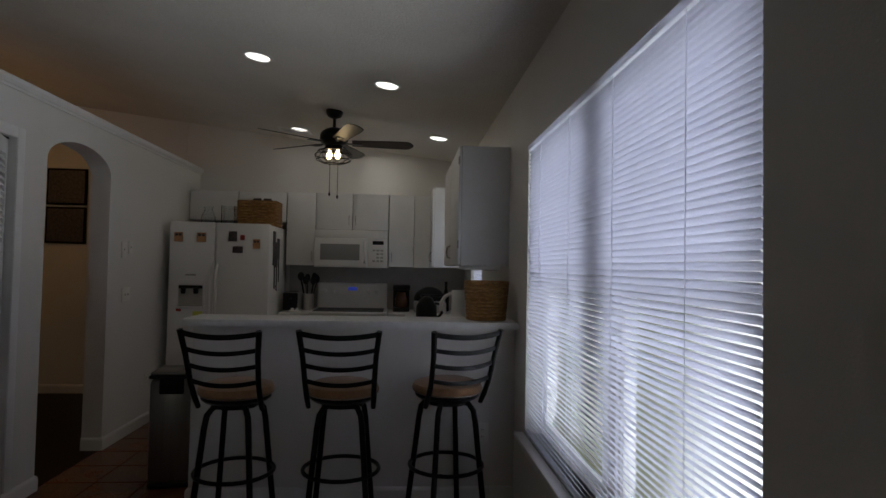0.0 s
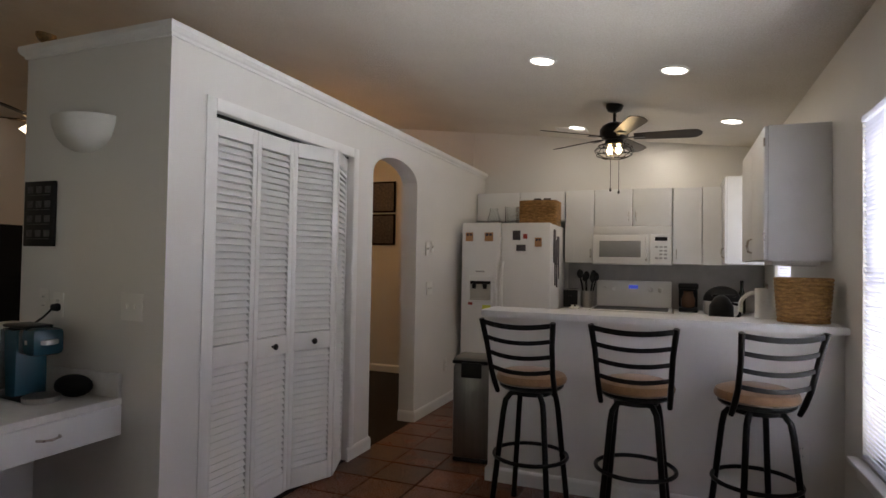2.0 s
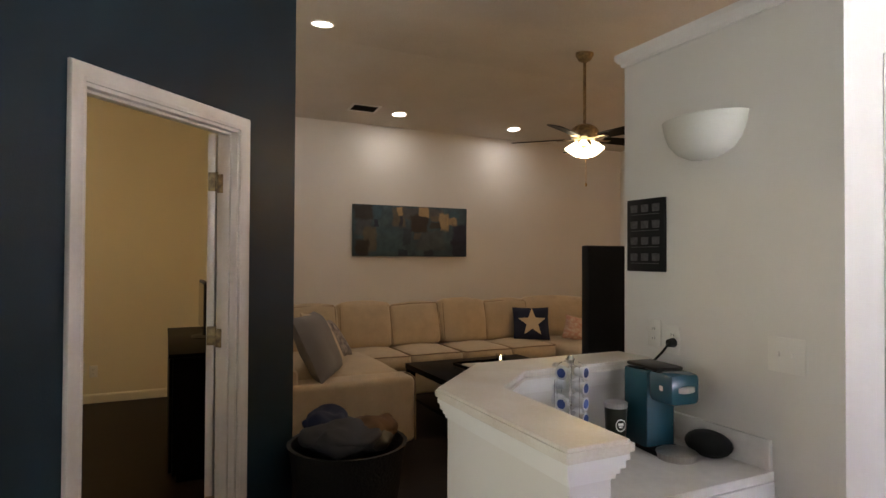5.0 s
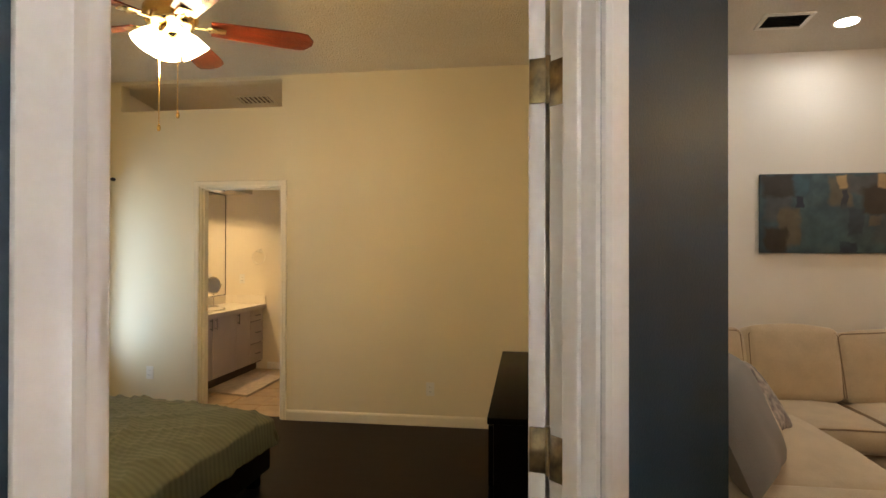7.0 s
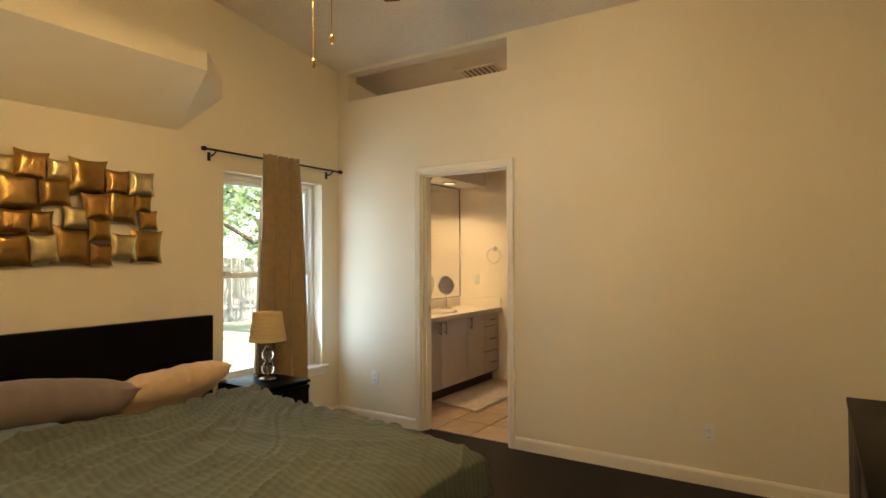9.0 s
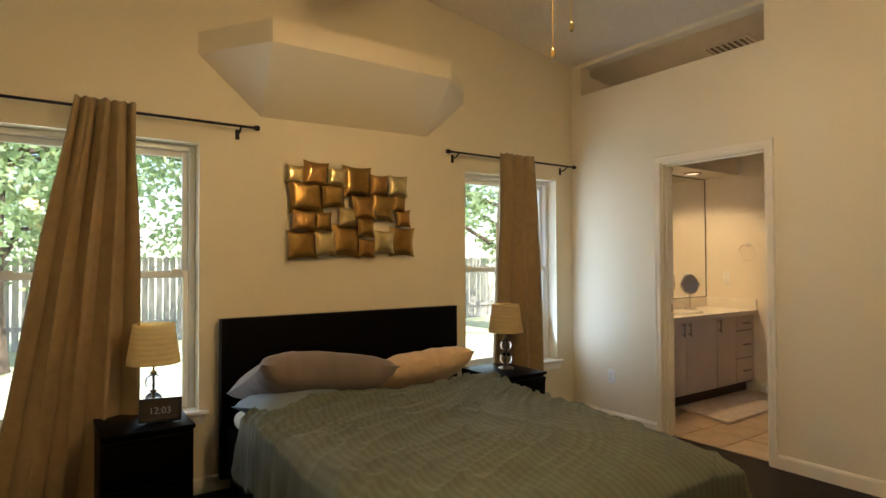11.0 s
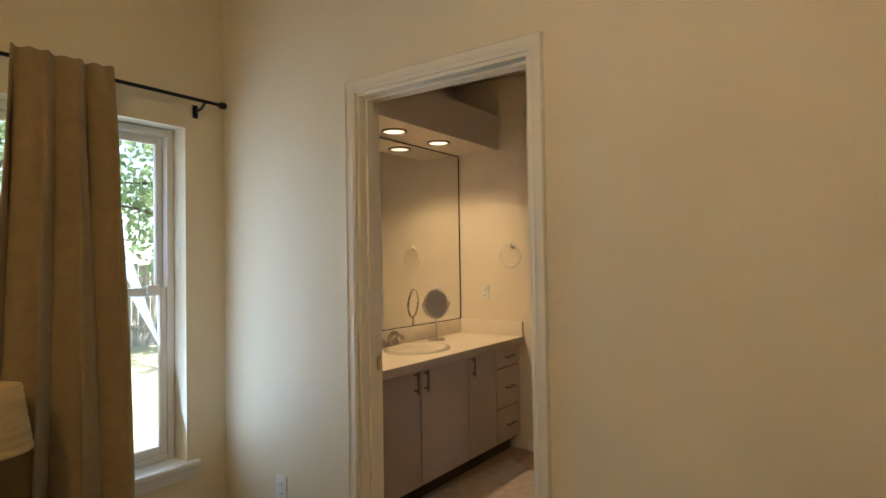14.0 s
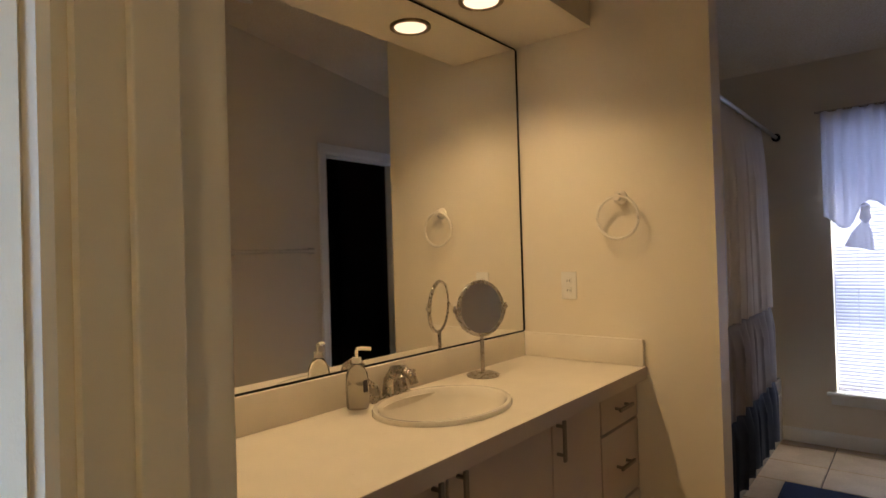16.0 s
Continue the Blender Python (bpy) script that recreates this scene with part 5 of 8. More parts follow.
curtain_rod("curtain_rod", -7.47, -6.19, -3.35, 2.108, "black curtain rod above the bedroom window")
curtain_rod("curtain_rod", -4.76, -3.42, -3.35, 2.100, "black curtain rod above the bedroom window")
c2 = thing("curtain", Matrix.Translation((-6.81, -3.312, 0.02)), "tan curtain panel gathered in front of the window", "curtain", "bedroom curtains")
curtain(c2, -0.165, 0.175, -0.26, 0.29, 0.0, 2.12, M_CLOTH, 3.0, 0.050)
c1 = thing("curtain", Matrix.Translation((-4.03, -3.312, 0.02)), "tan curtain panel gathered in front of the window", "curtain", "bedroom curtains")
curtain(c1, -0.11, 0.16, -0.12, 0.52, 0.0, 2.12, M_CLOTH, 4.0, 0.052, phase=1.2)

# ---- shelf box above the bed ----
bm = B()
wall_pts = [(-6.37, -3.4295), (-5.945, -3.0), (-4.76, -3.0), (-4.47, -3.4295)]
lo = [bm.verts.new((x, y, z)) for x, y, z in ((-6.03, -3.4295, 2.213), (-4.83, -3.4295, 2.19))]
mid = [bm.verts.new((x, y, 2.505)) for x, y in wall_pts]
hi = [bm.verts.new((x, y, 2.630)) for x, y in wall_pts]
for f in ((lo[0], lo[1], mid[2], mid[1]), (lo[0], mid[1], mid[0]), (lo[1], mid[3], mid[2]), (mid[0], mid[1], hi[1], hi[0]), (mid[1], mid[2], hi[2], hi[1]), (mid[2], mid[3], hi[3], hi[2]), tuple(hi),
          (lo[0], mid[0], hi[0], hi[3], mid[3], lo[1])):
    bm.faces.new(f)
setting("plant_shelf", bm, M_BED_WALL, "cream built-in plant shelf tapering to the wall above the bed", "shelf")

# ---- wall sculpture of metal cushions ----
M_GOLD = mat("antique_gold_metal", (0.42, 0.27, 0.085), 0.30, metal=1.0, scale=8, dark=(0.26, 0.155, 0.045), bump=0.25, bump_scale=30)
M_PALE = mat("pale_gold_metal", (0.66, 0.55, 0.28), 0.34, metal=1.0, scale=14, dark=(0.42, 0.33, 0.15), bump=0.35, bump_scale=40)
M_COPPER = mat("hammered_copper_metal", (0.46, 0.27, 0.09), 0.30, metal=1.0, scale=12, dark=(0.30, 0.16, 0.05), bump=0.5, bump_scale=38)
art = thing("wall_sculpture", Matrix.Translation((-4.975, -3.42, 1.32)), "wall sculpture of gold and copper metal pillows above the bed", "wall art")
back = B()
CUSH = [(0.055, 0.545, 0.125, 0.120, "p"), (0.185, 0.555, 0.165, 0.165, "c"), (0.32, 0.545, 0.13, 0.12, "p"), (0.475, 0.525, 0.205, 0.215, "g"), (0.635, 0.51, 0.135, 0.15, "c"), (0.775, 0.515, 0.155, 0.15, "p"),
        (0.125, 0.405, 0.225, 0.225, "g"), (0.300, 0.415, 0.155, 0.165, "g"), (0.515, 0.345, 0.165, 0.165, "c"), (0.665, 0.36, 0.195, 0.205, "g"), (0.79, 0.39, 0.105, 0.115, "g"),
        (0.105, 0.235, 0.155, 0.135, "c"), (0.235, 0.24, 0.125, 0.125, "g"), (0.41, 0.275, 0.135, 0.130, "p"), (0.53, 0.205, 0.125, 0.135, "g"), (0.83, 0.28, 0.115, 0.125, "c"),
        (0.095, 0.075, 0.185, 0.185, "g"), (0.245, 0.085, 0.135, 0.155, "p"), (0.395, 0.105, 0.205, 0.215, "g"), (0.545, 0.055, 0.125, 0.125, "c"), (0.665, 0.105, 0.155, 0.155, "p"), (0.82, 0.105, 0.195, 0.205, "g")]
for k, (u, z, w, h, mm) in enumerate(CUSH):
    d = 0.035 + 0.012 * (k % 3)
    m = Matrix.Translation((-u, d, z * 0.93 + 0.025)) @ pose(0, 0, 0, 90, 0, 180) @ pose(0, 0, 0, 0, 0, (k * 37 % 9) - 4)
    part("metal_cushion", pillow(B(), w * 1.06, h * 1.01, 0.045, m, 10, 0.14, k), {"g": M_GOLD, "p": M_PALE, "c": M_COPPER}[mm], art, {"g": "", "p": "pale gold cushion", "c": "hammered copper cushion"}[mm])
    rod(back, (-u, 0.0, z * 0.93 + 0.025), (-u, d, z * 0.93 + 0.025), 0.006, seg=6)
part("mounting_pins", back, M_DARK, art)
# ---- bed ----
bed = thing("bed", Matrix.Translation((-5.41, -3.40, 0)), "unmade double bed with black-brown headboard and grey-green duvet", "bed")
part("headboard", bx(B(), -0.828, 0.828, 0.0, 0.055, 0.08, 0.985, 0.004), M_BLACKW, bed)
part("base_frame", bx(B(), -0.80, 0.80, 0.055, 2.14, 0.10, 0.36, 0.006), M_BLACKW, bed)
for sx in (-0.74, 0.74):
    for y in (0.1, 2.05):
        part("leg", bx(B(), sx - 0.035, sx + 0.035, y - 0.035, y + 0.035, 0.0, 0.10), M_BLACKW, bed, smooth=False)
M_SHEET = mat("pale_sheet_cotton", (0.62, 0.58, 0.46), 0.9, vary=0.05, bump=0.1, bump_scale=200)
part("mattress", bx(B(), -0.73, 0.77, 0.06, 1.95, 0.36, 0.465, 0.05, seg=4), M_SHEET, bed)
M_DUVET = mat("grey_green_striped_cotton", (0.105, 0.122, 0.086), 0.8, vary=0.08, scale=5, grain=0.2, grain_scale=200, sheen=0.08)
nt = M_DUVET.node_tree
wv = nt.nodes.new("ShaderNodeTexWave")
wv.inputs["Scale"].default_value, wv.inputs["Distortion"].default_value = 7.6, 0.5
wv.bands_direction = "X"
tcn = [n for n in nt.nodes if n.type == "TEX_COORD"][0]
nt.links.new(tcn.outputs["Object"], wv.inputs["Vector"])
bpn = nt.nodes.new("ShaderNodeBump")
bpn.inputs["Strength"].default_value, bpn.inputs["Distance"].default_value = 0.20, 0.006
nt.links.new(wv.outputs["Fac"], bpn.inputs["Height"])
nt.links.new(bpn.outputs[0], nt.nodes["Principled BSDF"].inputs["Normal"])
weave = nt.nodes.new("ShaderNodeMix")
weave.data_type, weave.blend_type, weave.inputs[0].default_value = "RGBA", "SOFT_LIGHT", 0.14
nt.links.new(nt.nodes["Principled BSDF"].inputs["Base Color"].links[0].from_socket, weave.inputs[6])
nt.links.new(wv.outputs["Color"], weave.inputs[7])
nt.links.new(weave.outputs[2], nt.nodes["Principled BSDF"].inputs["Base Color"])
bm = B()
NX, NY = 170, 190
grid = []
HW, Y0, Y1 = 0.80, 0.50, 2.10
for j in range(NY + 1):
    v = j / NY
    line = []
    for i in range(NX + 1):
        u = 2 * i / NX - 1
        s = u * (HW + (0.30 if u > 0 else 0.17))                         # run across, with the hanging sides
        t = Y0 + v * (Y1 - Y0 + 0.19)               # run along, with the hanging foot
        x = math.copysign(min(abs(s), HW + 0.02 * max(0, abs(s) - HW) / 0.3 + 0.0), s)
        y = min(t, Y1)
        drop = 0.0
        if abs(s) > HW - 0.06:
            k = abs(s) - (HW - 0.06)
            drop = max(drop, k * k / 0.24 if k < 0.12 else k - 0.06)
            x = math.copysign(HW - 0.06 + min(k, 0.09 + 0.12 * k), s)
        if t > Y1 - 0.08:
            k = t - (Y1 - 0.08)
            drop = max(drop, k * k / 0.30 if k < 0.15 else k - 0.075)
            y = Y1 - 0.08 + min(k, 0.11 + 0.1 * k)
        z = 0.532 - 0.02 * v - 0.05 * max(0, (t - (Y1 - 0.55)) / 0.55) ** 2 * max(0, 1 - drop) - 0.03 * max(0, (-s - (HW - 0.35)) / 0.35) ** 2 * (1 if s > -HW else 0) - (0.03 if s < -HW else 0)
        p, q = 0.86 * s + 0.50 * t, 0.86 * t - 0.50 * s
        warp = 0.35 * noise.noise(Vector((p * 1.3, q * 1.1, 2)))
        c1 = max(0, 1 - 2.6 * abs(noise.noise(Vector((p * 0.8, q * 7.0 + warp * 4, 5))))) ** 2
        c2 = max(0, 1 - 2.6 * abs(noise.noise(Vector((q * 1.2, p * 4.2 + warp * 3, 15))))) ** 2
        near = 0.35 + 0.65 * max(0, min(1, 1.4 - 1.2 * v))
        crease = max(0, 1 - 4.5 * abs(noise.noise(Vector((p * 0.9, q * 13 + warp * 9, 25))))) ** 2
        edge = 0.66 + 0.05 * math.sin(s * 2.6 + 0.4) + 0.02 * noise.noise(Vector((s * 4, 0, 0)))
        layer = 0.022 * max(0, min(1, (t - edge) / 0.012)) * max(0.25, 1 - max(0, t - edge) / 0.5)
        folds = layer + max(0.12, min(1, 1.3 - 1.2 * v)) * 0.017 * crease + near * (0.022 * c1 + 0.012 * c2) + 0.012 * noise.noise(Vector((s * 1.6 + t, t * 1.8 - s, 3))) + 0.004 * noise.noise(Vector((s * 9 + t * 6, t * 7, 1)))
        ridge = 0.030 * math.exp(-((t - 0.66 - 0.10 * math.sin(s * 2.2) - 0.06 * s) / 0.045) ** 2) + 0.045 * max(0, 1 - (t - Y0) / 0.25) * (0.6 + 0.4 * math.sin(s * 5))
        hang = 0.022 * (noise.noise(Vector((t * 5, s, 8))) + 0.5 * math.sin(t * 11 + 2 * math.sin(t * 5))) * min(1, drop / 0.2) if abs(s) > HW else 0
        hang2 = 0.018 * noise.noise(Vector((s * 6, 3, 1))) * min(1, drop / 0.2) if t > Y1 else 0
        line.append(bm.verts.new((x + math.copysign(hang, s), y + hang2, z + folds + ridge - drop - (0.02 if drop > 0.2 else 0))))
    grid.append(line)
for a, b in zip(grid, grid[1:]):
    for i in range(NX):
        bm.faces.new((a[i], a[i + 1], b[i + 1], b[i]))
dv = solid("duvet", bm, M_DUVET, "crumpled grey-green striped duvet pulled over the bed", "duvet", m=Matrix.Translation((-5.41, -3.40, 0)))
so = dv.modifiers.new("thickness", "SOLIDIFY")
so.thickness = 0.022
M_PIL1 = mat("taupe_cotton", (0.20, 0.155, 0.128), 0.85, vary=0.07, scale=6, bump=0.15, bump_scale=120, sheen=0.2)
M_PIL2 = mat("peach_cotton", (0.68, 0.48, 0.28), 0.85, vary=0.06, scale=6, bump=0.15, bump_scale=120, sheen=0.2)
solid("pillow", pillow(B(), 0.86, 0.50, 0.24, pose(-5.06, -3.13, 0.625, 26, -7, 4), 28, 0.06, 1, 0.5), M_PIL1, "taupe pillow lying against the headboard", "pillow")
solid("pillow", pillow(B(), 0.68, 0.48, 0.19, pose(-5.755, -3.15, 0.585, 30, 3, -3), 28, 0.03, 4, 0.7), M_PIL2, "peach pillow lying against the headboard", "pillow")
solid("pillow", pillow(B(), 0.50, 0.36, 0.12, pose(-4.87, -3.04, 0.548, 6, 0, 14), 14, 0.05, 9), mat("blue_grey_cotton", (0.20, 0.24, 0.27), 0.85, vary=0.1), "flat blue-grey pillow under the taupe one", "pillow")


def nightstand(m):
    top = thing("nightstand", m, "black-brown nightstand with two drawers beside the bed", "nightstand", "nightstands")
    part("top_panel", bx(B(), -0.20, 0.20, -0.24, 0.24, 0.51, 0.53, 0.003), M_BLACKW, top)
    part("body", bx(B(), -0.195, 0.195, -0.235, 0.215, 0.06, 0.508), M_BLACKW, top, smooth=False)
    for z0, z1 in ((0.285, 0.495), (0.07, 0.278)):
        d = part("drawer", bx(B(), -0.19, 0.19, 0.217, 0.235, z0, z1, 0.003), M_BLACKW, top)
        part("handle_lip", bx(B(), -0.19, 0.19, 0.236, 0.243, z1 - 0.022, z1, 0.002), M_BLACKW, d)
    for sx in (-1, 1):
        for sy in (-1, 1):
            part("leg", bx(B(), sx * 0.175 - 0.02, sx * 0.175 + 0.02, sy * 0.2 - 0.02, sy * 0.2 + 0.015, 0, 0.06), M_BLACKW, top, smooth=False)
    return top


ns = nightstand(pose(-6.47, -3.11, 0))
copy_thing(ns, pose(-4.16, -3.16, 0))
M_SHADE = mat("pleated_cream_shade", (0.74, 0.61, 0.36), 0.85, vary=0.06, scale=14, bump=0.5, bump_scale=40, stretch=(1, 1, 6))
let_light_through(M_SHADE, 0.5, (0.88, 0.70, 0.38))


def table_lamp(m):
    top = thing("table_lamp", m, "table lamp with glass ball stem and cream pleated shade", "table lamp", "bedside lamps")
    part("base", lathe(B(), [(0.055, 0), (0.057, 0.008), (0.045, 0.016), (0.018, 0.022), (0.001, 0.024)], 24), M_OLDBRASS, top)
    part("stem", rod(B(), (0, 0, 0.02), (0, 0, 0.34), 0.005), M_OLDBRASS, top)
    for z, r in ((0.075, 0.045), (0.170, 0.041)):
        bm = B()
        bmesh.ops.create_uvsphere(bm, u_segments=20, v_segments=14, radius=r, matrix=Matrix.Translation((0, 0, z)))
        part("glass_ball", bm, M_GLASS, top)
    for z in (0.125, 0.216):
        part("collar", lathe(B(), [(0.012, z - 0.01), (0.018, z), (0.012, z + 0.01), (0.004, z + 0.012)], 16), M_OLDBRASS, top)
    bm = B()
    n, rows = 72, 40
    rings = []
    wrap = lambda r, k: 0.125 - 0.03 * r / 40 + 0.0035 * abs(math.sin(r * 0.62 + 0.35 * math.sin(k * math.tau / 72) + 0.25 * math.sin(k * math.tau / 24 + r)))
    for r in range(rows + 1):
        v = r / rows
        rings.append([bm.verts.new((wrap(r, k) * math.cos(k * math.tau / n), wrap(r, k) * math.sin(k * math.tau / n), 0.265 + 0.20 * v)) for k in range(n)])
    for a, b in zip(rings, rings[1:]):
        for k in range(n):
            bm.faces.new((a[k], a[(k + 1) % n], b[(k + 1) % n], b[k]))
    sh = part("shade", bm, M_SHADE, top, "cream pleated drum shade")
    so = sh.modifiers.new("thickness", "SOLIDIFY")
    so.thickness = 0.003
    return top


tl = table_lamp(Matrix.Translation((-6.50, -3.11, 0.532)))
copy_thing(tl, Matrix.Translation((-4.215, -3.20, 0.532)))
ck = thing("digital_clock", pose(-4.22, -3.03, 0.532, 0, 0, 166), "black digital clock display on the nightstand", "clock")
part("body", bx(B(), -0.095, 0.095, -0.012, 0.012, 0.0, 0.115, 0.006, m=pose(0, 0, 0.003, -14, 0, 0)), M_DARK, ck)
part("screen", bx(B(), -0.083, 0.083, -0.0145, -0.0115, 0.012, 0.102, m=pose(0, 0, 0.003, -14, 0, 0)), mat("dim_screen", (0.03, 0.022, 0.018), 0.15), ck, smooth=False)
part("stand", bx(B(), -0.06, 0.06, 0.0, 0.07, 0.0, 0.008, 0.002), M_DARK, ck)
cu = bpy.data.curves.new("digits", "FONT")
cu.body, cu.size, cu.extrude, cu.align_x = "12:03", 0.045, 0.0004, "CENTER"
tmp = bpy.data.objects.new("digits_source", cu)
dg_mesh = bpy.data.meshes.new_from_object(tmp)
bpy.data.objects.remove(tmp)
dg_mesh.materials.append(mat("lit_digits", (0.16, 0.16, 0.17), 0.4, vary=0, emit=0.02))
piece("digits", dg_mesh, ck, pose(0, 0, 0.003, -14, 0, 0) @ pose(0, -0.0155, 0.040, 90, 0, 0))

# ---- dresser and television ----
ds = thing("dresser", Matrix.Translation((-5.74, 0.42, 0)), "low black-brown dresser against the cream wall", "dresser")
part("top_panel", bx(B(), -0.76, 0.76, -0.24, 0.225, 0.795, 0.82, 0.003), M_BLACKW, ds)
part("body", bx(B(), -0.75, 0.75, -0.215, 0.22, 0.05, 0.795), M_BLACKW, ds, smooth=False)
part("plinth", bx(B(), -0.73, 0.73, -0.19, 0.20, 0.0, 0.05), M_BLACKW, ds, smooth=False)
for c in range(2):
    for z0, z1 in ((0.07, 0.30), (0.31, 0.54), (0.55, 0.785)):
        a = -0.745 + c * 0.748
        part("drawer", bx(B(), a, a + 0.742, -0.236, -0.216, z0, z1, 0.003), M_BLACKW, ds)
tv = thing("television", pose(-5.80, 0.43, 0.82, 0, 0, 0), "flat black television on the dresser", "television")
part("screen_body", bx(B(), -0.34, 0.34, -0.02, 0.02, 0.06, 0.43, 0.006), M_DARK, tv)
part("screen", bx(B(), -0.325, 0.325, -0.0225, -0.0195, 0.075, 0.415), mat("glossy_black_screen", (0.012, 0.012, 0.013), 0.08, vary=0), tv, smooth=False)
part("neck", bx(B(), -0.04, 0.04, -0.01, 0.02, 0.01, 0.09, 0.004), M_DARK, tv)
part("foot", lathe(B(), [(0.05, 0.0), (0.15, 0.0), (0.15, 0.006), (0.06, 0.016), (0.001, 0.017)], 28, Matrix.Diagonal((1, 0.6, 1, 1))), M_DARK, tv)

# ---- bedroom door leaf ----
hinge_at = slant @ Vector((DOOR_A + 0.014, 0.118, 0))
dl = thing("bedroom_door", Matrix.Translation((hinge_at.x, hinge_at.y, 0.01)) @ pose(0, 0, 0, 0, 0, 180 - 11.3), "white painted bedroom door standing wide open", "door")
bm = B()
bx(bm, 0.004, 0.757, 0.006, 0.041, 0, 2.02, 0.003)
lf = part("leaf", bm, M_WARMTRIM, dl)
for z0, z1 in ((0.22, 0.95), (1.05, 1.88)):
    for a, b in ((0.12, 0.36), (0.43, 0.67)):
        part("raised_panel", bx(B(), a, b, 0.002, 0.045, z0, z1, 0.008), M_WARMTRIM, lf)
for s in (-1, 1):
    part("door_knob", lathe(B(), [(0.028, 0), (0.028, 0.006), (0.011, 0.012), (0.011, 0.03), (0.026, 0.045), (0.026, 0.058), (0.001, 0.064)], 20, pose(0.70, 0.0235 + s * 0.018, 0.93, 90 * (1 if s < 0 else -1), 0, 0)), M_BRASS, lf)
for z in (0.24, 1.05, 1.79):
    h = part("hinge", rod(B(), (0.0, 0.0, z - 0.048), (0.0, 0.0, z + 0.048), 0.006, seg=10), M_OLDBRASS, dl, "worn brass hinge")
    part("hinge_leaf", bx(B(), -0.004, 0.0035, 0.002, 0.038, z - 0.045, z + 0.045, 0.001), M_OLDBRASS, h, m=Matrix.Translation((0.0015, 0, 0)))
    jm = slant @ Matrix.Translation((DOOR_A + 0.0145, 0.075, z))
    bm = B()
    bx(bm, -0.001, 0.0015, -0.0, 0.040, -0.045, 0.045, 0.0005)
    solid("hinge_plate", bm, M_OLDBRASS, "worn brass hinge plate on the door jamb", "hinge", "door hinges", m=jm)
# ---- vanity ----
M_VAN = mat("greige_laminate", (0.46, 0.40, 0.37), 0.45, vary=0.02, scale=6)
M_GAP = mat("dark_gap_shade", (0.045, 0.026, 0.016), 0.6)
M_PULL = mat("pewter_pull", (0.22, 0.20, 0.185), 0.38, metal=1.0)
VS = Matrix.Diagonal((1.0455, 0.957, 1, 1))
van = thing("vanity", Matrix.Translation((-8.641, -3.43, 0)) @ VS, "greige bathroom vanity with doors and three drawers", "vanity")
bm = bx(B(), -0.927, 0.927, 0.002, 0.51, 0.10, 0.655)
for a, b, c, e in ((-0.927, -0.40, 0.002, 0.51), (0.25, 0.927, 0.002, 0.51), (-0.40, 0.25, 0.49, 0.51)):
    bx(bm, a, b, c, e, 0.655, 0.765)
# carcass coloured dark to put shade into the gaps between the fronts
part("body", bm, M_GAP, van, smooth=False)
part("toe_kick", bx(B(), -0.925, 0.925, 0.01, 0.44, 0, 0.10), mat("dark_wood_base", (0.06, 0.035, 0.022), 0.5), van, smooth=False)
fy = 0.511
def bar_pull(parent, x, z, upright):
    bm = B()
    e = Vector((0, 0, 0.048)) if upright else Vector((0.045, 0, 0))
    c = Vector((x, fy + 0.018, z))
    for s in (-1, 1):
        rod(bm, c + e * s * 0.9, c + e * s * 0.9 + Vector((0, 0.026, 0)), 0.006, 0.005, 8)
    a, b = c - e * 1.15 + Vector((0, 0.026, 0)), c + e * 1.15 + Vector((0, 0.026, 0))
    bx(bm, min(a.x, b.x) - 0.007, max(a.x, b.x) + 0.007, a.y - 0.004, a.y + 0.006, min(a.z, b.z) - 0.007, max(a.z, b.z) + 0.007, 0.003)
    part("handle", bm, M_PULL, parent, "pewter bar handle")
for z0, z1 in ((0.622, 0.758), (0.350, 0.612), (0.115, 0.340)):
    d = part("drawer", bx(B(), -0.922, -0.610, fy, fy + 0.018, z0, z1, 0.002), M_VAN, van)
    bar_pull(d, -0.767, (z0 + z1) / 2, False)
for a, b, hx in ((-0.600, -0.286, -0.310), (-0.276, 0.190, 0.158), (0.200, 0.500, 0.245)):
    d = part("door", bx(B(), a, b, fy, fy + 0.018, 0.115, 0.758, 0.002), M_VAN, van)
    bar_pull(d, hx, 0.692, True)
d = part("drawer", bx(B(), 0.510, 0.922, fy, fy + 0.018, 0.56, 0.758, 0.002), M_VAN, van)
part("door", bx(B(), 0.510, 0.922, fy, fy + 0.018, 0.115, 0.55, 0.002), M_VAN, van)
M_VTOP = mat("cream_laminate_top", (0.78, 0.72, 0.62), 0.3, vary=0.02, scale=8)
vt = thing("vanity_counter", Matrix.Translation((-8.641, -3.43, 0.765)) @ VS, "cream laminate vanity top with backsplash", "countertop")
SX, SY, SA, SB = -0.085, 0.27, 0.235, 0.19       # basin
bm = B()
nseg = 48
ell = [(SX + (SA - 0.02) * math.cos(k * math.tau / nseg), SY + (SB - 0.02) * math.sin(k * math.tau / nseg)) for k in range(nseg)]
x0, x1, y0, y1 = -0.929, 0.929, 0.0, 0.57
def on_rect(k):
    a = k * math.tau / nseg
    c, s = math.cos(a), math.sin(a)
    ts = [(v - o) / g for v, o, g in ((x0, SX, c), (x1, SX, c), (y0, SY, s), (y1, SY, s)) if abs(g) > 1e-9 and (v - o) / g > 0]
    t = min(ts)
    return (SX + c * t, SY + s * t)
rect = [on_rect(k) for k in range(nseg)]
for c in ((x0, y0), (x1, y0), (x1, y1), (x0, y1)):
    k = min(range(nseg), key=lambda k: (rect[k][0] - c[0]) ** 2 + (rect[k][1] - c[1]) ** 2)
    rect[k] = c
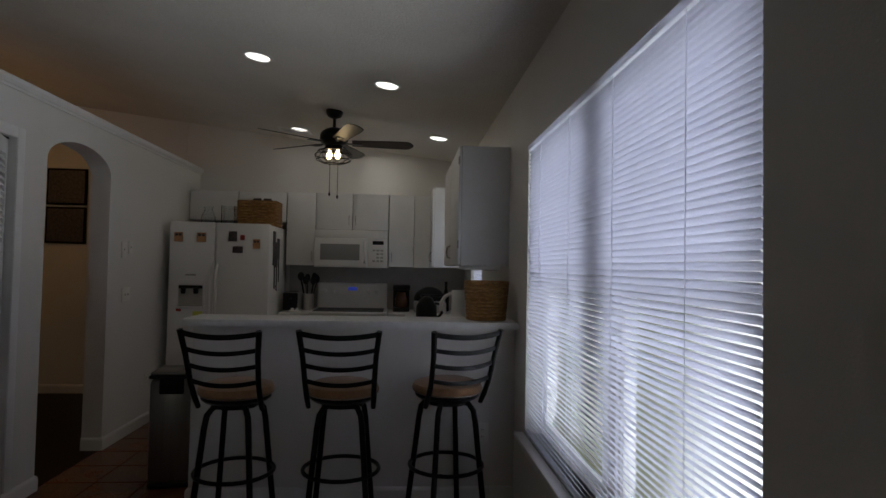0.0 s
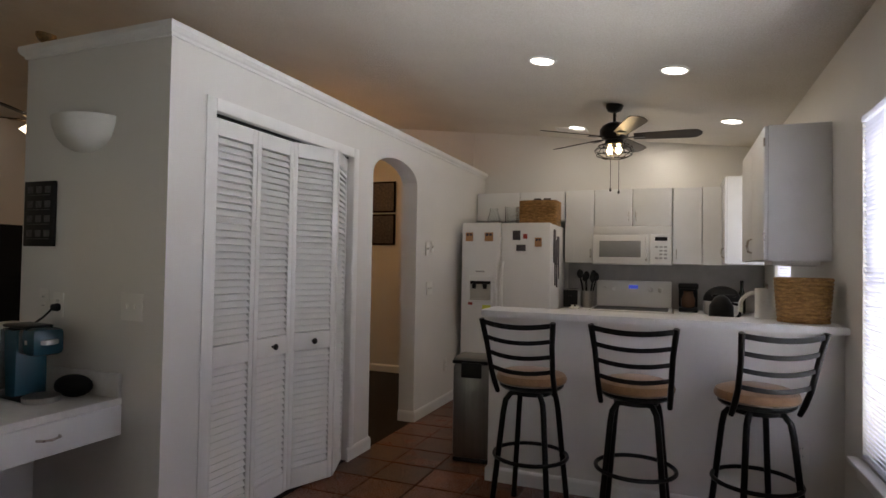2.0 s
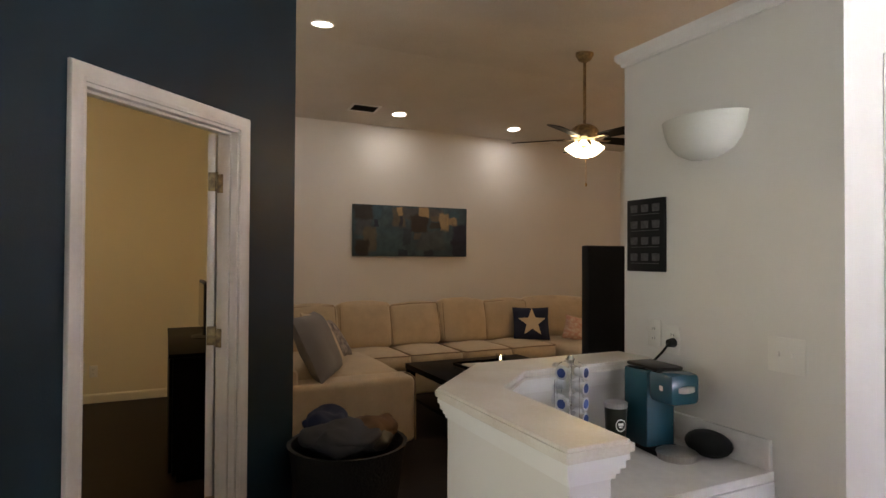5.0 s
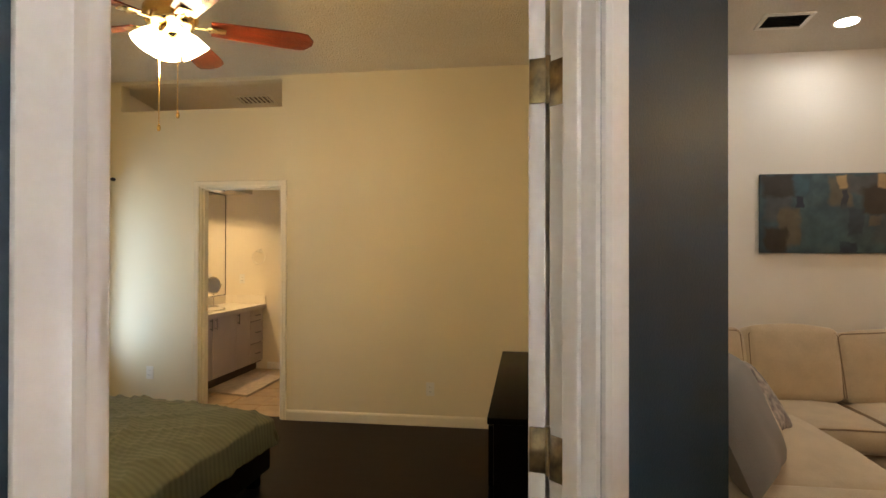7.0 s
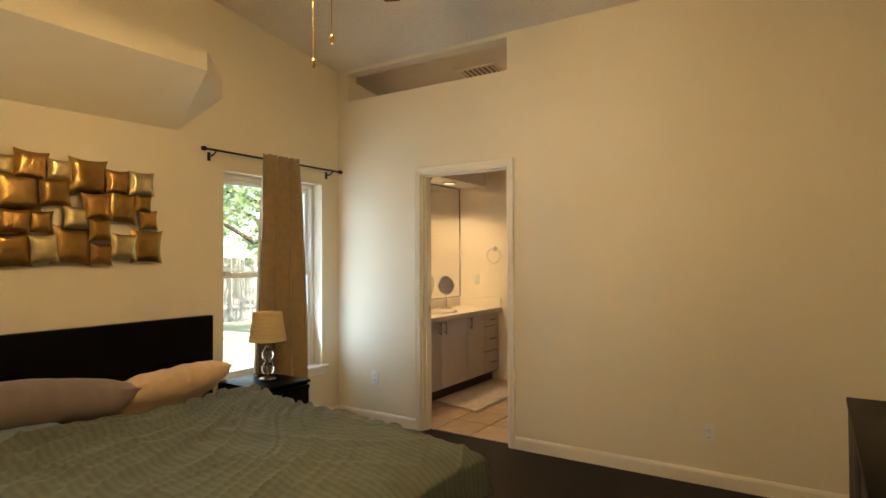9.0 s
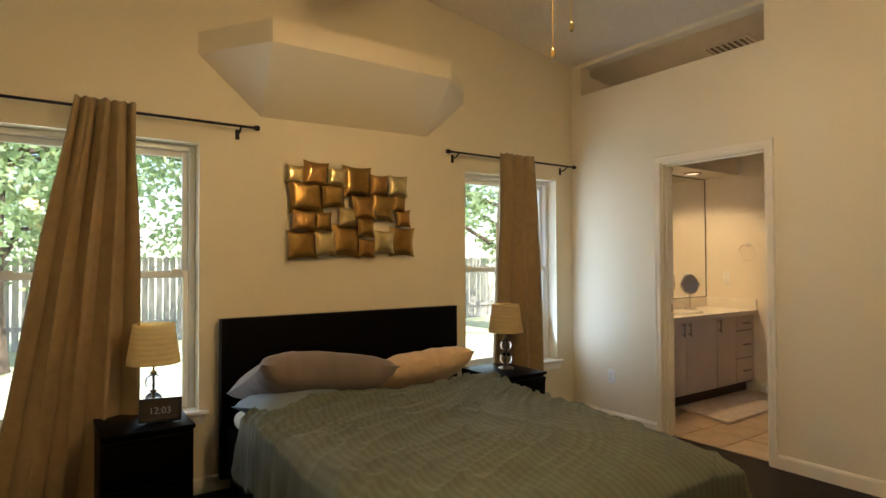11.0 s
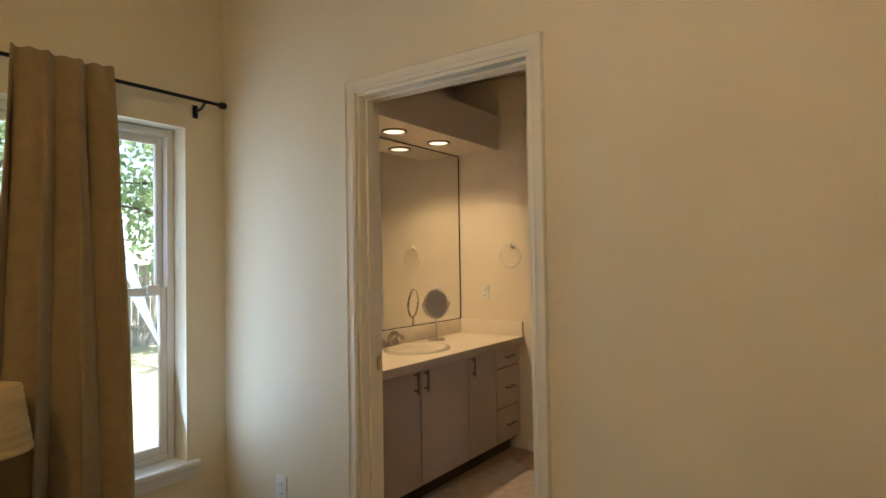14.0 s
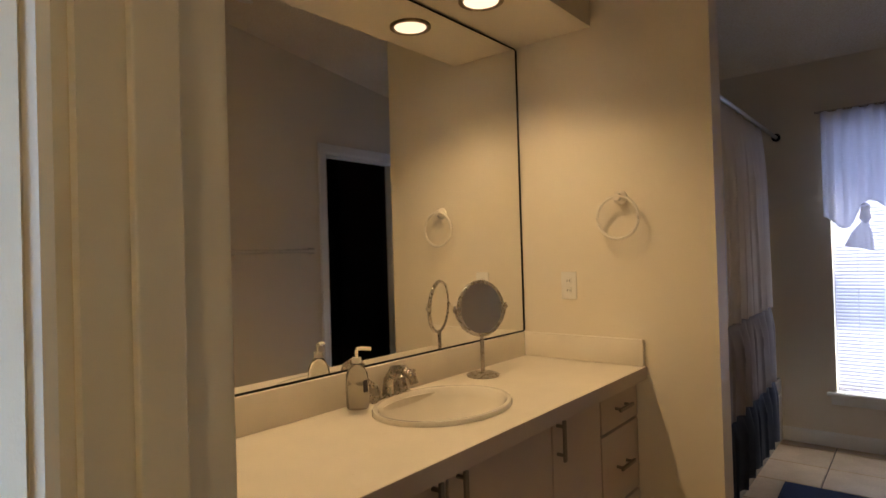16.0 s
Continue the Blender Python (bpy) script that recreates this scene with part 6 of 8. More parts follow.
lays = [[bm.verts.new((x, y, z)) for x, y in ring] for ring, z in ((ell, 0.046), (rect, 0.046), (rect, 0.0), (ell, 0.0))]
for a, b in zip(lays, lays[1:] + lays[:1]):
    for k in range(nseg):
        bm.faces.new((a[k], a[(k + 1) % nseg], b[(k + 1) % nseg], b[k]))
part("top", bm, M_VTOP, vt, smooth=False)
part("edge_band", bx(B(), -0.928, 0.928, 0.5705, 0.573, 0.0, 0.046), M_VAN, vt, smooth=False)
part("backsplash", bx(B(), -0.908, 0.929, 0.001, 0.02, 0.0465, 0.15, 0.003), M_VTOP, vt)
part("side_splash", bx(B(), -0.929, -0.909, 0.001, 0.565, 0.0465, 0.15, 0.003), M_VTOP, vt)
M_PORC = mat("cream_porcelain", (0.80, 0.75, 0.66), 0.12, vary=0.01, coat=0.4)
sink = thing("bathroom_sink", Matrix.Translation((-8.641 + SX * 1.0455, -3.43 + SY * 0.957, 0.811)), "oval cream drop-in bathroom sink", "sink")
bm = lathe(B(), [(1.0, 0.001), (1.0, 0.009), (0.985, 0.014), (0.93, 0.014), (0.90, 0.008), (0.87, -0.015), (0.74, -0.09), (0.45, -0.13), (0.10, -0.138), (0.09, -0.145), (0.45, -0.14), (0.77, -0.095), (0.90, -0.02), (0.905, 0.001)], 56, Matrix.Diagonal((SA, SB, 1, 1)), closed=True)
part("basin", bm, M_PORC, sink)
part("drain", lathe(B(), [(0.022, -0.136), (0.022, -0.132), (0.012, -0.131), (0.001, -0.134)], 18), M_NICKEL, sink)
fa = thing("sink_faucet", Matrix.Translation((-8.70, -3.375, 0.812)), "brushed nickel bathroom faucet with two lever handles", "faucet")
part("base_plate", bx(B(), -0.085, 0.085, -0.025, 0.028, 0, 0.018, 0.008), M_NICKEL, fa)
part("spout", tube(B(), [(0, 0, 0.01), (0, 0.005, 0.06), (0, 0.03, 0.095), (0, 0.07, 0.10), (0, 0.105, 0.082), (0, 0.115, 0.06)], [0.022, 0.018, 0.016, 0.015, 0.014, 0.013], 12), M_NICKEL, fa)
for s in (-1, 1):
    h = part("handle_base", lathe(B(), [(0.022, 0.015), (0.02, 0.04), (0.014, 0.055), (0.001, 0.057)], 16, pose(s * 0.062, 0, 0)), M_NICKEL, fa)
    part("lever", tube(B(), [(s * 0.062, 0, 0.052), (s * 0.085, 0.0, 0.07), (s * 0.125, 0.0, 0.068)], [0.009, 0.009, 0.006], 8), M_NICKEL, h)
so_ = thing("soap_dispenser", Matrix.Translation((-8.535, -3.335, 0.825)), "clear soap dispenser with a cream pump on the sink", "soap dispenser")
part("bottle", lathe(B(), [(0.03, 0), (0.034, 0.01), (0.035, 0.05), (0.032, 0.10), (0.018, 0.125), (0.013, 0.13), (0.001, 0.131)], 24), mat("soap_liquid", (0.88, 0.86, 0.80), 0.05, vary=0.02, trans=0.92, ior=1.33), so_)
part("pump", tube(rod(rod(B(), (0, 0, 0.131), (0, 0, 0.147), 0.014), (0, 0, 0.147), (0, 0, 0.168), 0.005), [(0, 0, 0.170), (-0.012, 0.006, 0.172), (-0.038, 0.02, 0.168)], 0.006, 8), M_PORC, so_)
part("print", bx(B(), -0.008, 0.008, 0.0342, 0.0352, 0.05, 0.085), M_CARD, so_, smooth=False)
mm = thing("makeup_mirror", pose(-9.14, -3.32, 0.812, 0, 0, -19), "round tilting chrome makeup mirror on a stem", "mirror")
part("foot", lathe(B(), [(0.06, 0), (0.062, 0.006), (0.05, 0.012), (0.012, 0.016), (0.001, 0.018)], 32), M_NICKEL, mm)
part("stem", rod(B(), (0, 0, 0.014), (0, 0, 0.15), 0.0075), M_NICKEL, mm)
tilt = pose(0, 0, 0.25, 90, 0, 0) @ pose(0, 0, 0, 4, 0, 0)
part("rim", tube(B(), [tuple(tilt @ Vector((0.098 * math.cos(k * math.tau / 48), 0.098 * math.sin(k * math.tau / 48), 0))) for k in range(48)], 0.0075, 10, True), M_NICKEL, mm)
part("mirror_disc", lathe(B(), [(0.096, -0.004), (0.096, 0.004), (0.001, 0.0042)], 48, tilt), M_MIRROR, mm, smooth=False)
for s in (-1, 1):
    part("pivot", rod(B(), (s * 0.12, 0, 0.25), (s * 0.10, 0, 0.25), 0.007), M_NICKEL, mm)
part("yoke", tube(B(), [(0.115 * math.sin(a), 0, 0.265 - 0.115 * math.cos(a)) for a in [(-0.5 + k / 16) * math.pi for k in range(17)]], 0.004, 6), M_NICKEL, mm)
wm = thing("vanity_mirror", Matrix.Translation((-8.641, -3.4295, 0.92)) @ VS, "large frameless wall mirror above the vanity", "mirror")
part("glass", bx(B(), -0.915, 0.928, 0.001, 0.007, 0.002, 1.245), M_MIRROR, wm, smooth=False)
bm = B()
bx(bm, -0.925, -0.9155, 0.0005, 0.009, 0, 1.247)
bx(bm, -0.915, 0.928, 0.0005, 0.009, -0.006, 0.0015)
bx(bm, -0.915, 0.928, 0.0005, 0.009, 1.2455, 1.251)
part("edge_channel", bm, M_DARK, wm, smooth=False)
tr = thing("towel_ring", Matrix.Translation((-9.612, -2.965, 1.47)), "white towel ring on the partition wall", "towel ring")
part("mount", lathe(B(), [(0.028, 0), (0.028, 0.008), (0.014, 0.02), (0.014, 0.045), (0.001, 0.047)], 20, pose(0, 0, 0, 0, 90, 0)), M_PORC, tr)
part("ring", tube(B(), [(0.04, 0.083 * math.sin(k * math.tau / 40), -0.080 + 0.083 * math.cos(k * math.tau / 40)) for k in range(40)], 0.0065, 8, True), M_PORC, tr)
tw = thing("towel_bar", Matrix.Translation((-9.62, -1.50, 1.32)), "white towel bar on the bathroom wall", "towel bar")
part("bar", rod(B(), (-0.30, -0.06, 0), (0.30, -0.06, 0), 0.012), M_PORC, tw)
for s in (-0.30, 0.30):
    part("mount", rod(B(), (s, 0, 0), (s, -0.065, 0), 0.022, 0.016), M_PORC, tw)
rug = B()
pts = [(-8.22, -2.43), (-8.36, -2.97), (-9.35, -2.87), (-9.08, -2.44)]
prism(rug, pts, 0.004, 0.022)
bmesh.ops.bevel(rug, geom=rug.edges[:], offset=0.006, segments=2, affect="EDGES")
solid("bath_mat", rug, mat("cream_terry_mat", (0.62, 0.52, 0.42), 0.95, vary=0.08, scale=20, bump=0.7, bump_scale=180), "cream terry bath mat in front of the vanity", "bath mat")
# bathroom door leaf, open into the room
bl = thing("bathroom_door", Matrix.Translation((-7.67, BD[1] - 0.014, 0.01)) @ pose(0, 0, 0, 0, 0, 194), "white bathroom door standing open with a brass lever", "door")
lf = part("leaf", bx(B(), 0.006, 0.68, -0.034, 0.0, 0, 2.0, 0.003), M_TRIM, bl)
for s, yy in ((1, 0.0), (-1, -0.034)):
    h = part("lever_rose", lathe(B(), [(0.03, 0), (0.03, 0.006), (0.011, 0.012), (0.011, 0.045), (0.001, 0.046)], 20, pose(0.62, yy, 0.93, -90 * s, 0, 0)), M_BRASS, lf)
    part("lever", tube(B(), [(0.62, yy + s * 0.045, 0.93), (0.57, yy + s * 0.05, 0.932), (0.51, yy + s * 0.045, 0.925)], [0.010, 0.009, 0.007], 8), M_BRASS, h)
st = thing("strike_plate", Matrix.Translation((-7.625, BD[0] + 0.0145, 0.95)), "brass strike plate on the bathroom door jamb", "strike plate")
part("plate", bx(B(), -0.03, 0.03, -0.0, 0.002, -0.03, 0.03, 0.001), M_BRASS, st)
part("hole", bx(B(), -0.012, 0.012, 0.002, 0.0025, -0.016, 0.016), M_DARK, st, smooth=False)
# bathroom window, sheer and tub
WESTW = lambda y, z: Matrix(((0, -1, 0, -11.71), (1, 0, 0, y), (0, 0, 1, z), (0, 0, 0, 1)))
blind("window_blind", -11.723, BW[0] + 0.003, BW[1] - 0.003, BW[2] + 0.006, BW[3] - 0.002, "white mini blind closed over the bathroom window", tilt=66)
sash_window("window_6", WESTW(BW[0], BW[2]), BW[1] - BW[0], BW[3] - BW[2], "white bathroom window with a bright view", 0.14)
M_SHEER = mat("white_sheer_cloth", (0.80, 0.80, 0.84), 0.9, vary=0.03)
let_light_through(M_SHEER, 0.6, (0.85, 0.86, 0.95))
sc = thing("sheer_curtain", Matrix(((0, 1, 0, -11.66), (1, 0, 0, -2.04), (0, 0, 1, 1.28), (0, 0, 0, 1))), "white sheer curtain tied up over the bathroom window", "curtain")
bm = B()
rows, n = 24, 72
grid = []
for r in range(rows + 1):
    v = r / rows
    line = []
    for i in range(n + 1):
        u = 2 * i / n - 1
        tie = math.exp(-((u + 0.55) / 0.16) ** 2) + math.exp(-((u - 0.55) / 0.16) ** 2)
        z = 0.80 - v * (0.80 - 0.10 * (1 - tie) - 0.24 * tie + 0.06 * math.cos(u * 9))
        line.append(bm.verts.new((u * 0.47, 0.012 * math.sin(u * 38) + 0.03 * tie * v, z)))
    grid.append(line)
for a, b in zip(grid, grid[1:]):
    for i in range(n):
        bm.faces.new((a[i], a[i + 1], b[i + 1], b[i]))
o = part("cloth", bm, M_SHEER, sc)
o.modifiers.new("thickness", "SOLIDIFY").thickness = 0.002
for u in (-0.26, 0.26):
    t_ = part("tie", lathe(B(), [(0.012, 0.0), (0.03, 0.03), (0.022, 0.07), (0.028, 0.10), (0.01, 0.12)], 14, pose(u, 0.05, 0.10)), M_SHEER, sc)
    part("bow", lathe(B(), [(0.075, -0.16), (0.05, -0.07), (0.015, 0.0)], 12, pose(u, 0.055, 0.11, 0, 12, 0) @ Matrix.Diagonal((1, 0.35, 1, 1))), M_SHEER, t_)
part("rod", rod(B(), (-0.50, 0.0, 0.80), (0.50, 0.0, 0.80), 0.007), M_NICKEL, sc)
tubm = thing("bathtub", Matrix.Translation((-10.72, -3.09, 0)), "white bathtub behind the shower curtain", "bathtub")
part("apron", bx(B(), -0.986, 0.986, -0.339, 0.31, 0, 0.30, 0.01), M_PORC, tubm)
part("rim", bx(bx(B(), -0.986, 0.986, -0.339, -0.25, 0.30, 0.40, 0.01), -0.986, 0.986, 0.25, 0.31, 0.30, 0.40, 0.01), M_PORC, tubm)
sr = thing("shower_rod", Matrix.Translation((-10.722, -2.76, 1.965)), "steel shower curtain rod between the walls", "shower rod")
part("rod", rod(B(), (-0.967, 0, 0), (0.967, 0, 0), 0.012), M_STEEL, sr)
for s in (-1, 1):
    part("flange", rod(B(), (s * 0.967, 0, 0), (s * 0.986, 0, 0), 0.026), M_DARK, sr)
scn = thing("shower_curtain", Matrix.Translation((-10.48, -2.755, 0.10)), "white shower curtain with grey and navy bands", "shower curtain")
M_SC1, M_SC2, M_SC3 = mat("white_curtain_band", (0.72, 0.70, 0.70), 0.85, vary=0.03), mat("grey_curtain_band", (0.34, 0.32, 0.34), 0.85, vary=0.04), mat("navy_curtain_band", (0.035, 0.045, 0.075), 0.85, vary=0.06)
for z0, z1, mm_ in ((0.80, 1.84, M_SC1), (0.36, 0.80, M_SC2), (0.0, 0.36, M_SC3)):
    t0, t1 = (1.84 - z1) / 1.84, (1.84 - z0) / 1.84
    curtain(scn, -0.70 - 0.16 * t0, 0.66, -0.70 - 0.16 * t1, 0.66, z0, z1, mm_, 9.0, 0.030, "band", n=160, rows=10)
solid("bath_rug", prism(B(), [(-10.87, -2.64), (-10.0, -2.62), (-10.0, -2.02), (-10.87, -2.04)], 0.004, 0.024), mat("navy_rug", (0.010, 0.020, 0.07), 0.95, vary=0.15, bump=0.8, bump_scale=150), "navy blue rug on the bathroom floor", "rug", smooth=False)
# bathroom ceiling fan and vent
bf = thing("ceiling_fan", Matrix.Translation((-8.72, -2.30, bed_roof(-8.72) - 0.003)), "white bathroom ceiling fan with a long pull cord", "ceiling fan")
part("canopy", lathe(B(), [(0.07, 0.012), (0.07, -0.02), (0.03, -0.05), (0.001, -0.052)], 24), M_TRIM, bf)
part("downrod", rod(B(), (0, 0, -0.04), (0, 0, -0.12), 0.012), M_TRIM, bf)
BB = blade_mesh(0.15, 0.46, 0.09, 0.11, M_TRIM)
fan_head(bf, -0.17, M_TRIM, BB, (150, 240, 330, 60))
pull_chain(bf, -0.06, -0.03, -0.22, -0.62, M_NICKEL)
vent(Matrix.Translation((-8.03, -2.26, bed_roof(-8.03) - 0.003)) @ pose(0, 0, 0, 0, -8, 0), 0.22, 0.38, 7, "tan ceiling vent above the high opening", M_BED_WALL, mat("tan_duct", (0.20, 0.14, 0.09), 0.8))
ed = thing("exhaust_grille", Matrix.Translation((-10.4, -2.5, bed_roof(-10.4) - 0.002)) @ pose(0, 0, 0, 0, -8, 0), "round ceiling exhaust grille in the bathroom", "vent")
part("ring", lathe(B(), [(0.02, -0.001), (0.06, -0.012), (0.09, -0.006), (0.10, 0.0), (0.02, 0.0)], 24), M_NICKEL, ed)
# ---- half wall and desk ----
hw_in = [(-2.0, 1.098), (-2.575, 1.098), (-2.80, 1.345), (-2.80, 2.019)]
hw_out = [(-2.94, 2.019), (-2.94, 1.29), (-2.625, 0.978), (-2.0, 0.978)]
setting("wall_half", prism(B(), hw_in + hw_out, 0, 0.955), M_WALL, "white painted half wall around the desk", "half wall")


def offset_ring(d):
    """The half wall's outline in plan, grown by d."""
    pts = [Vector(p) for p in hw_in + hw_out]
    n = len(pts)
    res = []
    for i, p in enumerate(pts):
        a, b = (p - pts[i - 1]).normalized(), (pts[(i + 1) % n] - p).normalized()
        na, nb = Vector((-a.y, a.x)), Vector((-b.y, b.x))
        nn = (na + nb) / (1 + na.dot(nb))
        q = p - nn * d * sgn
        res.append((q.x, min(q.y, 2.0195)))
    return res


area = sum(a[0] * b[1] - b[0] * a[1] for a, b in zip(hw_in + hw_out, (hw_in + hw_out)[1:] + [hw_in[0]]))
sgn = 1 if area > 0 else -1
cap = thing("half_wall_cap", Matrix.Translation((0, 0, 0)), "white moulded wooden cap on the half wall", "trim", kind="structure")
for d, z0, z1 in ((0.008, 0.925, 0.938), (0.015, 0.938, 0.952), (0.024, 0.952, 0.972), (0.031, 0.972, 0.985)):
    part("moulding", prism(B(), offset_ring(d), z0, z1), M_TRIM, cap, smooth=False)
bm = prism(B(), offset_ring(0.038), 0.985, 1.02)
bmesh.ops.bevel(bm, geom=[e for e in bm.edges if abs(e.verts[0].co.z - e.verts[1].co.z) < 1e-5], offset=0.008, segments=2, affect="EDGES")
part("cap_board", bm, mat("worn_white_paint", (0.74, 0.71, 0.66), 0.35, scale=5, dark=(0.62, 0.56, 0.47), grain=0.2), cap)

dk = thing("desk", Matrix.Translation((-2.23, 1.58, 0)), "built-in white desk with one drawer in the corner", "desk")
bm = prism(B(), [(0, -0.481), (0, 0.438), (-0.569, 0.438), (-0.569, -0.237), (-0.347, -0.481)], 0.69, 0.72)
part("desktop", bm, M_LAM, dk, smooth=False)
part("side_splash", bx(B(), -0.565, -0.004, 0.418, 0.438, 0.7205, 0.825, 0.003), M_LAM, dk)
part("apron", bx(B(), -0.03, -0.012, -0.481, 0.436, 0.585, 0.69), M_CAB, dk, smooth=False)
dr = part("drawer", bx(B(), -0.011, 0.008, -0.205, 0.432, 0.560, 0.688, 0.003), M_CAB, dk)
part("handle", tube(B(), [(0.008, 0.065, 0.632), (0.03, 0.075, 0.632), (0.034, 0.11, 0.628), (0.03, 0.145, 0.632), (0.008, 0.155, 0.632)], 0.005, 8), M_NICKEL, dr)

# ---- on the desk ----
M_TEAL = mat("dark_teal_plastic", (0.012, 0.060, 0.085), 0.25, vary=0.05)
km = thing("pod_coffee_maker", pose(-2.545, 1.83, 0.722, 0, 0, 84), "dark teal single-serve coffee maker on the desk", "coffee maker")
part("tank_body", bx(B(), -0.065, 0.065, 0.0, 0.14, 0.0, 0.30, 0.012), M_TEAL, km)
part("head", bx(B(), -0.065, 0.065, -0.13, 0.0, 0.195, 0.31, 0.022), M_TEAL, km)
part("head_band", lathe(B(), [(0.055, 0.24), (0.066, 0.245), (0.066, 0.262), (0.055, 0.266)], 28, pose(0, -0.075, 0.0)), M_STEEL, km)
part("lid", bx(B(), -0.06, 0.06, -0.05, 0.13, 0.305, 0.32, 0.008), M_DARK, km)
part("drip_tray", lathe(B(), [(0.02, 0), (0.07, 0.0), (0.072, 0.022), (0.06, 0.028), (0.001, 0.028)], 28, pose(0, -0.08, 0)), M_STEEL, km)
part("foot", bx(B(), -0.066, 0.066, -0.08, 0.14, 0.0, 0.02, 0.006), M_DARK, km)
cord = tube(B(), [(-2.66, 1.86, 1.00), (-2.66, 1.95, 1.06), (-2.655, 1.985, 1.095), (-2.655, 2.005, 1.10)], 0.005, 7)
rod(cord, (-2.655, 1.985, 1.10), (-2.655, 2.012, 1.10), 0.016, 0.02, 10)
solid("power_cord", cord, M_DARK, "black power cord plugged into the outlet", "cord")
pc = thing("bread_clip_bag", pose(-2.42, 1.93, 0.722, 0, 0, 20), "small black bag beside the coffee maker", "bag")
bm = B()
bmesh.ops.create_uvsphere(bm, u_segments=18, v_segments=10, radius=1, matrix=Matrix.LocRotScale((0, 0, 0.05), None, (0.085, 0.045, 0.05)))
part("pouch", bm, M_DARK, pc)
mg = thing("travel_mug", Matrix.Translation((-2.645, 1.70, 0.722)), "dark olive steel travel mug with a white emblem", "mug")
part("body", lathe(B(), [(0.032, 0), (0.034, 0.004), (0.036, 0.02), (0.042, 0.15), (0.042, 0.162)], 28), mat("olive_steel", (0.030, 0.032, 0.020), 0.3, metal=0.5), mg)
part("rim", lathe(B(), [(0.043, 0.155), (0.044, 0.172), (0.038, 0.176), (0.001, 0.176)], 28), M_STEEL, mg)
part("foot_ring", lathe(B(), [(0.034, 0.0), (0.0365, 0.012), (0.0365, 0.02), (0.03, 0.021)], 28), M_STEEL, mg)
emb = pose(0.0405, -0.012, 0.095, 0, 88, -16)
part("emblem", tube(B(), [tuple(emb @ Vector((0.021 * math.cos(k * math.tau / 24), 0.019 * math.sin(k * math.tau / 24), 0.0))) for k in range(24)], 0.0018, 6, True), M_OUTLET, mg)
part("emblem_bars", bx(bx(B(), -0.008, 0.001, -0.010, 0.010, -0.0015, 0.0015, m=emb), 0.004, 0.009, -0.007, 0.007, -0.0015, 0.0015, m=emb), M_OUTLET, mg)
cs = thing("pod_carousel", Matrix.Translation((-2.735, 1.555, 0.722)), "chrome carousel full of white and blue coffee pods", "pod carousel")
part("base", lathe(B(), [(0.06, 0), (0.062, 0.008), (0.012, 0.014), (0.001, 0.015)], 28), M_CHROME, cs)
part("pole", rod(B(), (0, 0, 0.01), (0, 0, 0.325), 0.006), M_CHROME, cs)
part("top_knob", lathe(B(), [(0.014, 0.318), (0.018, 0.33), (0.010, 0.345), (0.001, 0.347)], 16), M_CHROME, cs)
M_POD, M_PODB = mat("white_pod_cup", (0.72, 0.72, 0.74), 0.35), mat("blue_pod_lid", (0.03, 0.07, 0.28), 0.3)
bm = lathe(B(), [(0.016, -0.02), (0.022, 0.018), (0.026, 0.020), (0.026, 0.022), (0.001, 0.0222)], 14)
pod = mesh_of("pod", bm, M_POD, True)
bm = lathe(B(), [(0.018, 0.0221), (0.018, 0.0232), (0.001, 0.0233)], 14)
podlid = mesh_of("lid", bm, M_PODB, True)
for a in range(4):
    bm = B()
    c, s = math.cos(a * math.pi / 2 + 0.4), math.sin(a * math.pi / 2 + 0.4)
    for dx in (-0.026, 0.026):
        tube(bm, [(0.02 * c - dx * s, 0.02 * s + dx * c, 0.32), (0.052 * c - dx * s, 0.052 * s + dx * c, 0.31), (0.055 * c - dx * s, 0.055 * s + dx * c, 0.03), (0.02 * c - dx * s, 0.02 * s + dx * c, 0.02)], 0.0018, 5)
    part("wire_rack", bm, M_CHROME, cs)
    for k in range(5):
        if (a, k) in ((1, 4), (3, 3)):
            continue
        p = piece("pod", pod, cs, pose(0, 0, 0, 0, 0, math.degrees(a * math.pi / 2 + 0.4)) @ pose(0.045, 0, 0.055 + 0.058 * k, 0, 90, 0))
        piece("lid", podlid, p, Matrix())
rd = thing("red_cup", Matrix.Translation((-2.755, 1.44, 0.722)), "red coffee pod beside the carousel", "coffee pod")
part("cup", lathe(B(), [(0.02, 0), (0.026, 0.06), (0.001, 0.061)], 16), M_RED, rd)

# ---- on the pantry wall ----
sn = thing("wall_sconce", Matrix.Translation((-2.50, 2.019, 1.82)), "white plaster half-bowl wall sconce", "wall sconce")
bm = B()
prof = [(0.02, 0.0), (0.07, 0.008), (0.120, 0.030), (0.155, 0.068), (0.174, 0.115), (0.182, 0.158), (0.170, 0.158), (0.162, 0.115), (0.14, 0.07), (0.06, 0.03), (0.01, 0.02)]
rings = []
for r, z in prof:
    rings.append([bm.verts.new((r * math.cos(math.pi + k * math.pi / 24), 0.72 * r * math.sin(math.pi + k * math.pi / 24), z)) for k in range(25)])
for a, b in zip(rings, rings[1:] + rings[:1]):
    for k in range(24):
        bm.faces.new((a[k], a[k + 1], b[k + 1], b[k]))
part("bowl", bm, mat("matte_white_plaster", (0.66, 0.65, 0.60), 0.8, vary=0.03, bump=0.1), sn)
part("back_plate", bx(B(), -0.06, 0.06, -0.008, 0, 0.05, 0.14, 0.003), M_TRIM, sn)
M_DIM = mat("dim_grey_print", (0.085, 0.085, 0.088), 0.6, vary=0.2, scale=60)
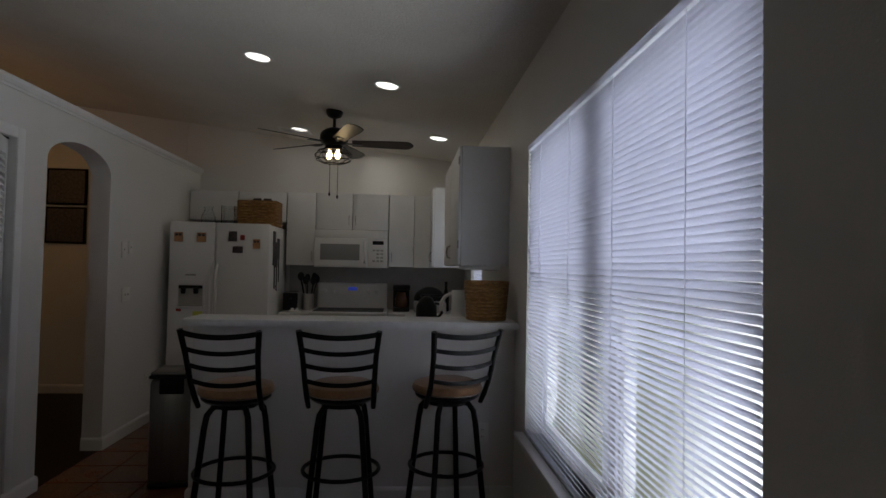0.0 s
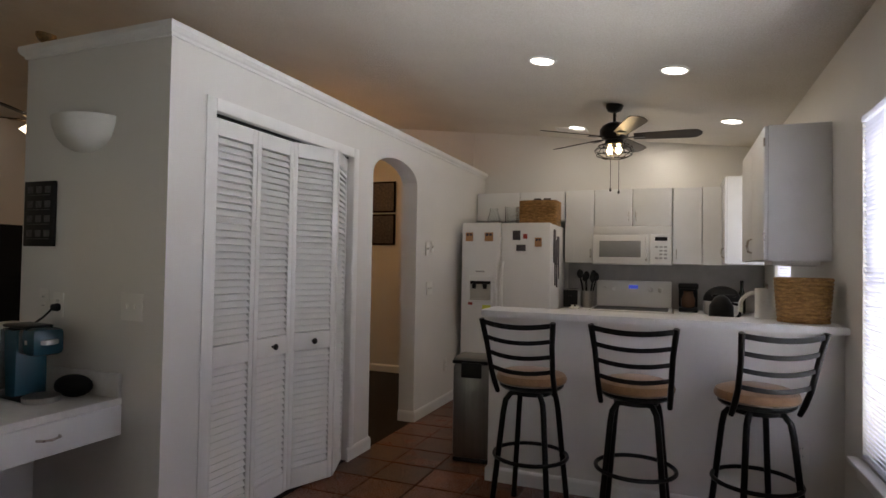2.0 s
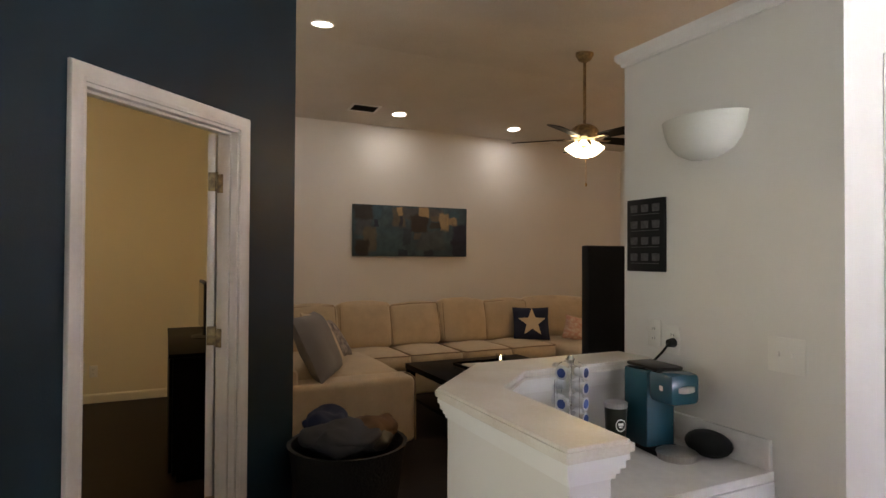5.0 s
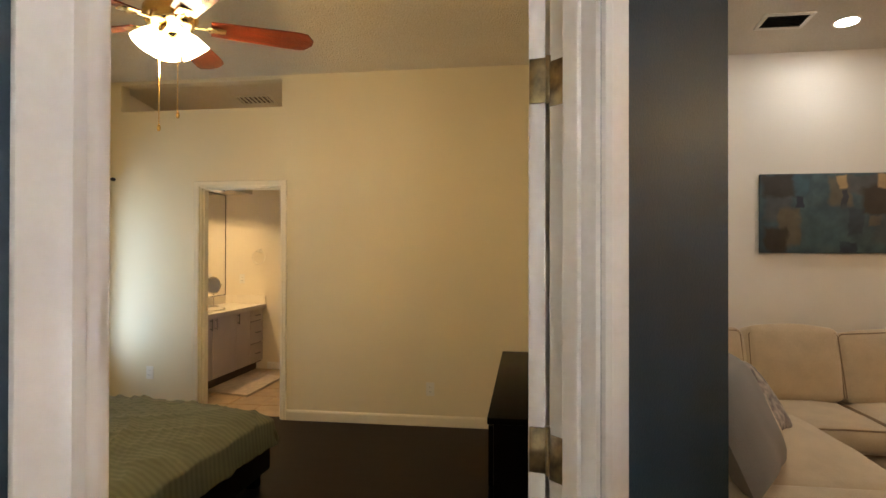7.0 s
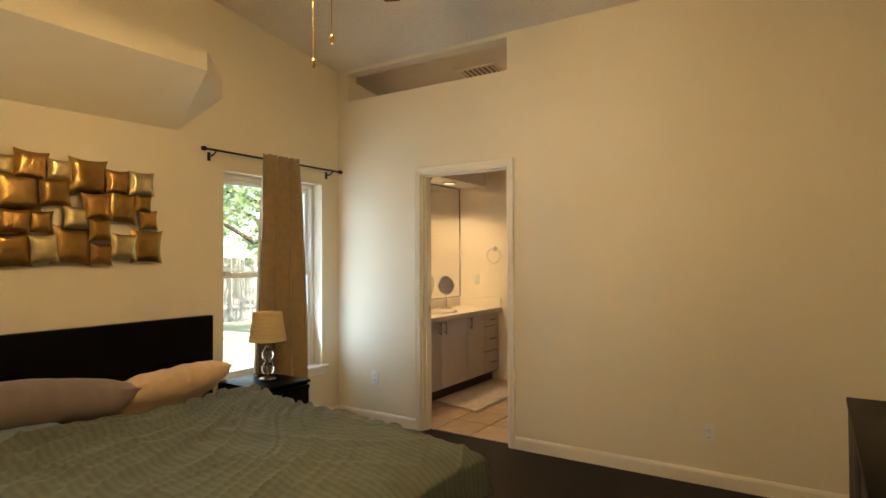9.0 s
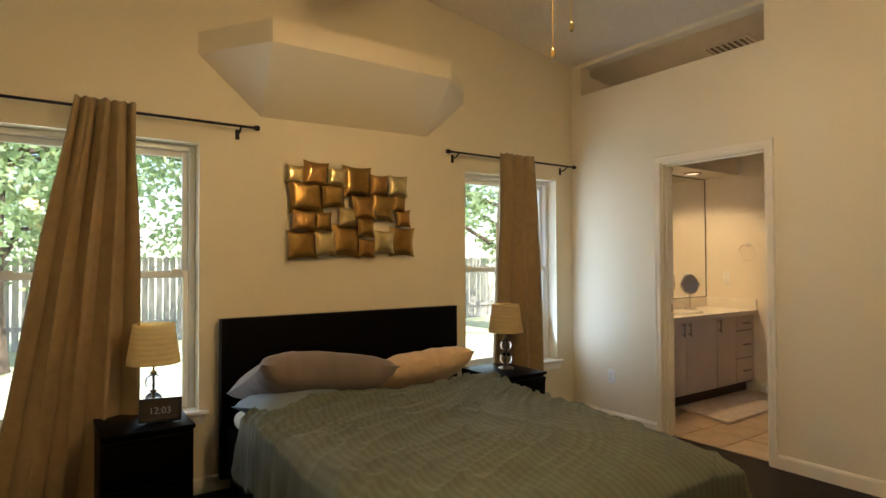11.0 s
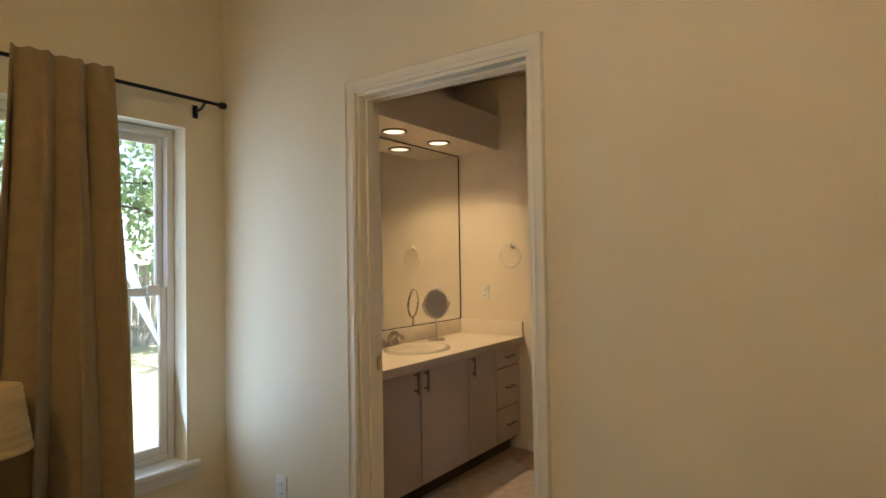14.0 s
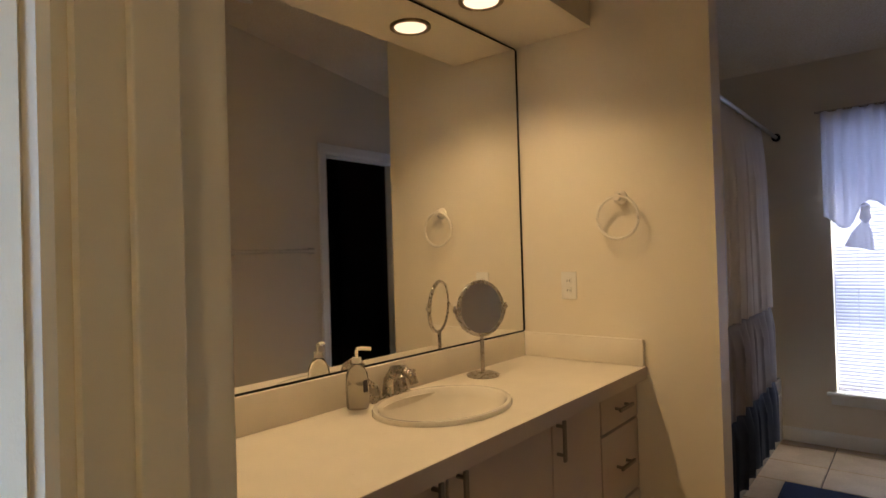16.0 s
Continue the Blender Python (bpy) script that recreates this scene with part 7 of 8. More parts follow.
pf = thing("wall_print", Matrix.Translation((-2.80, 2.019, 1.385)), "narrow black framed print with grey cup shapes", "picture")
part("frame", bx(B(), -0.105, 0.105, -0.018, 0, 0.0, 0.312, 0.003), M_DARK, pf)
for r in range(4):
    for c in range(3):
        x, z = -0.062 + 0.062 * c, 0.045 + 0.07 * r
        part("printed_cup", lathe(B(), [(0.014, 0.0), (0.020, 0.002), (0.022, 0.032), (0.001, 0.033)], 10, pose(x, -0.0182, z) @ Matrix.Diagonal((1, 0.05, 1, 1))), M_DIM, pf)
    part("printed_bar", bx(B(), -0.08, 0.08, -0.0192, -0.018, 0.034 + 0.07 * r, 0.037 + 0.07 * r), M_DIM, pf, smooth=False)
for z in (1.545, 1.945):
    hp = thing("wall_print", Matrix.Translation((-3.34, 6.489, z)), "dark framed picture on the hall wall", "picture", "hall pictures")
    part("frame", bx(B(), -0.20, 0.20, -0.025, 0, 0, 0.38, 0.004), M_BLACKW, hp)
    part("canvas", bx(B(), -0.18, 0.18, -0.028, -0.024, 0.02, 0.36), M_CARD, hp, smooth=False)
hl = thing("hall_ceiling_light", Matrix.Translation((-3.6, 5.2, roof(-3.6))), "round warm ceiling light in the hall", "ceiling light")
part("stem", rod(B(), (0, 0, 0.02), (0, 0, -0.50), 0.01), M_OLDBRASS, hl)
part("globe", lathe(B(), [(0.02, -0.50), (0.06, -0.52), (0.09, -0.56), (0.095, -0.60), (0.02, -0.601)], 24), M_OLDBRASS, hl)

# ---- living room ----
M_PAINT = bpy.data.materials.new("abstract_painting")
M_PAINT.use_nodes = True
nt = M_PAINT.node_tree
L = nt.links.new
tc = nt.nodes.new("ShaderNodeTexCoord")
nz = nt.nodes.new("ShaderNodeTexNoise")
nz.inputs["Scale"].default_value, nz.inputs["Detail"].default_value = 7.0, 8
warp = nt.nodes.new("ShaderNodeVectorMath")
warp.operation, warp.inputs[1].default_value = "MULTIPLY_ADD", (0.13, 0.13, 0.13)
sxyz = nt.nodes.new("ShaderNodeSeparateXYZ")
L(tc.outputs["Object"], nz.inputs["Vector"])
L(nz.outputs["Color"], warp.inputs[0])
L(tc.outputs["Object"], warp.inputs[2])
L(warp.outputs[0], sxyz.inputs[0])


def calc(op, a, b, c=0.0):
    n = nt.nodes.new("ShaderNodeMath")
    n.operation = op
    for k, v in enumerate((a, b, c)):
        if isinstance(v, (int, float)):
            n.inputs[k].default_value = v
        else:
            L(v, n.inputs[k])
    return n.outputs[0]


TEAL, NAVYP, UMBER, SAND, SLATE, GOLD = (0.036, 0.088, 0.120), (0.010, 0.016, 0.045), (0.030, 0.021, 0.018), (0.115, 0.095, 0.060), (0.070, 0.075, 0.080), (0.40, 0.27, 0.13)
rp = nt.nodes.new("ShaderNodeValToRGB")
rp.color_ramp.elements[0].position, rp.color_ramp.elements[1].position = 0.35, 0.65
rp.color_ramp.elements[0].color, rp.color_ramp.elements[1].color = (0.026, 0.055, 0.080, 1), (0.052, 0.098, 0.118, 1)
L(nz.outputs["Fac"], rp.inputs[0])
paint = rp.outputs[0]
# brush patches: centre along the canvas and up it, half width, half height, colour, cover
for u, v, hu, hv, c, cover in ((0.13, 0.54, 0.13, 0.10, UMBER, 0.9), (0.13, 0.36, 0.10, 0.10, SLATE, 0.8), (0.31, 0.55, 0.06, 0.10, TEAL, 0.8), (0.22, 0.20, 0.08, 0.16, SAND, 0.85), (0.12, 0.11, 0.09, 0.11, UMBER, 0.95),
                               (0.30, 0.41, 0.04, 0.05, NAVYP, 0.9), (0.60, 0.50, 0.09, 0.12, SAND, 0.8), (0.62, 0.57, 0.04, 0.05, GOLD, 0.8), (0.63, 0.45, 0.03, 0.07, NAVYP, 0.8), (0.78, 0.54, 0.12, 0.08, SLATE, 0.85),
                               (0.88, 0.42, 0.13, 0.11, UMBER, 0.95), (1.10, 0.40, 0.07, 0.05, UMBER, 0.8), (0.95, 0.57, 0.07, 0.06, GOLD, 0.9), (1.10, 0.52, 0.07, 0.06, SAND, 0.9), (1.13, 0.58, 0.10, 0.05, SLATE, 0.9),
                               (1.23, 0.45, 0.07, 0.12, GOLD, 0.75), (1.35, 0.46, 0.08, 0.05, GOLD, 0.7), (1.38, 0.55, 0.07, 0.05, TEAL, 0.9), (1.46, 0.30, 0.11, 0.13, NAVYP, 0.95), (1.45, 0.10, 0.11, 0.12, NAVYP, 0.9),
                               (0.85, 0.26, 0.05, 0.05, SAND, 0.7), (0.72, 0.26, 0.05, 0.12, NAVYP, 0.55), (0.65, 0.04, 0.06, 0.05, NAVYP, 0.85), (1.02, 0.04, 0.07, 0.05, NAVYP, 0.8), (1.05, 0.20, 0.20, 0.12, SLATE, 0.45), (0.50, 0.20, 0.16, 0.16, TEAL, 0.5)):
    du = calc("DIVIDE", calc("ABSOLUTE", calc("SUBTRACT", sxyz.outputs[1], u - 0.785 + 0.065), 0), hu)
    dv = calc("DIVIDE", calc("ABSOLUTE", calc("SUBTRACT", sxyz.outputs[2], v + 0.065), 0), hv)
    fall = nt.nodes.new("ShaderNodeMapRange")
    fall.interpolation_type = "SMOOTHSTEP"
    fall.inputs["From Min"].default_value, fall.inputs["From Max"].default_value = 1.15, 0.75
    fall.inputs["To Max"].default_value = cover
    L(calc("MAXIMUM", du, dv), fall.inputs["Value"])
    mx = nt.nodes.new("ShaderNodeMix")
    mx.data_type, mx.inputs[7].default_value = "RGBA", (*c, 1)
    L(fall.outputs[0], mx.inputs[0])
    L(paint, mx.inputs[6])
    paint = mx.outputs[2]
rough_n = nt.nodes.new("ShaderNodeTexNoise")
rough_n.inputs["Scale"].default_value, rough_n.inputs["Detail"].default_value = 11, 8
mx = nt.nodes.new("ShaderNodeMix")
mx.data_type, mx.blend_type, mx.inputs[0].default_value = "RGBA", "OVERLAY", 0.45
L(tc.outputs["Object"], rough_n.inputs["Vector"])
L(paint, mx.inputs[6])
L(rough_n.outputs["Fac"], mx.inputs[7])
L(mx.outputs[2], nt.nodes["Principled BSDF"].inputs["Base Color"])
nt.nodes["Principled BSDF"].inputs["Roughness"].default_value = 0.6
pa = thing("wall_painting", Matrix.Translation((-7.81, 3.00, 1.455)), "wide abstract canvas painting in teal, navy and gold", "painting")
part("canvas", bx(B(), 0.001, 0.035, -0.785, 0.785, 0.0, 0.64, 0.003), M_PAINT, pa)

M_SOFA = mat("oatmeal_sofa_cloth", (0.50, 0.41, 0.29), 0.9, vary=0.05, scale=8, grain=0.25, grain_scale=260, bump=0.25, bump_scale=260, sheen=0.3)
M_PIPE = mat("tan_piping", (0.24, 0.175, 0.115), 0.9)
sf = thing("sectional_sofa", Matrix.Translation((-7.36, 0.84, 0)), "large oatmeal U-shaped sectional sofa with loose cushions", "sofa")
part("back_base", bx(B(), 0.0, 1.02, 0.0, 5.0, 0.06, 0.30, 0.02), M_SOFA, sf)
part("back_frame", bx(B(), 0.0, 0.20, 0.0, 5.0, 0.30, 0.72, 0.05), M_SOFA, sf)
part("side_base", bx(B(), 1.02, 2.37, 0.02, 1.00, 0.06, 0.42, 0.03), M_SOFA, sf)
part("side_back", bx(B(), 0.22, 2.37, 0.0, 0.16, 0.30, 0.66, 0.05), M_SOFA, sf)
part("arm", bx(B(), 2.15, 2.41, 0.02, 1.02, 0.06, 0.552, 0.045, seg=4), M_SOFA, sf)
for yy in (0.024, 1.016):
    part("piping", tube(B(), [(2.17, yy, 0.537), (2.28, yy, 0.549), (2.39, yy, 0.537), (2.403, yy, 0.50), (2.407, yy, 0.08)], 0.006, 6), M_PIPE, sf)
part("return_base", bx(B(), 1.02, 2.4, 4.0, 5.0, 0.06, 0.30, 0.03), M_SOFA, sf)


def box_cushion(parent, name, x0, x1, y0, y1, z0, z1, m=None, r=0.05, puff=0.03, material=None):
    """A boxed upholstery cushion with a puffed top and piping."""
    bm = bx(B(), x0, x1, y0, y1, z0, z1, r, seg=4)
    bmesh.ops.subdivide_edges(bm, edges=[e for e in bm.edges if e.calc_length() > 0.25], cuts=5, use_grid_fill=True)
    cx, cy, cz = (x0 + x1) / 2, (y0 + y1) / 2, (z0 + z1) / 2
    hx, hy, hz = (x1 - x0) / 2, (y1 - y0) / 2, (z1 - z0) / 2
    for v in bm.verts:
        u = Vector(((v.co.x - cx) / hx, (v.co.y - cy) / hy, (v.co.z - cz) / hz))
        for ax, h in ((0, hx), (1, hy), (2, hz)):
            o = [u[k] for k in range(3) if k != ax]
            if abs(u[ax]) > 0.9:
                v.co[ax] += math.copysign(puff * max(0, 1 - o[0] ** 2) * max(0, 1 - o[1] ** 2), u[ax])
        v.co += Vector((0.006 * noise.noise(v.co * 5), 0.006 * noise.noise(v.co * 5 + Vector((9, 0, 0))), 0.006 * noise.noise(v.co * 5 + Vector((0, 9, 0)))))
    if m:
        bm.transform(m)
    ob = part(name, bm, material or M_SOFA, parent)
    return ob


for i in range(5):
    y0 = 0.37 + i * 0.597
    sc = box_cushion(sf, "seat_cushion", 0.22, 1.03 + 0.02 * (i % 2), y0 + 0.005, y0 + 0.592, 0.305, 0.46)
    xe = 1.022 + 0.02 * (i % 2)
    for zz in (0.452, 0.315):
        part("piping", tube(B(), [(0.40, y0 + 0.008, zz), (xe - 0.02, y0 + 0.010, zz), (xe, y0 + 0.03, zz), (xe + 0.006, y0 + 0.30, zz + 0.006), (xe, y0 + 0.568, zz), (xe - 0.02, y0 + 0.588, zz), (0.40, y0 + 0.590, zz)], 0.0055, 6), M_PIPE, sc)
    tilt = pose(0.32, y0 + 0.30, 0.45, (1.5, -1, 2, -2.5, 1)[i], -13, (-3, 2, -2, 4, -5)[i])
    c = box_cushion(sf, "back_cushion", -0.04, 0.18, -0.292, 0.292, 0.0, 0.46 + (0.0, 0.015, -0.01, 0.02, 0.0)[i], tilt, 0.04, 0.05)
    bm = tube(B(), [tuple(tilt @ Vector((0.172, yy, zz))) for yy, zz in ((-0.284, 0.02), (-0.284, 0.42), (-0.265, 0.442), (0.0, 0.450), (0.265, 0.442), (0.284, 0.42), (0.284, 0.02))], 0.0042, 6)
    part("piping", bm, M_PIPE, c)
tilt = pose(0.34, 3.78, 0.46, 0, -12, -22)
box_cushion(sf, "back_cushion", -0.02, 0.17, -0.42, 0.42, 0.0, 0.46, tilt, 0.06, 0.05)
tilt = pose(0.55, 4.52, 0.46, 0, -10, -60)
box_cushion(sf, "back_cushion", -0.02, 0.17, -0.36, 0.36, 0.0, 0.46, tilt, 0.06, 0.05)
box_cushion(sf, "seat_cushion", 0.22, 2.3, 3.37, 4.4, 0.30, 0.46)
box_cushion(sf, "chaise_cushion", 1.06, 2.14, 0.18, 1.00, 0.42, 0.545, None, 0.04, 0.07)
tilt = pose(0.28, 0.30, 0.46, 0, -12, 12)
box_cushion(sf, "back_cushion", -0.02, 0.17, -0.30, 0.34, 0.0, 0.46, tilt, 0.06, 0.05)
M_GREYC = mat("slate_grey_cotton", (0.22, 0.22, 0.23), 0.9, vary=0.06, bump=0.2, bump_scale=200)
solid("throw_pillow", pillow(B(), 0.54, 0.52, 0.20, pose(-5.27, 1.19, 0.775, 64, 0, 150), 14, 0.05, 2), M_GREYC, "grey throw pillow leaning on the sofa arm", "pillow")
solid("throw_pillow", pillow(B(), 0.50, 0.50, 0.17, pose(-5.47, 1.28, 0.77, 62, 8, 152), 14, 0.05, 6), M_SOFA, "oatmeal throw pillow leaning on the sofa", "pillow")
solid("throw_pillow", pillow(B(), 0.44, 0.40, 0.15, pose(-5.78, 1.42, 0.72, 55, 0, 140), 14, 0.05, 7), mat("grey_print_cotton", (0.42, 0.38, 0.36), 0.9, scale=30, dark=(0.12, 0.11, 0.13)), "grey patterned throw pillow on the sofa", "pillow")
M_NAVY = mat("navy_cotton", (0.012, 0.020, 0.055), 0.9, vary=0.1)
spm = pose(-6.72, 4.10, 0.66, 74, 0, 66)
spl = thing("star_pillow", spm, "navy throw pillow with a cream star on the sofa", "pillow")
part("cushion", pillow(B(), 0.44, 0.40, 0.15, Matrix(), 14, 0.06, 3), M_NAVY, spl)
star = B()
prism(star, [(0.17 * (1 if k % 2 == 0 else 0.42) * math.cos(math.pi / 2 + k * math.pi / 5), 0.17 * (1 if k % 2 == 0 else 0.42) * math.sin(math.pi / 2 + k * math.pi / 5)) for k in range(10)], 0.068, 0.084)
part("star", star, mat("cream_felt", (0.66, 0.58, 0.42), 0.95), spl, "cream felt star")
solid("throw_pillow", pillow(B(), 0.40, 0.30, 0.13, pose(-6.42, 4.60, 0.60, 60, 10, 50), 12, 0.06, 8), mat("red_striped_cotton", (0.45, 0.20, 0.16), 0.9, scale=2, dark=(0.60, 0.52, 0.42), stretch=(1, 14, 14)), "red striped throw pillow on the sofa", "pillow")

ct = thing("coffee_table", Matrix.Translation((-5.55, 2.82, 0)), "black-brown square coffee table with a lower shelf", "coffee table")
part("tabletop", bx(B(), -0.46, 0.46, -0.62, 0.62, 0.40, 0.45, 0.004), M_BLACKW, ct)
part("shelf", bx(B(), -0.42, 0.42, -0.58, 0.58, 0.12, 0.15, 0.003), M_BLACKW, ct)
for sx in (-0.42, 0.42):
    for sy in (-0.58, 0.58):
        part("leg", bx(B(), sx - 0.035, sx + 0.035, sy - 0.035, sy + 0.035, 0, 0.40, 0.003), M_BLACKW, ct)
ty = thing("serving_tray", pose(-5.52, 2.79, 0.451, 0, 0, 2), "dark wooden tray with coasters on the coffee table", "tray")
part("board", bx(B(), -0.15, 0.15, -0.26, 0.26, 0, 0.012, 0.003), mat("walnut_tray", (0.10, 0.06, 0.035), 0.5, vary=0.2), ty)
for a, b, c, d in ((-0.15, 0.15, -0.26, -0.245), (-0.15, 0.15, 0.245, 0.26), (-0.15, -0.135, -0.245, 0.245), (0.135, 0.15, -0.245, 0.245)):
    part("rim", bx(B(), a, b, c, d, 0.012, 0.04, 0.003), M_BLACKW, ty)
solid("notebook", bx(B(), -5.60, -5.46, 2.58, 2.78, 0.464, 0.482, 0.003), M_GREYP, "grey notebook on the tray", "book")
solid("remote_control", bx(B(), -5.58, -5.52, 2.80, 2.97, 0.464, 0.484, 0.006), M_DARK, "black remote control on the tray", "remote control")
cd = thing("candle_glass", Matrix.Translation((-5.60, 2.995, 0.464)), "lit tealight in a small glass on the tray", "candle")
part("glass", lathe(B(), [(0.03, 0), (0.04, 0.01), (0.042, 0.08), (0.038, 0.08), (0.036, 0.012), (0.002, 0.01)], 20), M_VASE, cd)
part("tealight", rod(B(), (0, 0, 0.011), (0, 0, 0.028), 0.02), M_OUTLET, cd)
part("flame", lathe(B(), [(0.001, 0.03), (0.006, 0.038), (0.004, 0.05), (0.0005, 0.062)], 10), M_GLOWW, cd)
for k, (x, y) in enumerate(((-5.45, 2.55), (-5.4, 2.85), (-5.55, 3.1))):
    bm = B()
    bmesh.ops.create_icosphere(bm, subdivisions=3, radius=1, matrix=Matrix.LocRotScale((x, y, 0.215), None, (0.13, 0.11, 0.066)))
    for v in bm.verts:
        v.co += v.normal * 0.02 * noise.noise(v.co * 14)
    solid("folded_cloth", bm, (M_GREYC, M_SHEET, M_NAVY)[k], "folded cloth bundle on the table's lower shelf", "cloth")

lb = thing("laundry_basket", Matrix.Translation((-4.02, 1.06, 0)) @ Matrix.Diagonal((1.08, 1.08, 1, 1)), "dark round basket heaped with folded clothes", "laundry basket")
part("basket", lathe(B(), [(0.22, 0), (0.24, 0.01), (0.29, 0.42), (0.30, 0.44), (0.28, 0.44), (0.23, 0.02), (0.01, 0.015)], 32), mat("black_woven_basket", (0.018, 0.015, 0.013), 0.7, bump=0.7, bump_scale=70), lb)
for k, (dx, dy, dz, r, mm_) in enumerate(((-0.05, 0.02, 0.46, 0.22, M_DARK), (0.10, -0.06, 0.49, 0.15, mat("charcoal_cloth", (0.06, 0.058, 0.062), 0.95)), (0.06, 0.10, 0.50, 0.12, mat("brown_cloth", (0.14, 0.08, 0.04), 0.95)), (-0.12, -0.08, 0.51, 0.12, M_NAVY))):
    bm = B()
    bmesh.ops.create_icosphere(bm, subdivisions=4, radius=1, matrix=Matrix.LocRotScale((dx, dy, dz), Euler((0, 0, k)), (r * 1.25, r, 0.07)))
    for v in bm.verts:
        v.co += v.normal * (0.05 * noise.noise(v.co * 7 + Vector((k, 0, 0))) + 0.02 * noise.noise(v.co * 22))
    part("garment", bm, mm_, lb)
tvl = thing("television", pose(-3.42, 2.75, 0.50, 0, 0, 90), "large black television seen from behind on a low stand", "television")
part("panel", bx(B(), -0.56, 0.56, -0.03, 0.03, 0.25, 1.01, 0.008), M_DARK, tvl)
part("foot", bx(B(), -0.25, 0.25, -0.12, 0.12, 0.0, 0.015, 0.004), M_DARK, tvl)
part("neck", bx(B(), -0.05, 0.05, -0.02, 0.02, 0.015, 0.26, 0.004), M_DARK, tvl)
mcs = thing("media_console", Matrix.Translation((-3.42, 2.75, 0)), "low black media console under the television", "console")
part("body", bx(B(), -0.20, 0.20, -0.70, 0.70, 0.05, 0.498, 0.004), M_BLACKW, mcs)
part("plinth", bx(B(), -0.17, 0.17, -0.67, 0.67, 0.0, 0.05), M_BLACKW, mcs, smooth=False)
# ---- outdoors ----
M_LAWN = mat("sunlit_lawn", (0.31, 0.35, 0.20), 0.95, scale=0.6, dark=(0.42, 0.39, 0.28), grain=0.5, grain_scale=30, bump=0.8, bump_scale=40)
bm = B()
R = 900
prism(bm, [(-R, -R), (R, -R), (R, R), (-R, R)], -0.60, -0.30)
setting("ground", bm, M_LAWN, "dry sunlit lawn around the house", "ground")
M_FENCE = mat("weathered_grey_wood", (0.30, 0.27, 0.24), 0.85, vary=0.15, scale=5, grain=0.4, grain_scale=40, stretch=(6, 6, 0.5), random_tint=0.2)
fen = thing("garden_fence", Matrix.Translation((-12, -13.0, -0.3)), "weathered grey wooden picket fence behind the lawn", "fence")
bm = B()
prism(bm, [(-0.055, -0.01), (0.055, -0.01), (0.055, 0.01), (-0.055, 0.01)], 0, 1.72)
for v in bm.verts:
    if v.co.z > 1 and abs(v.co.x) > 0.05:
        v.co.z -= 0.03
picket = mesh_of("picket", bm, M_FENCE)
rnd = random.Random(11)
for i in range(240):
    piece("picket", picket, fen, pose(-15 + i * 0.132 + rnd.uniform(-0.008, 0.008), 0, rnd.uniform(-0.03, 0.03), 0, rnd.uniform(-0.6, 0.6), 0))
for z in (0.35, 1.35):
    part("rail", bx(B(), -15.1, 17.0, 0.012, 0.05, z, z + 0.09), M_FENCE, fen, smooth=False)
M_BARK = mat("rough_bark", (0.10, 0.07, 0.05), 0.95, vary=0.2, scale=6, bump=0.9, bump_scale=20, stretch=(3, 3, 0.7))
M_LEAF = mat("green_leaves", (0.19, 0.26, 0.14), 0.6, vary=0.25, scale=1.5, random_tint=0.45)
let_light_through(M_LEAF, 0.5, (0.42, 0.53, 0.26))


def tree(x, y, h, spread, low, leaves, seed):
    rnd = random.Random(seed)
    top = thing("tree", Matrix.Translation((x, y, -0.32)), "leafy green tree with a low spreading crown", "tree", "garden trees")
    bm = B()
    tube(bm, [(0, 0, 0), (0.05, 0.03, h * 0.2), (-0.04, 0.06, h * 0.45), (0.03, 0.0, h * 0.8)], [0.20, 0.15, 0.11, 0.04], 10)
    tips = []
    for k in range(11):
        a = k * 2.4 + rnd.uniform(-0.4, 0.4)
        z0 = h * rnd.uniform(0.22, 0.65)
        r = spread * rnd.uniform(0.55, 1.0)
        z1 = z0 + rnd.uniform(-0.05, 0.30) * h
        p = [(0, 0, z0), (0.45 * r * math.cos(a), 0.45 * r * math.sin(a), z0 + 0.5 * (z1 - z0) + 0.2), (r * math.cos(a), r * math.sin(a), z1)]
        tube(bm, p, [0.07, 0.045, 0.015], 7)
        tips += [Vector(p[1]), Vector(p[2]), (Vector(p[1]) + Vector(p[2])) / 2]
    part("trunk", bm, M_BARK, top)
    clumps = []
    for t in tips + [Vector((0, 0, h * 0.85))] * 3:
        for k in range(3):
            c = t + Vector((rnd.gauss(0, 0.6), rnd.gauss(0, 0.6), rnd.gauss(0, 0.5)))
            c.z = max(c.z, low + rnd.uniform(0, 0.4))
            clumps.append((c, rnd.uniform(0.35, 0.8)))
    n = leaves
    ci = np.array([rnd.randrange(len(clumps)) for _ in range(n)])
    cen = np.array([tuple(c[0]) for c in clumps])[ci]
    rad = np.array([c[1] for c in clumps])[ci]
    g = np.random.default_rng(seed)
    pos = cen + g.normal(0, 0.55, (n, 3)) * rad[:, None]
    a, b = g.normal(0, 1, (n, 3)), g.normal(0, 1, (n, 3))
    a /= np.linalg.norm(a, axis=1)[:, None]
    b -= a * (a * b).sum(1)[:, None]
    b /= np.linalg.norm(b, axis=1)[:, None]
    s = g.uniform(0.05, 0.10, (n, 1))
    quad = np.stack([pos - a * s, pos - b * s * 0.5, pos + a * s, pos + b * s * 0.5], 1).reshape(-1, 3)
    me = bpy.data.meshes.new("crown")
    me.from_pydata(quad.tolist(), [], [(4 * i, 4 * i + 1, 4 * i + 2, 4 * i + 3) for i in range(n)])
    me.materials.append(M_LEAF)
    ob = new("crown", me)
    ob.parent = top
    tagged(ob, kind="stuff")


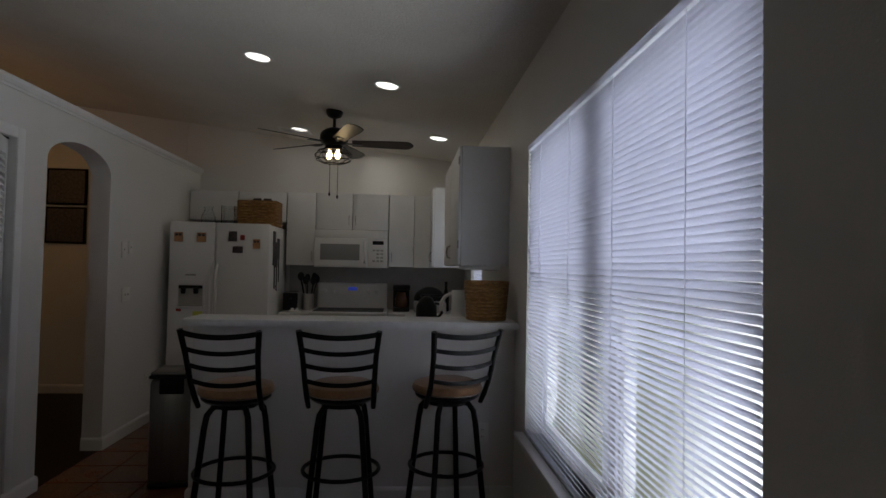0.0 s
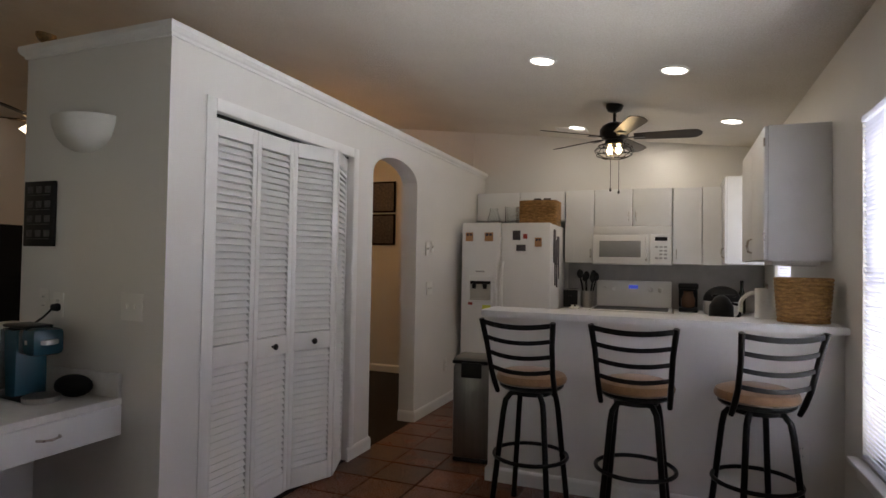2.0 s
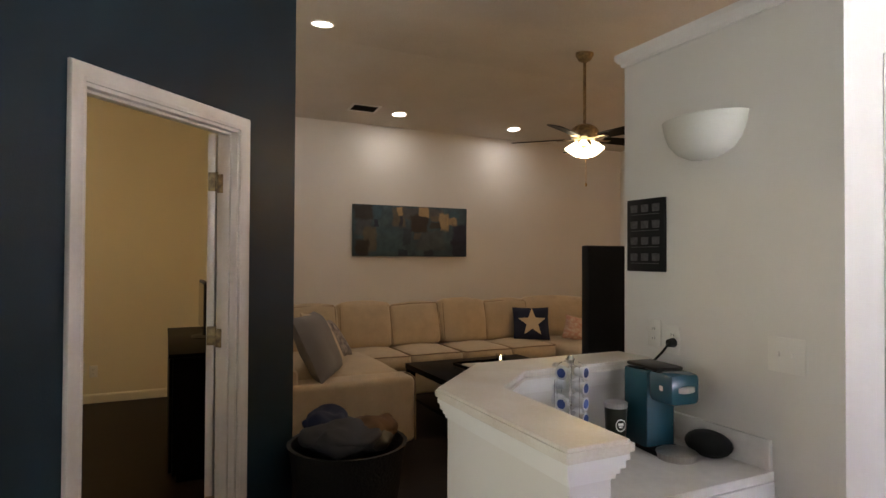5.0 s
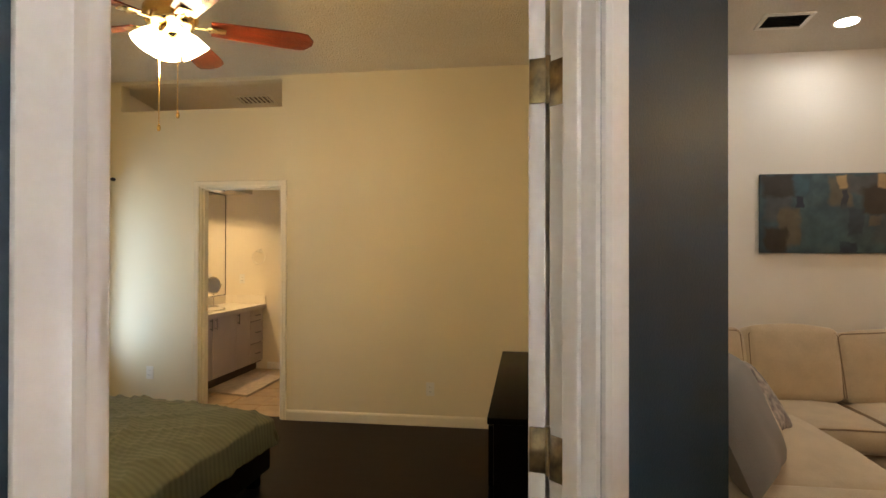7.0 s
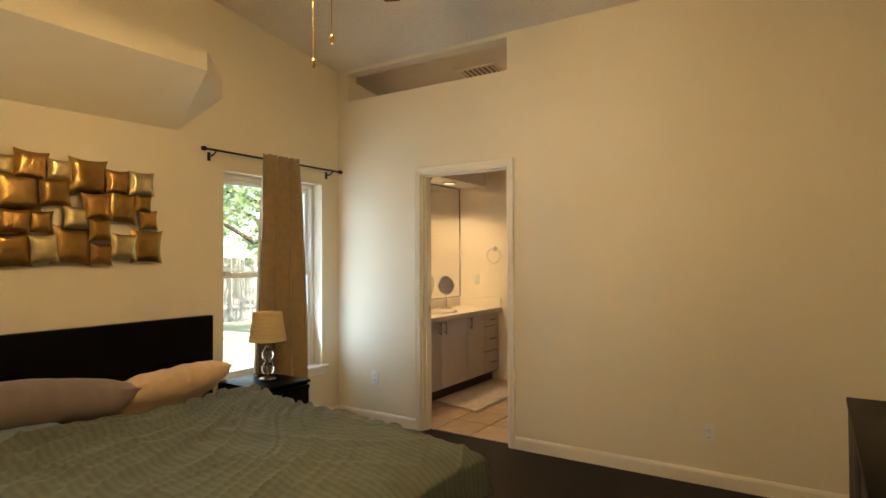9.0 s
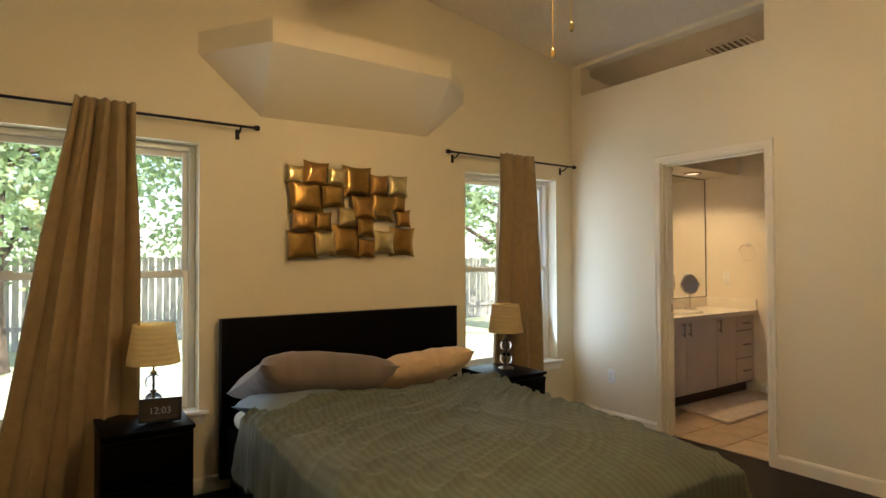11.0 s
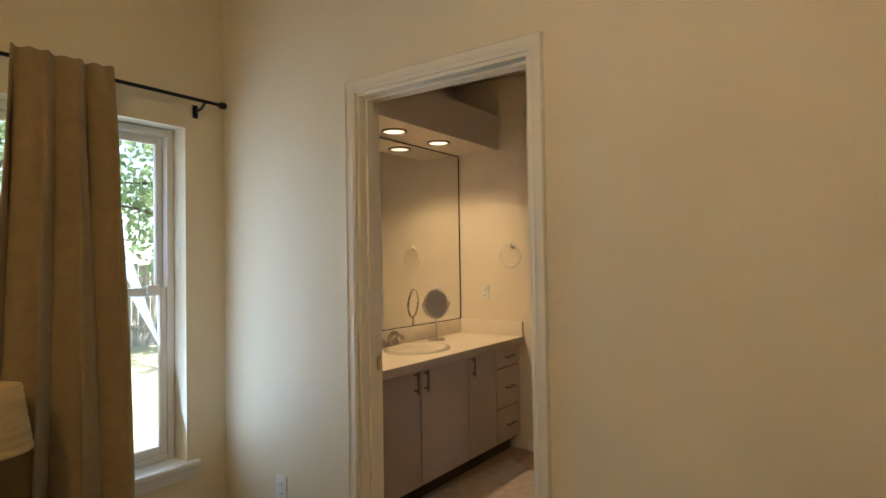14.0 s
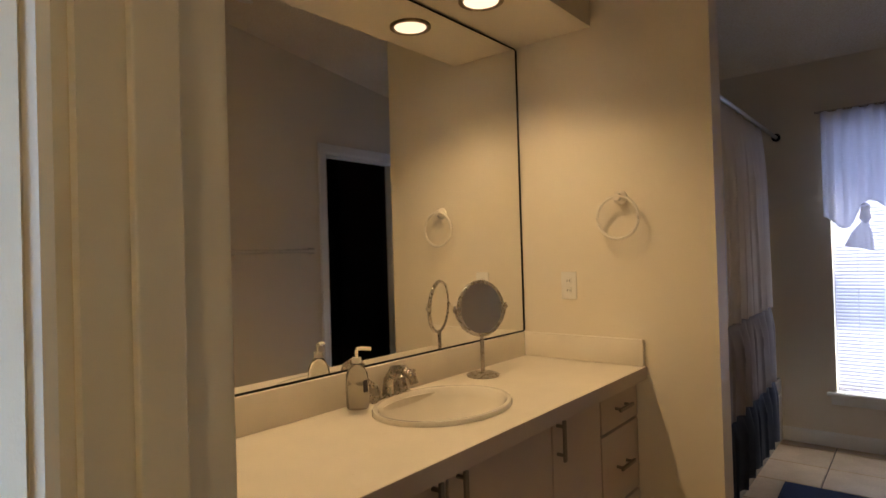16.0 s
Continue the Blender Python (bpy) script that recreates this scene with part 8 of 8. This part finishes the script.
for x, y, h, sp, low, nl, sd in ((-3.2, -10.6, 7.0, 3.0, 2.0, 13000, 1), (-7.8, -11.4, 7.5, 3.2, 2.0, 13000, 2), (-13.0, -10.4, 7.0, 3.0, 1.9, 12000, 3), (1.5, -12.0, 7.0, 3.0, 1.8, 8000, 4),
                                 (-9.8, -16.5, 9.0, 3.6, 2.0, 9000, 5), (-17.5, -13.5, 9.0, 3.8, 1.8, 9000, 6), (-4.8, -17.0, 9.5, 3.8, 1.6, 9000, 7), (7.0, 3.2, 7.5, 3.0, 1.6, 8000, 8)):
    tree(x, y, h, sp, low, nl, sd)
# ---- floor tiles ----
def tile_mesh(w, t, material, seed):
    bm = B()
    rnd = random.Random(seed)
    g = 0.004
    prof = [(w / 2 - g, -0.010), (w / 2 - g, t - 0.002), (w / 2 - g - 0.004, t)]
    rings = [[bm.verts.new((sx * r, sy * r, z + (rnd.uniform(-0.0006, 0.0006) if z > 0 else 0))) for sx, sy in ((-1, -1), (1, -1), (1, 1), (-1, 1))] for r, z in prof]
    for a, b in zip(rings, rings[1:]):
        for k in range(4):
            bm.faces.new((a[k], a[(k + 1) % 4], b[(k + 1) % 4], b[k]))
    bm.faces.new(rings[-1])
    return mesh_of("tile", bm, material)


fk = thing("floor_kitchen", Matrix(), "glossy terracotta tile floor with dark joints", "floor", kind="structure")
meshes = [tile_mesh(0.305, 0.0, M_TERRA, k) for k in range(3)]
W = 0.305
rnd = random.Random(2)
for i in range(10):
    for j in range(24):
        x, y = -2.02 + W * (i + 0.5), -0.60 + W * (j + 0.5)
        if x < 0.83 and y < 6.49:
            piece("tile", meshes[(i * 7 + j * 3) % 3], fk, pose(x, y, rnd.uniform(-0.001, 0.001), 0, 0, 90 * rnd.randrange(4)))
fb = thing("floor_bath", Matrix(), "beige ceramic tile bathroom floor", "floor", kind="structure")
meshes = [tile_mesh(0.33, 0.0, M_BTILE, k) for k in range(2)]
for i in range(13):
    for j in range(6):
        x, y = -7.64 - 0.33 * (i + 0.5), -1.50 - 0.33 * (j + 0.5)
        piece("tile", meshes[(i + j) % 2], fb, pose(x, y, 0.001, 0, 0, 90 * rnd.randrange(4)))
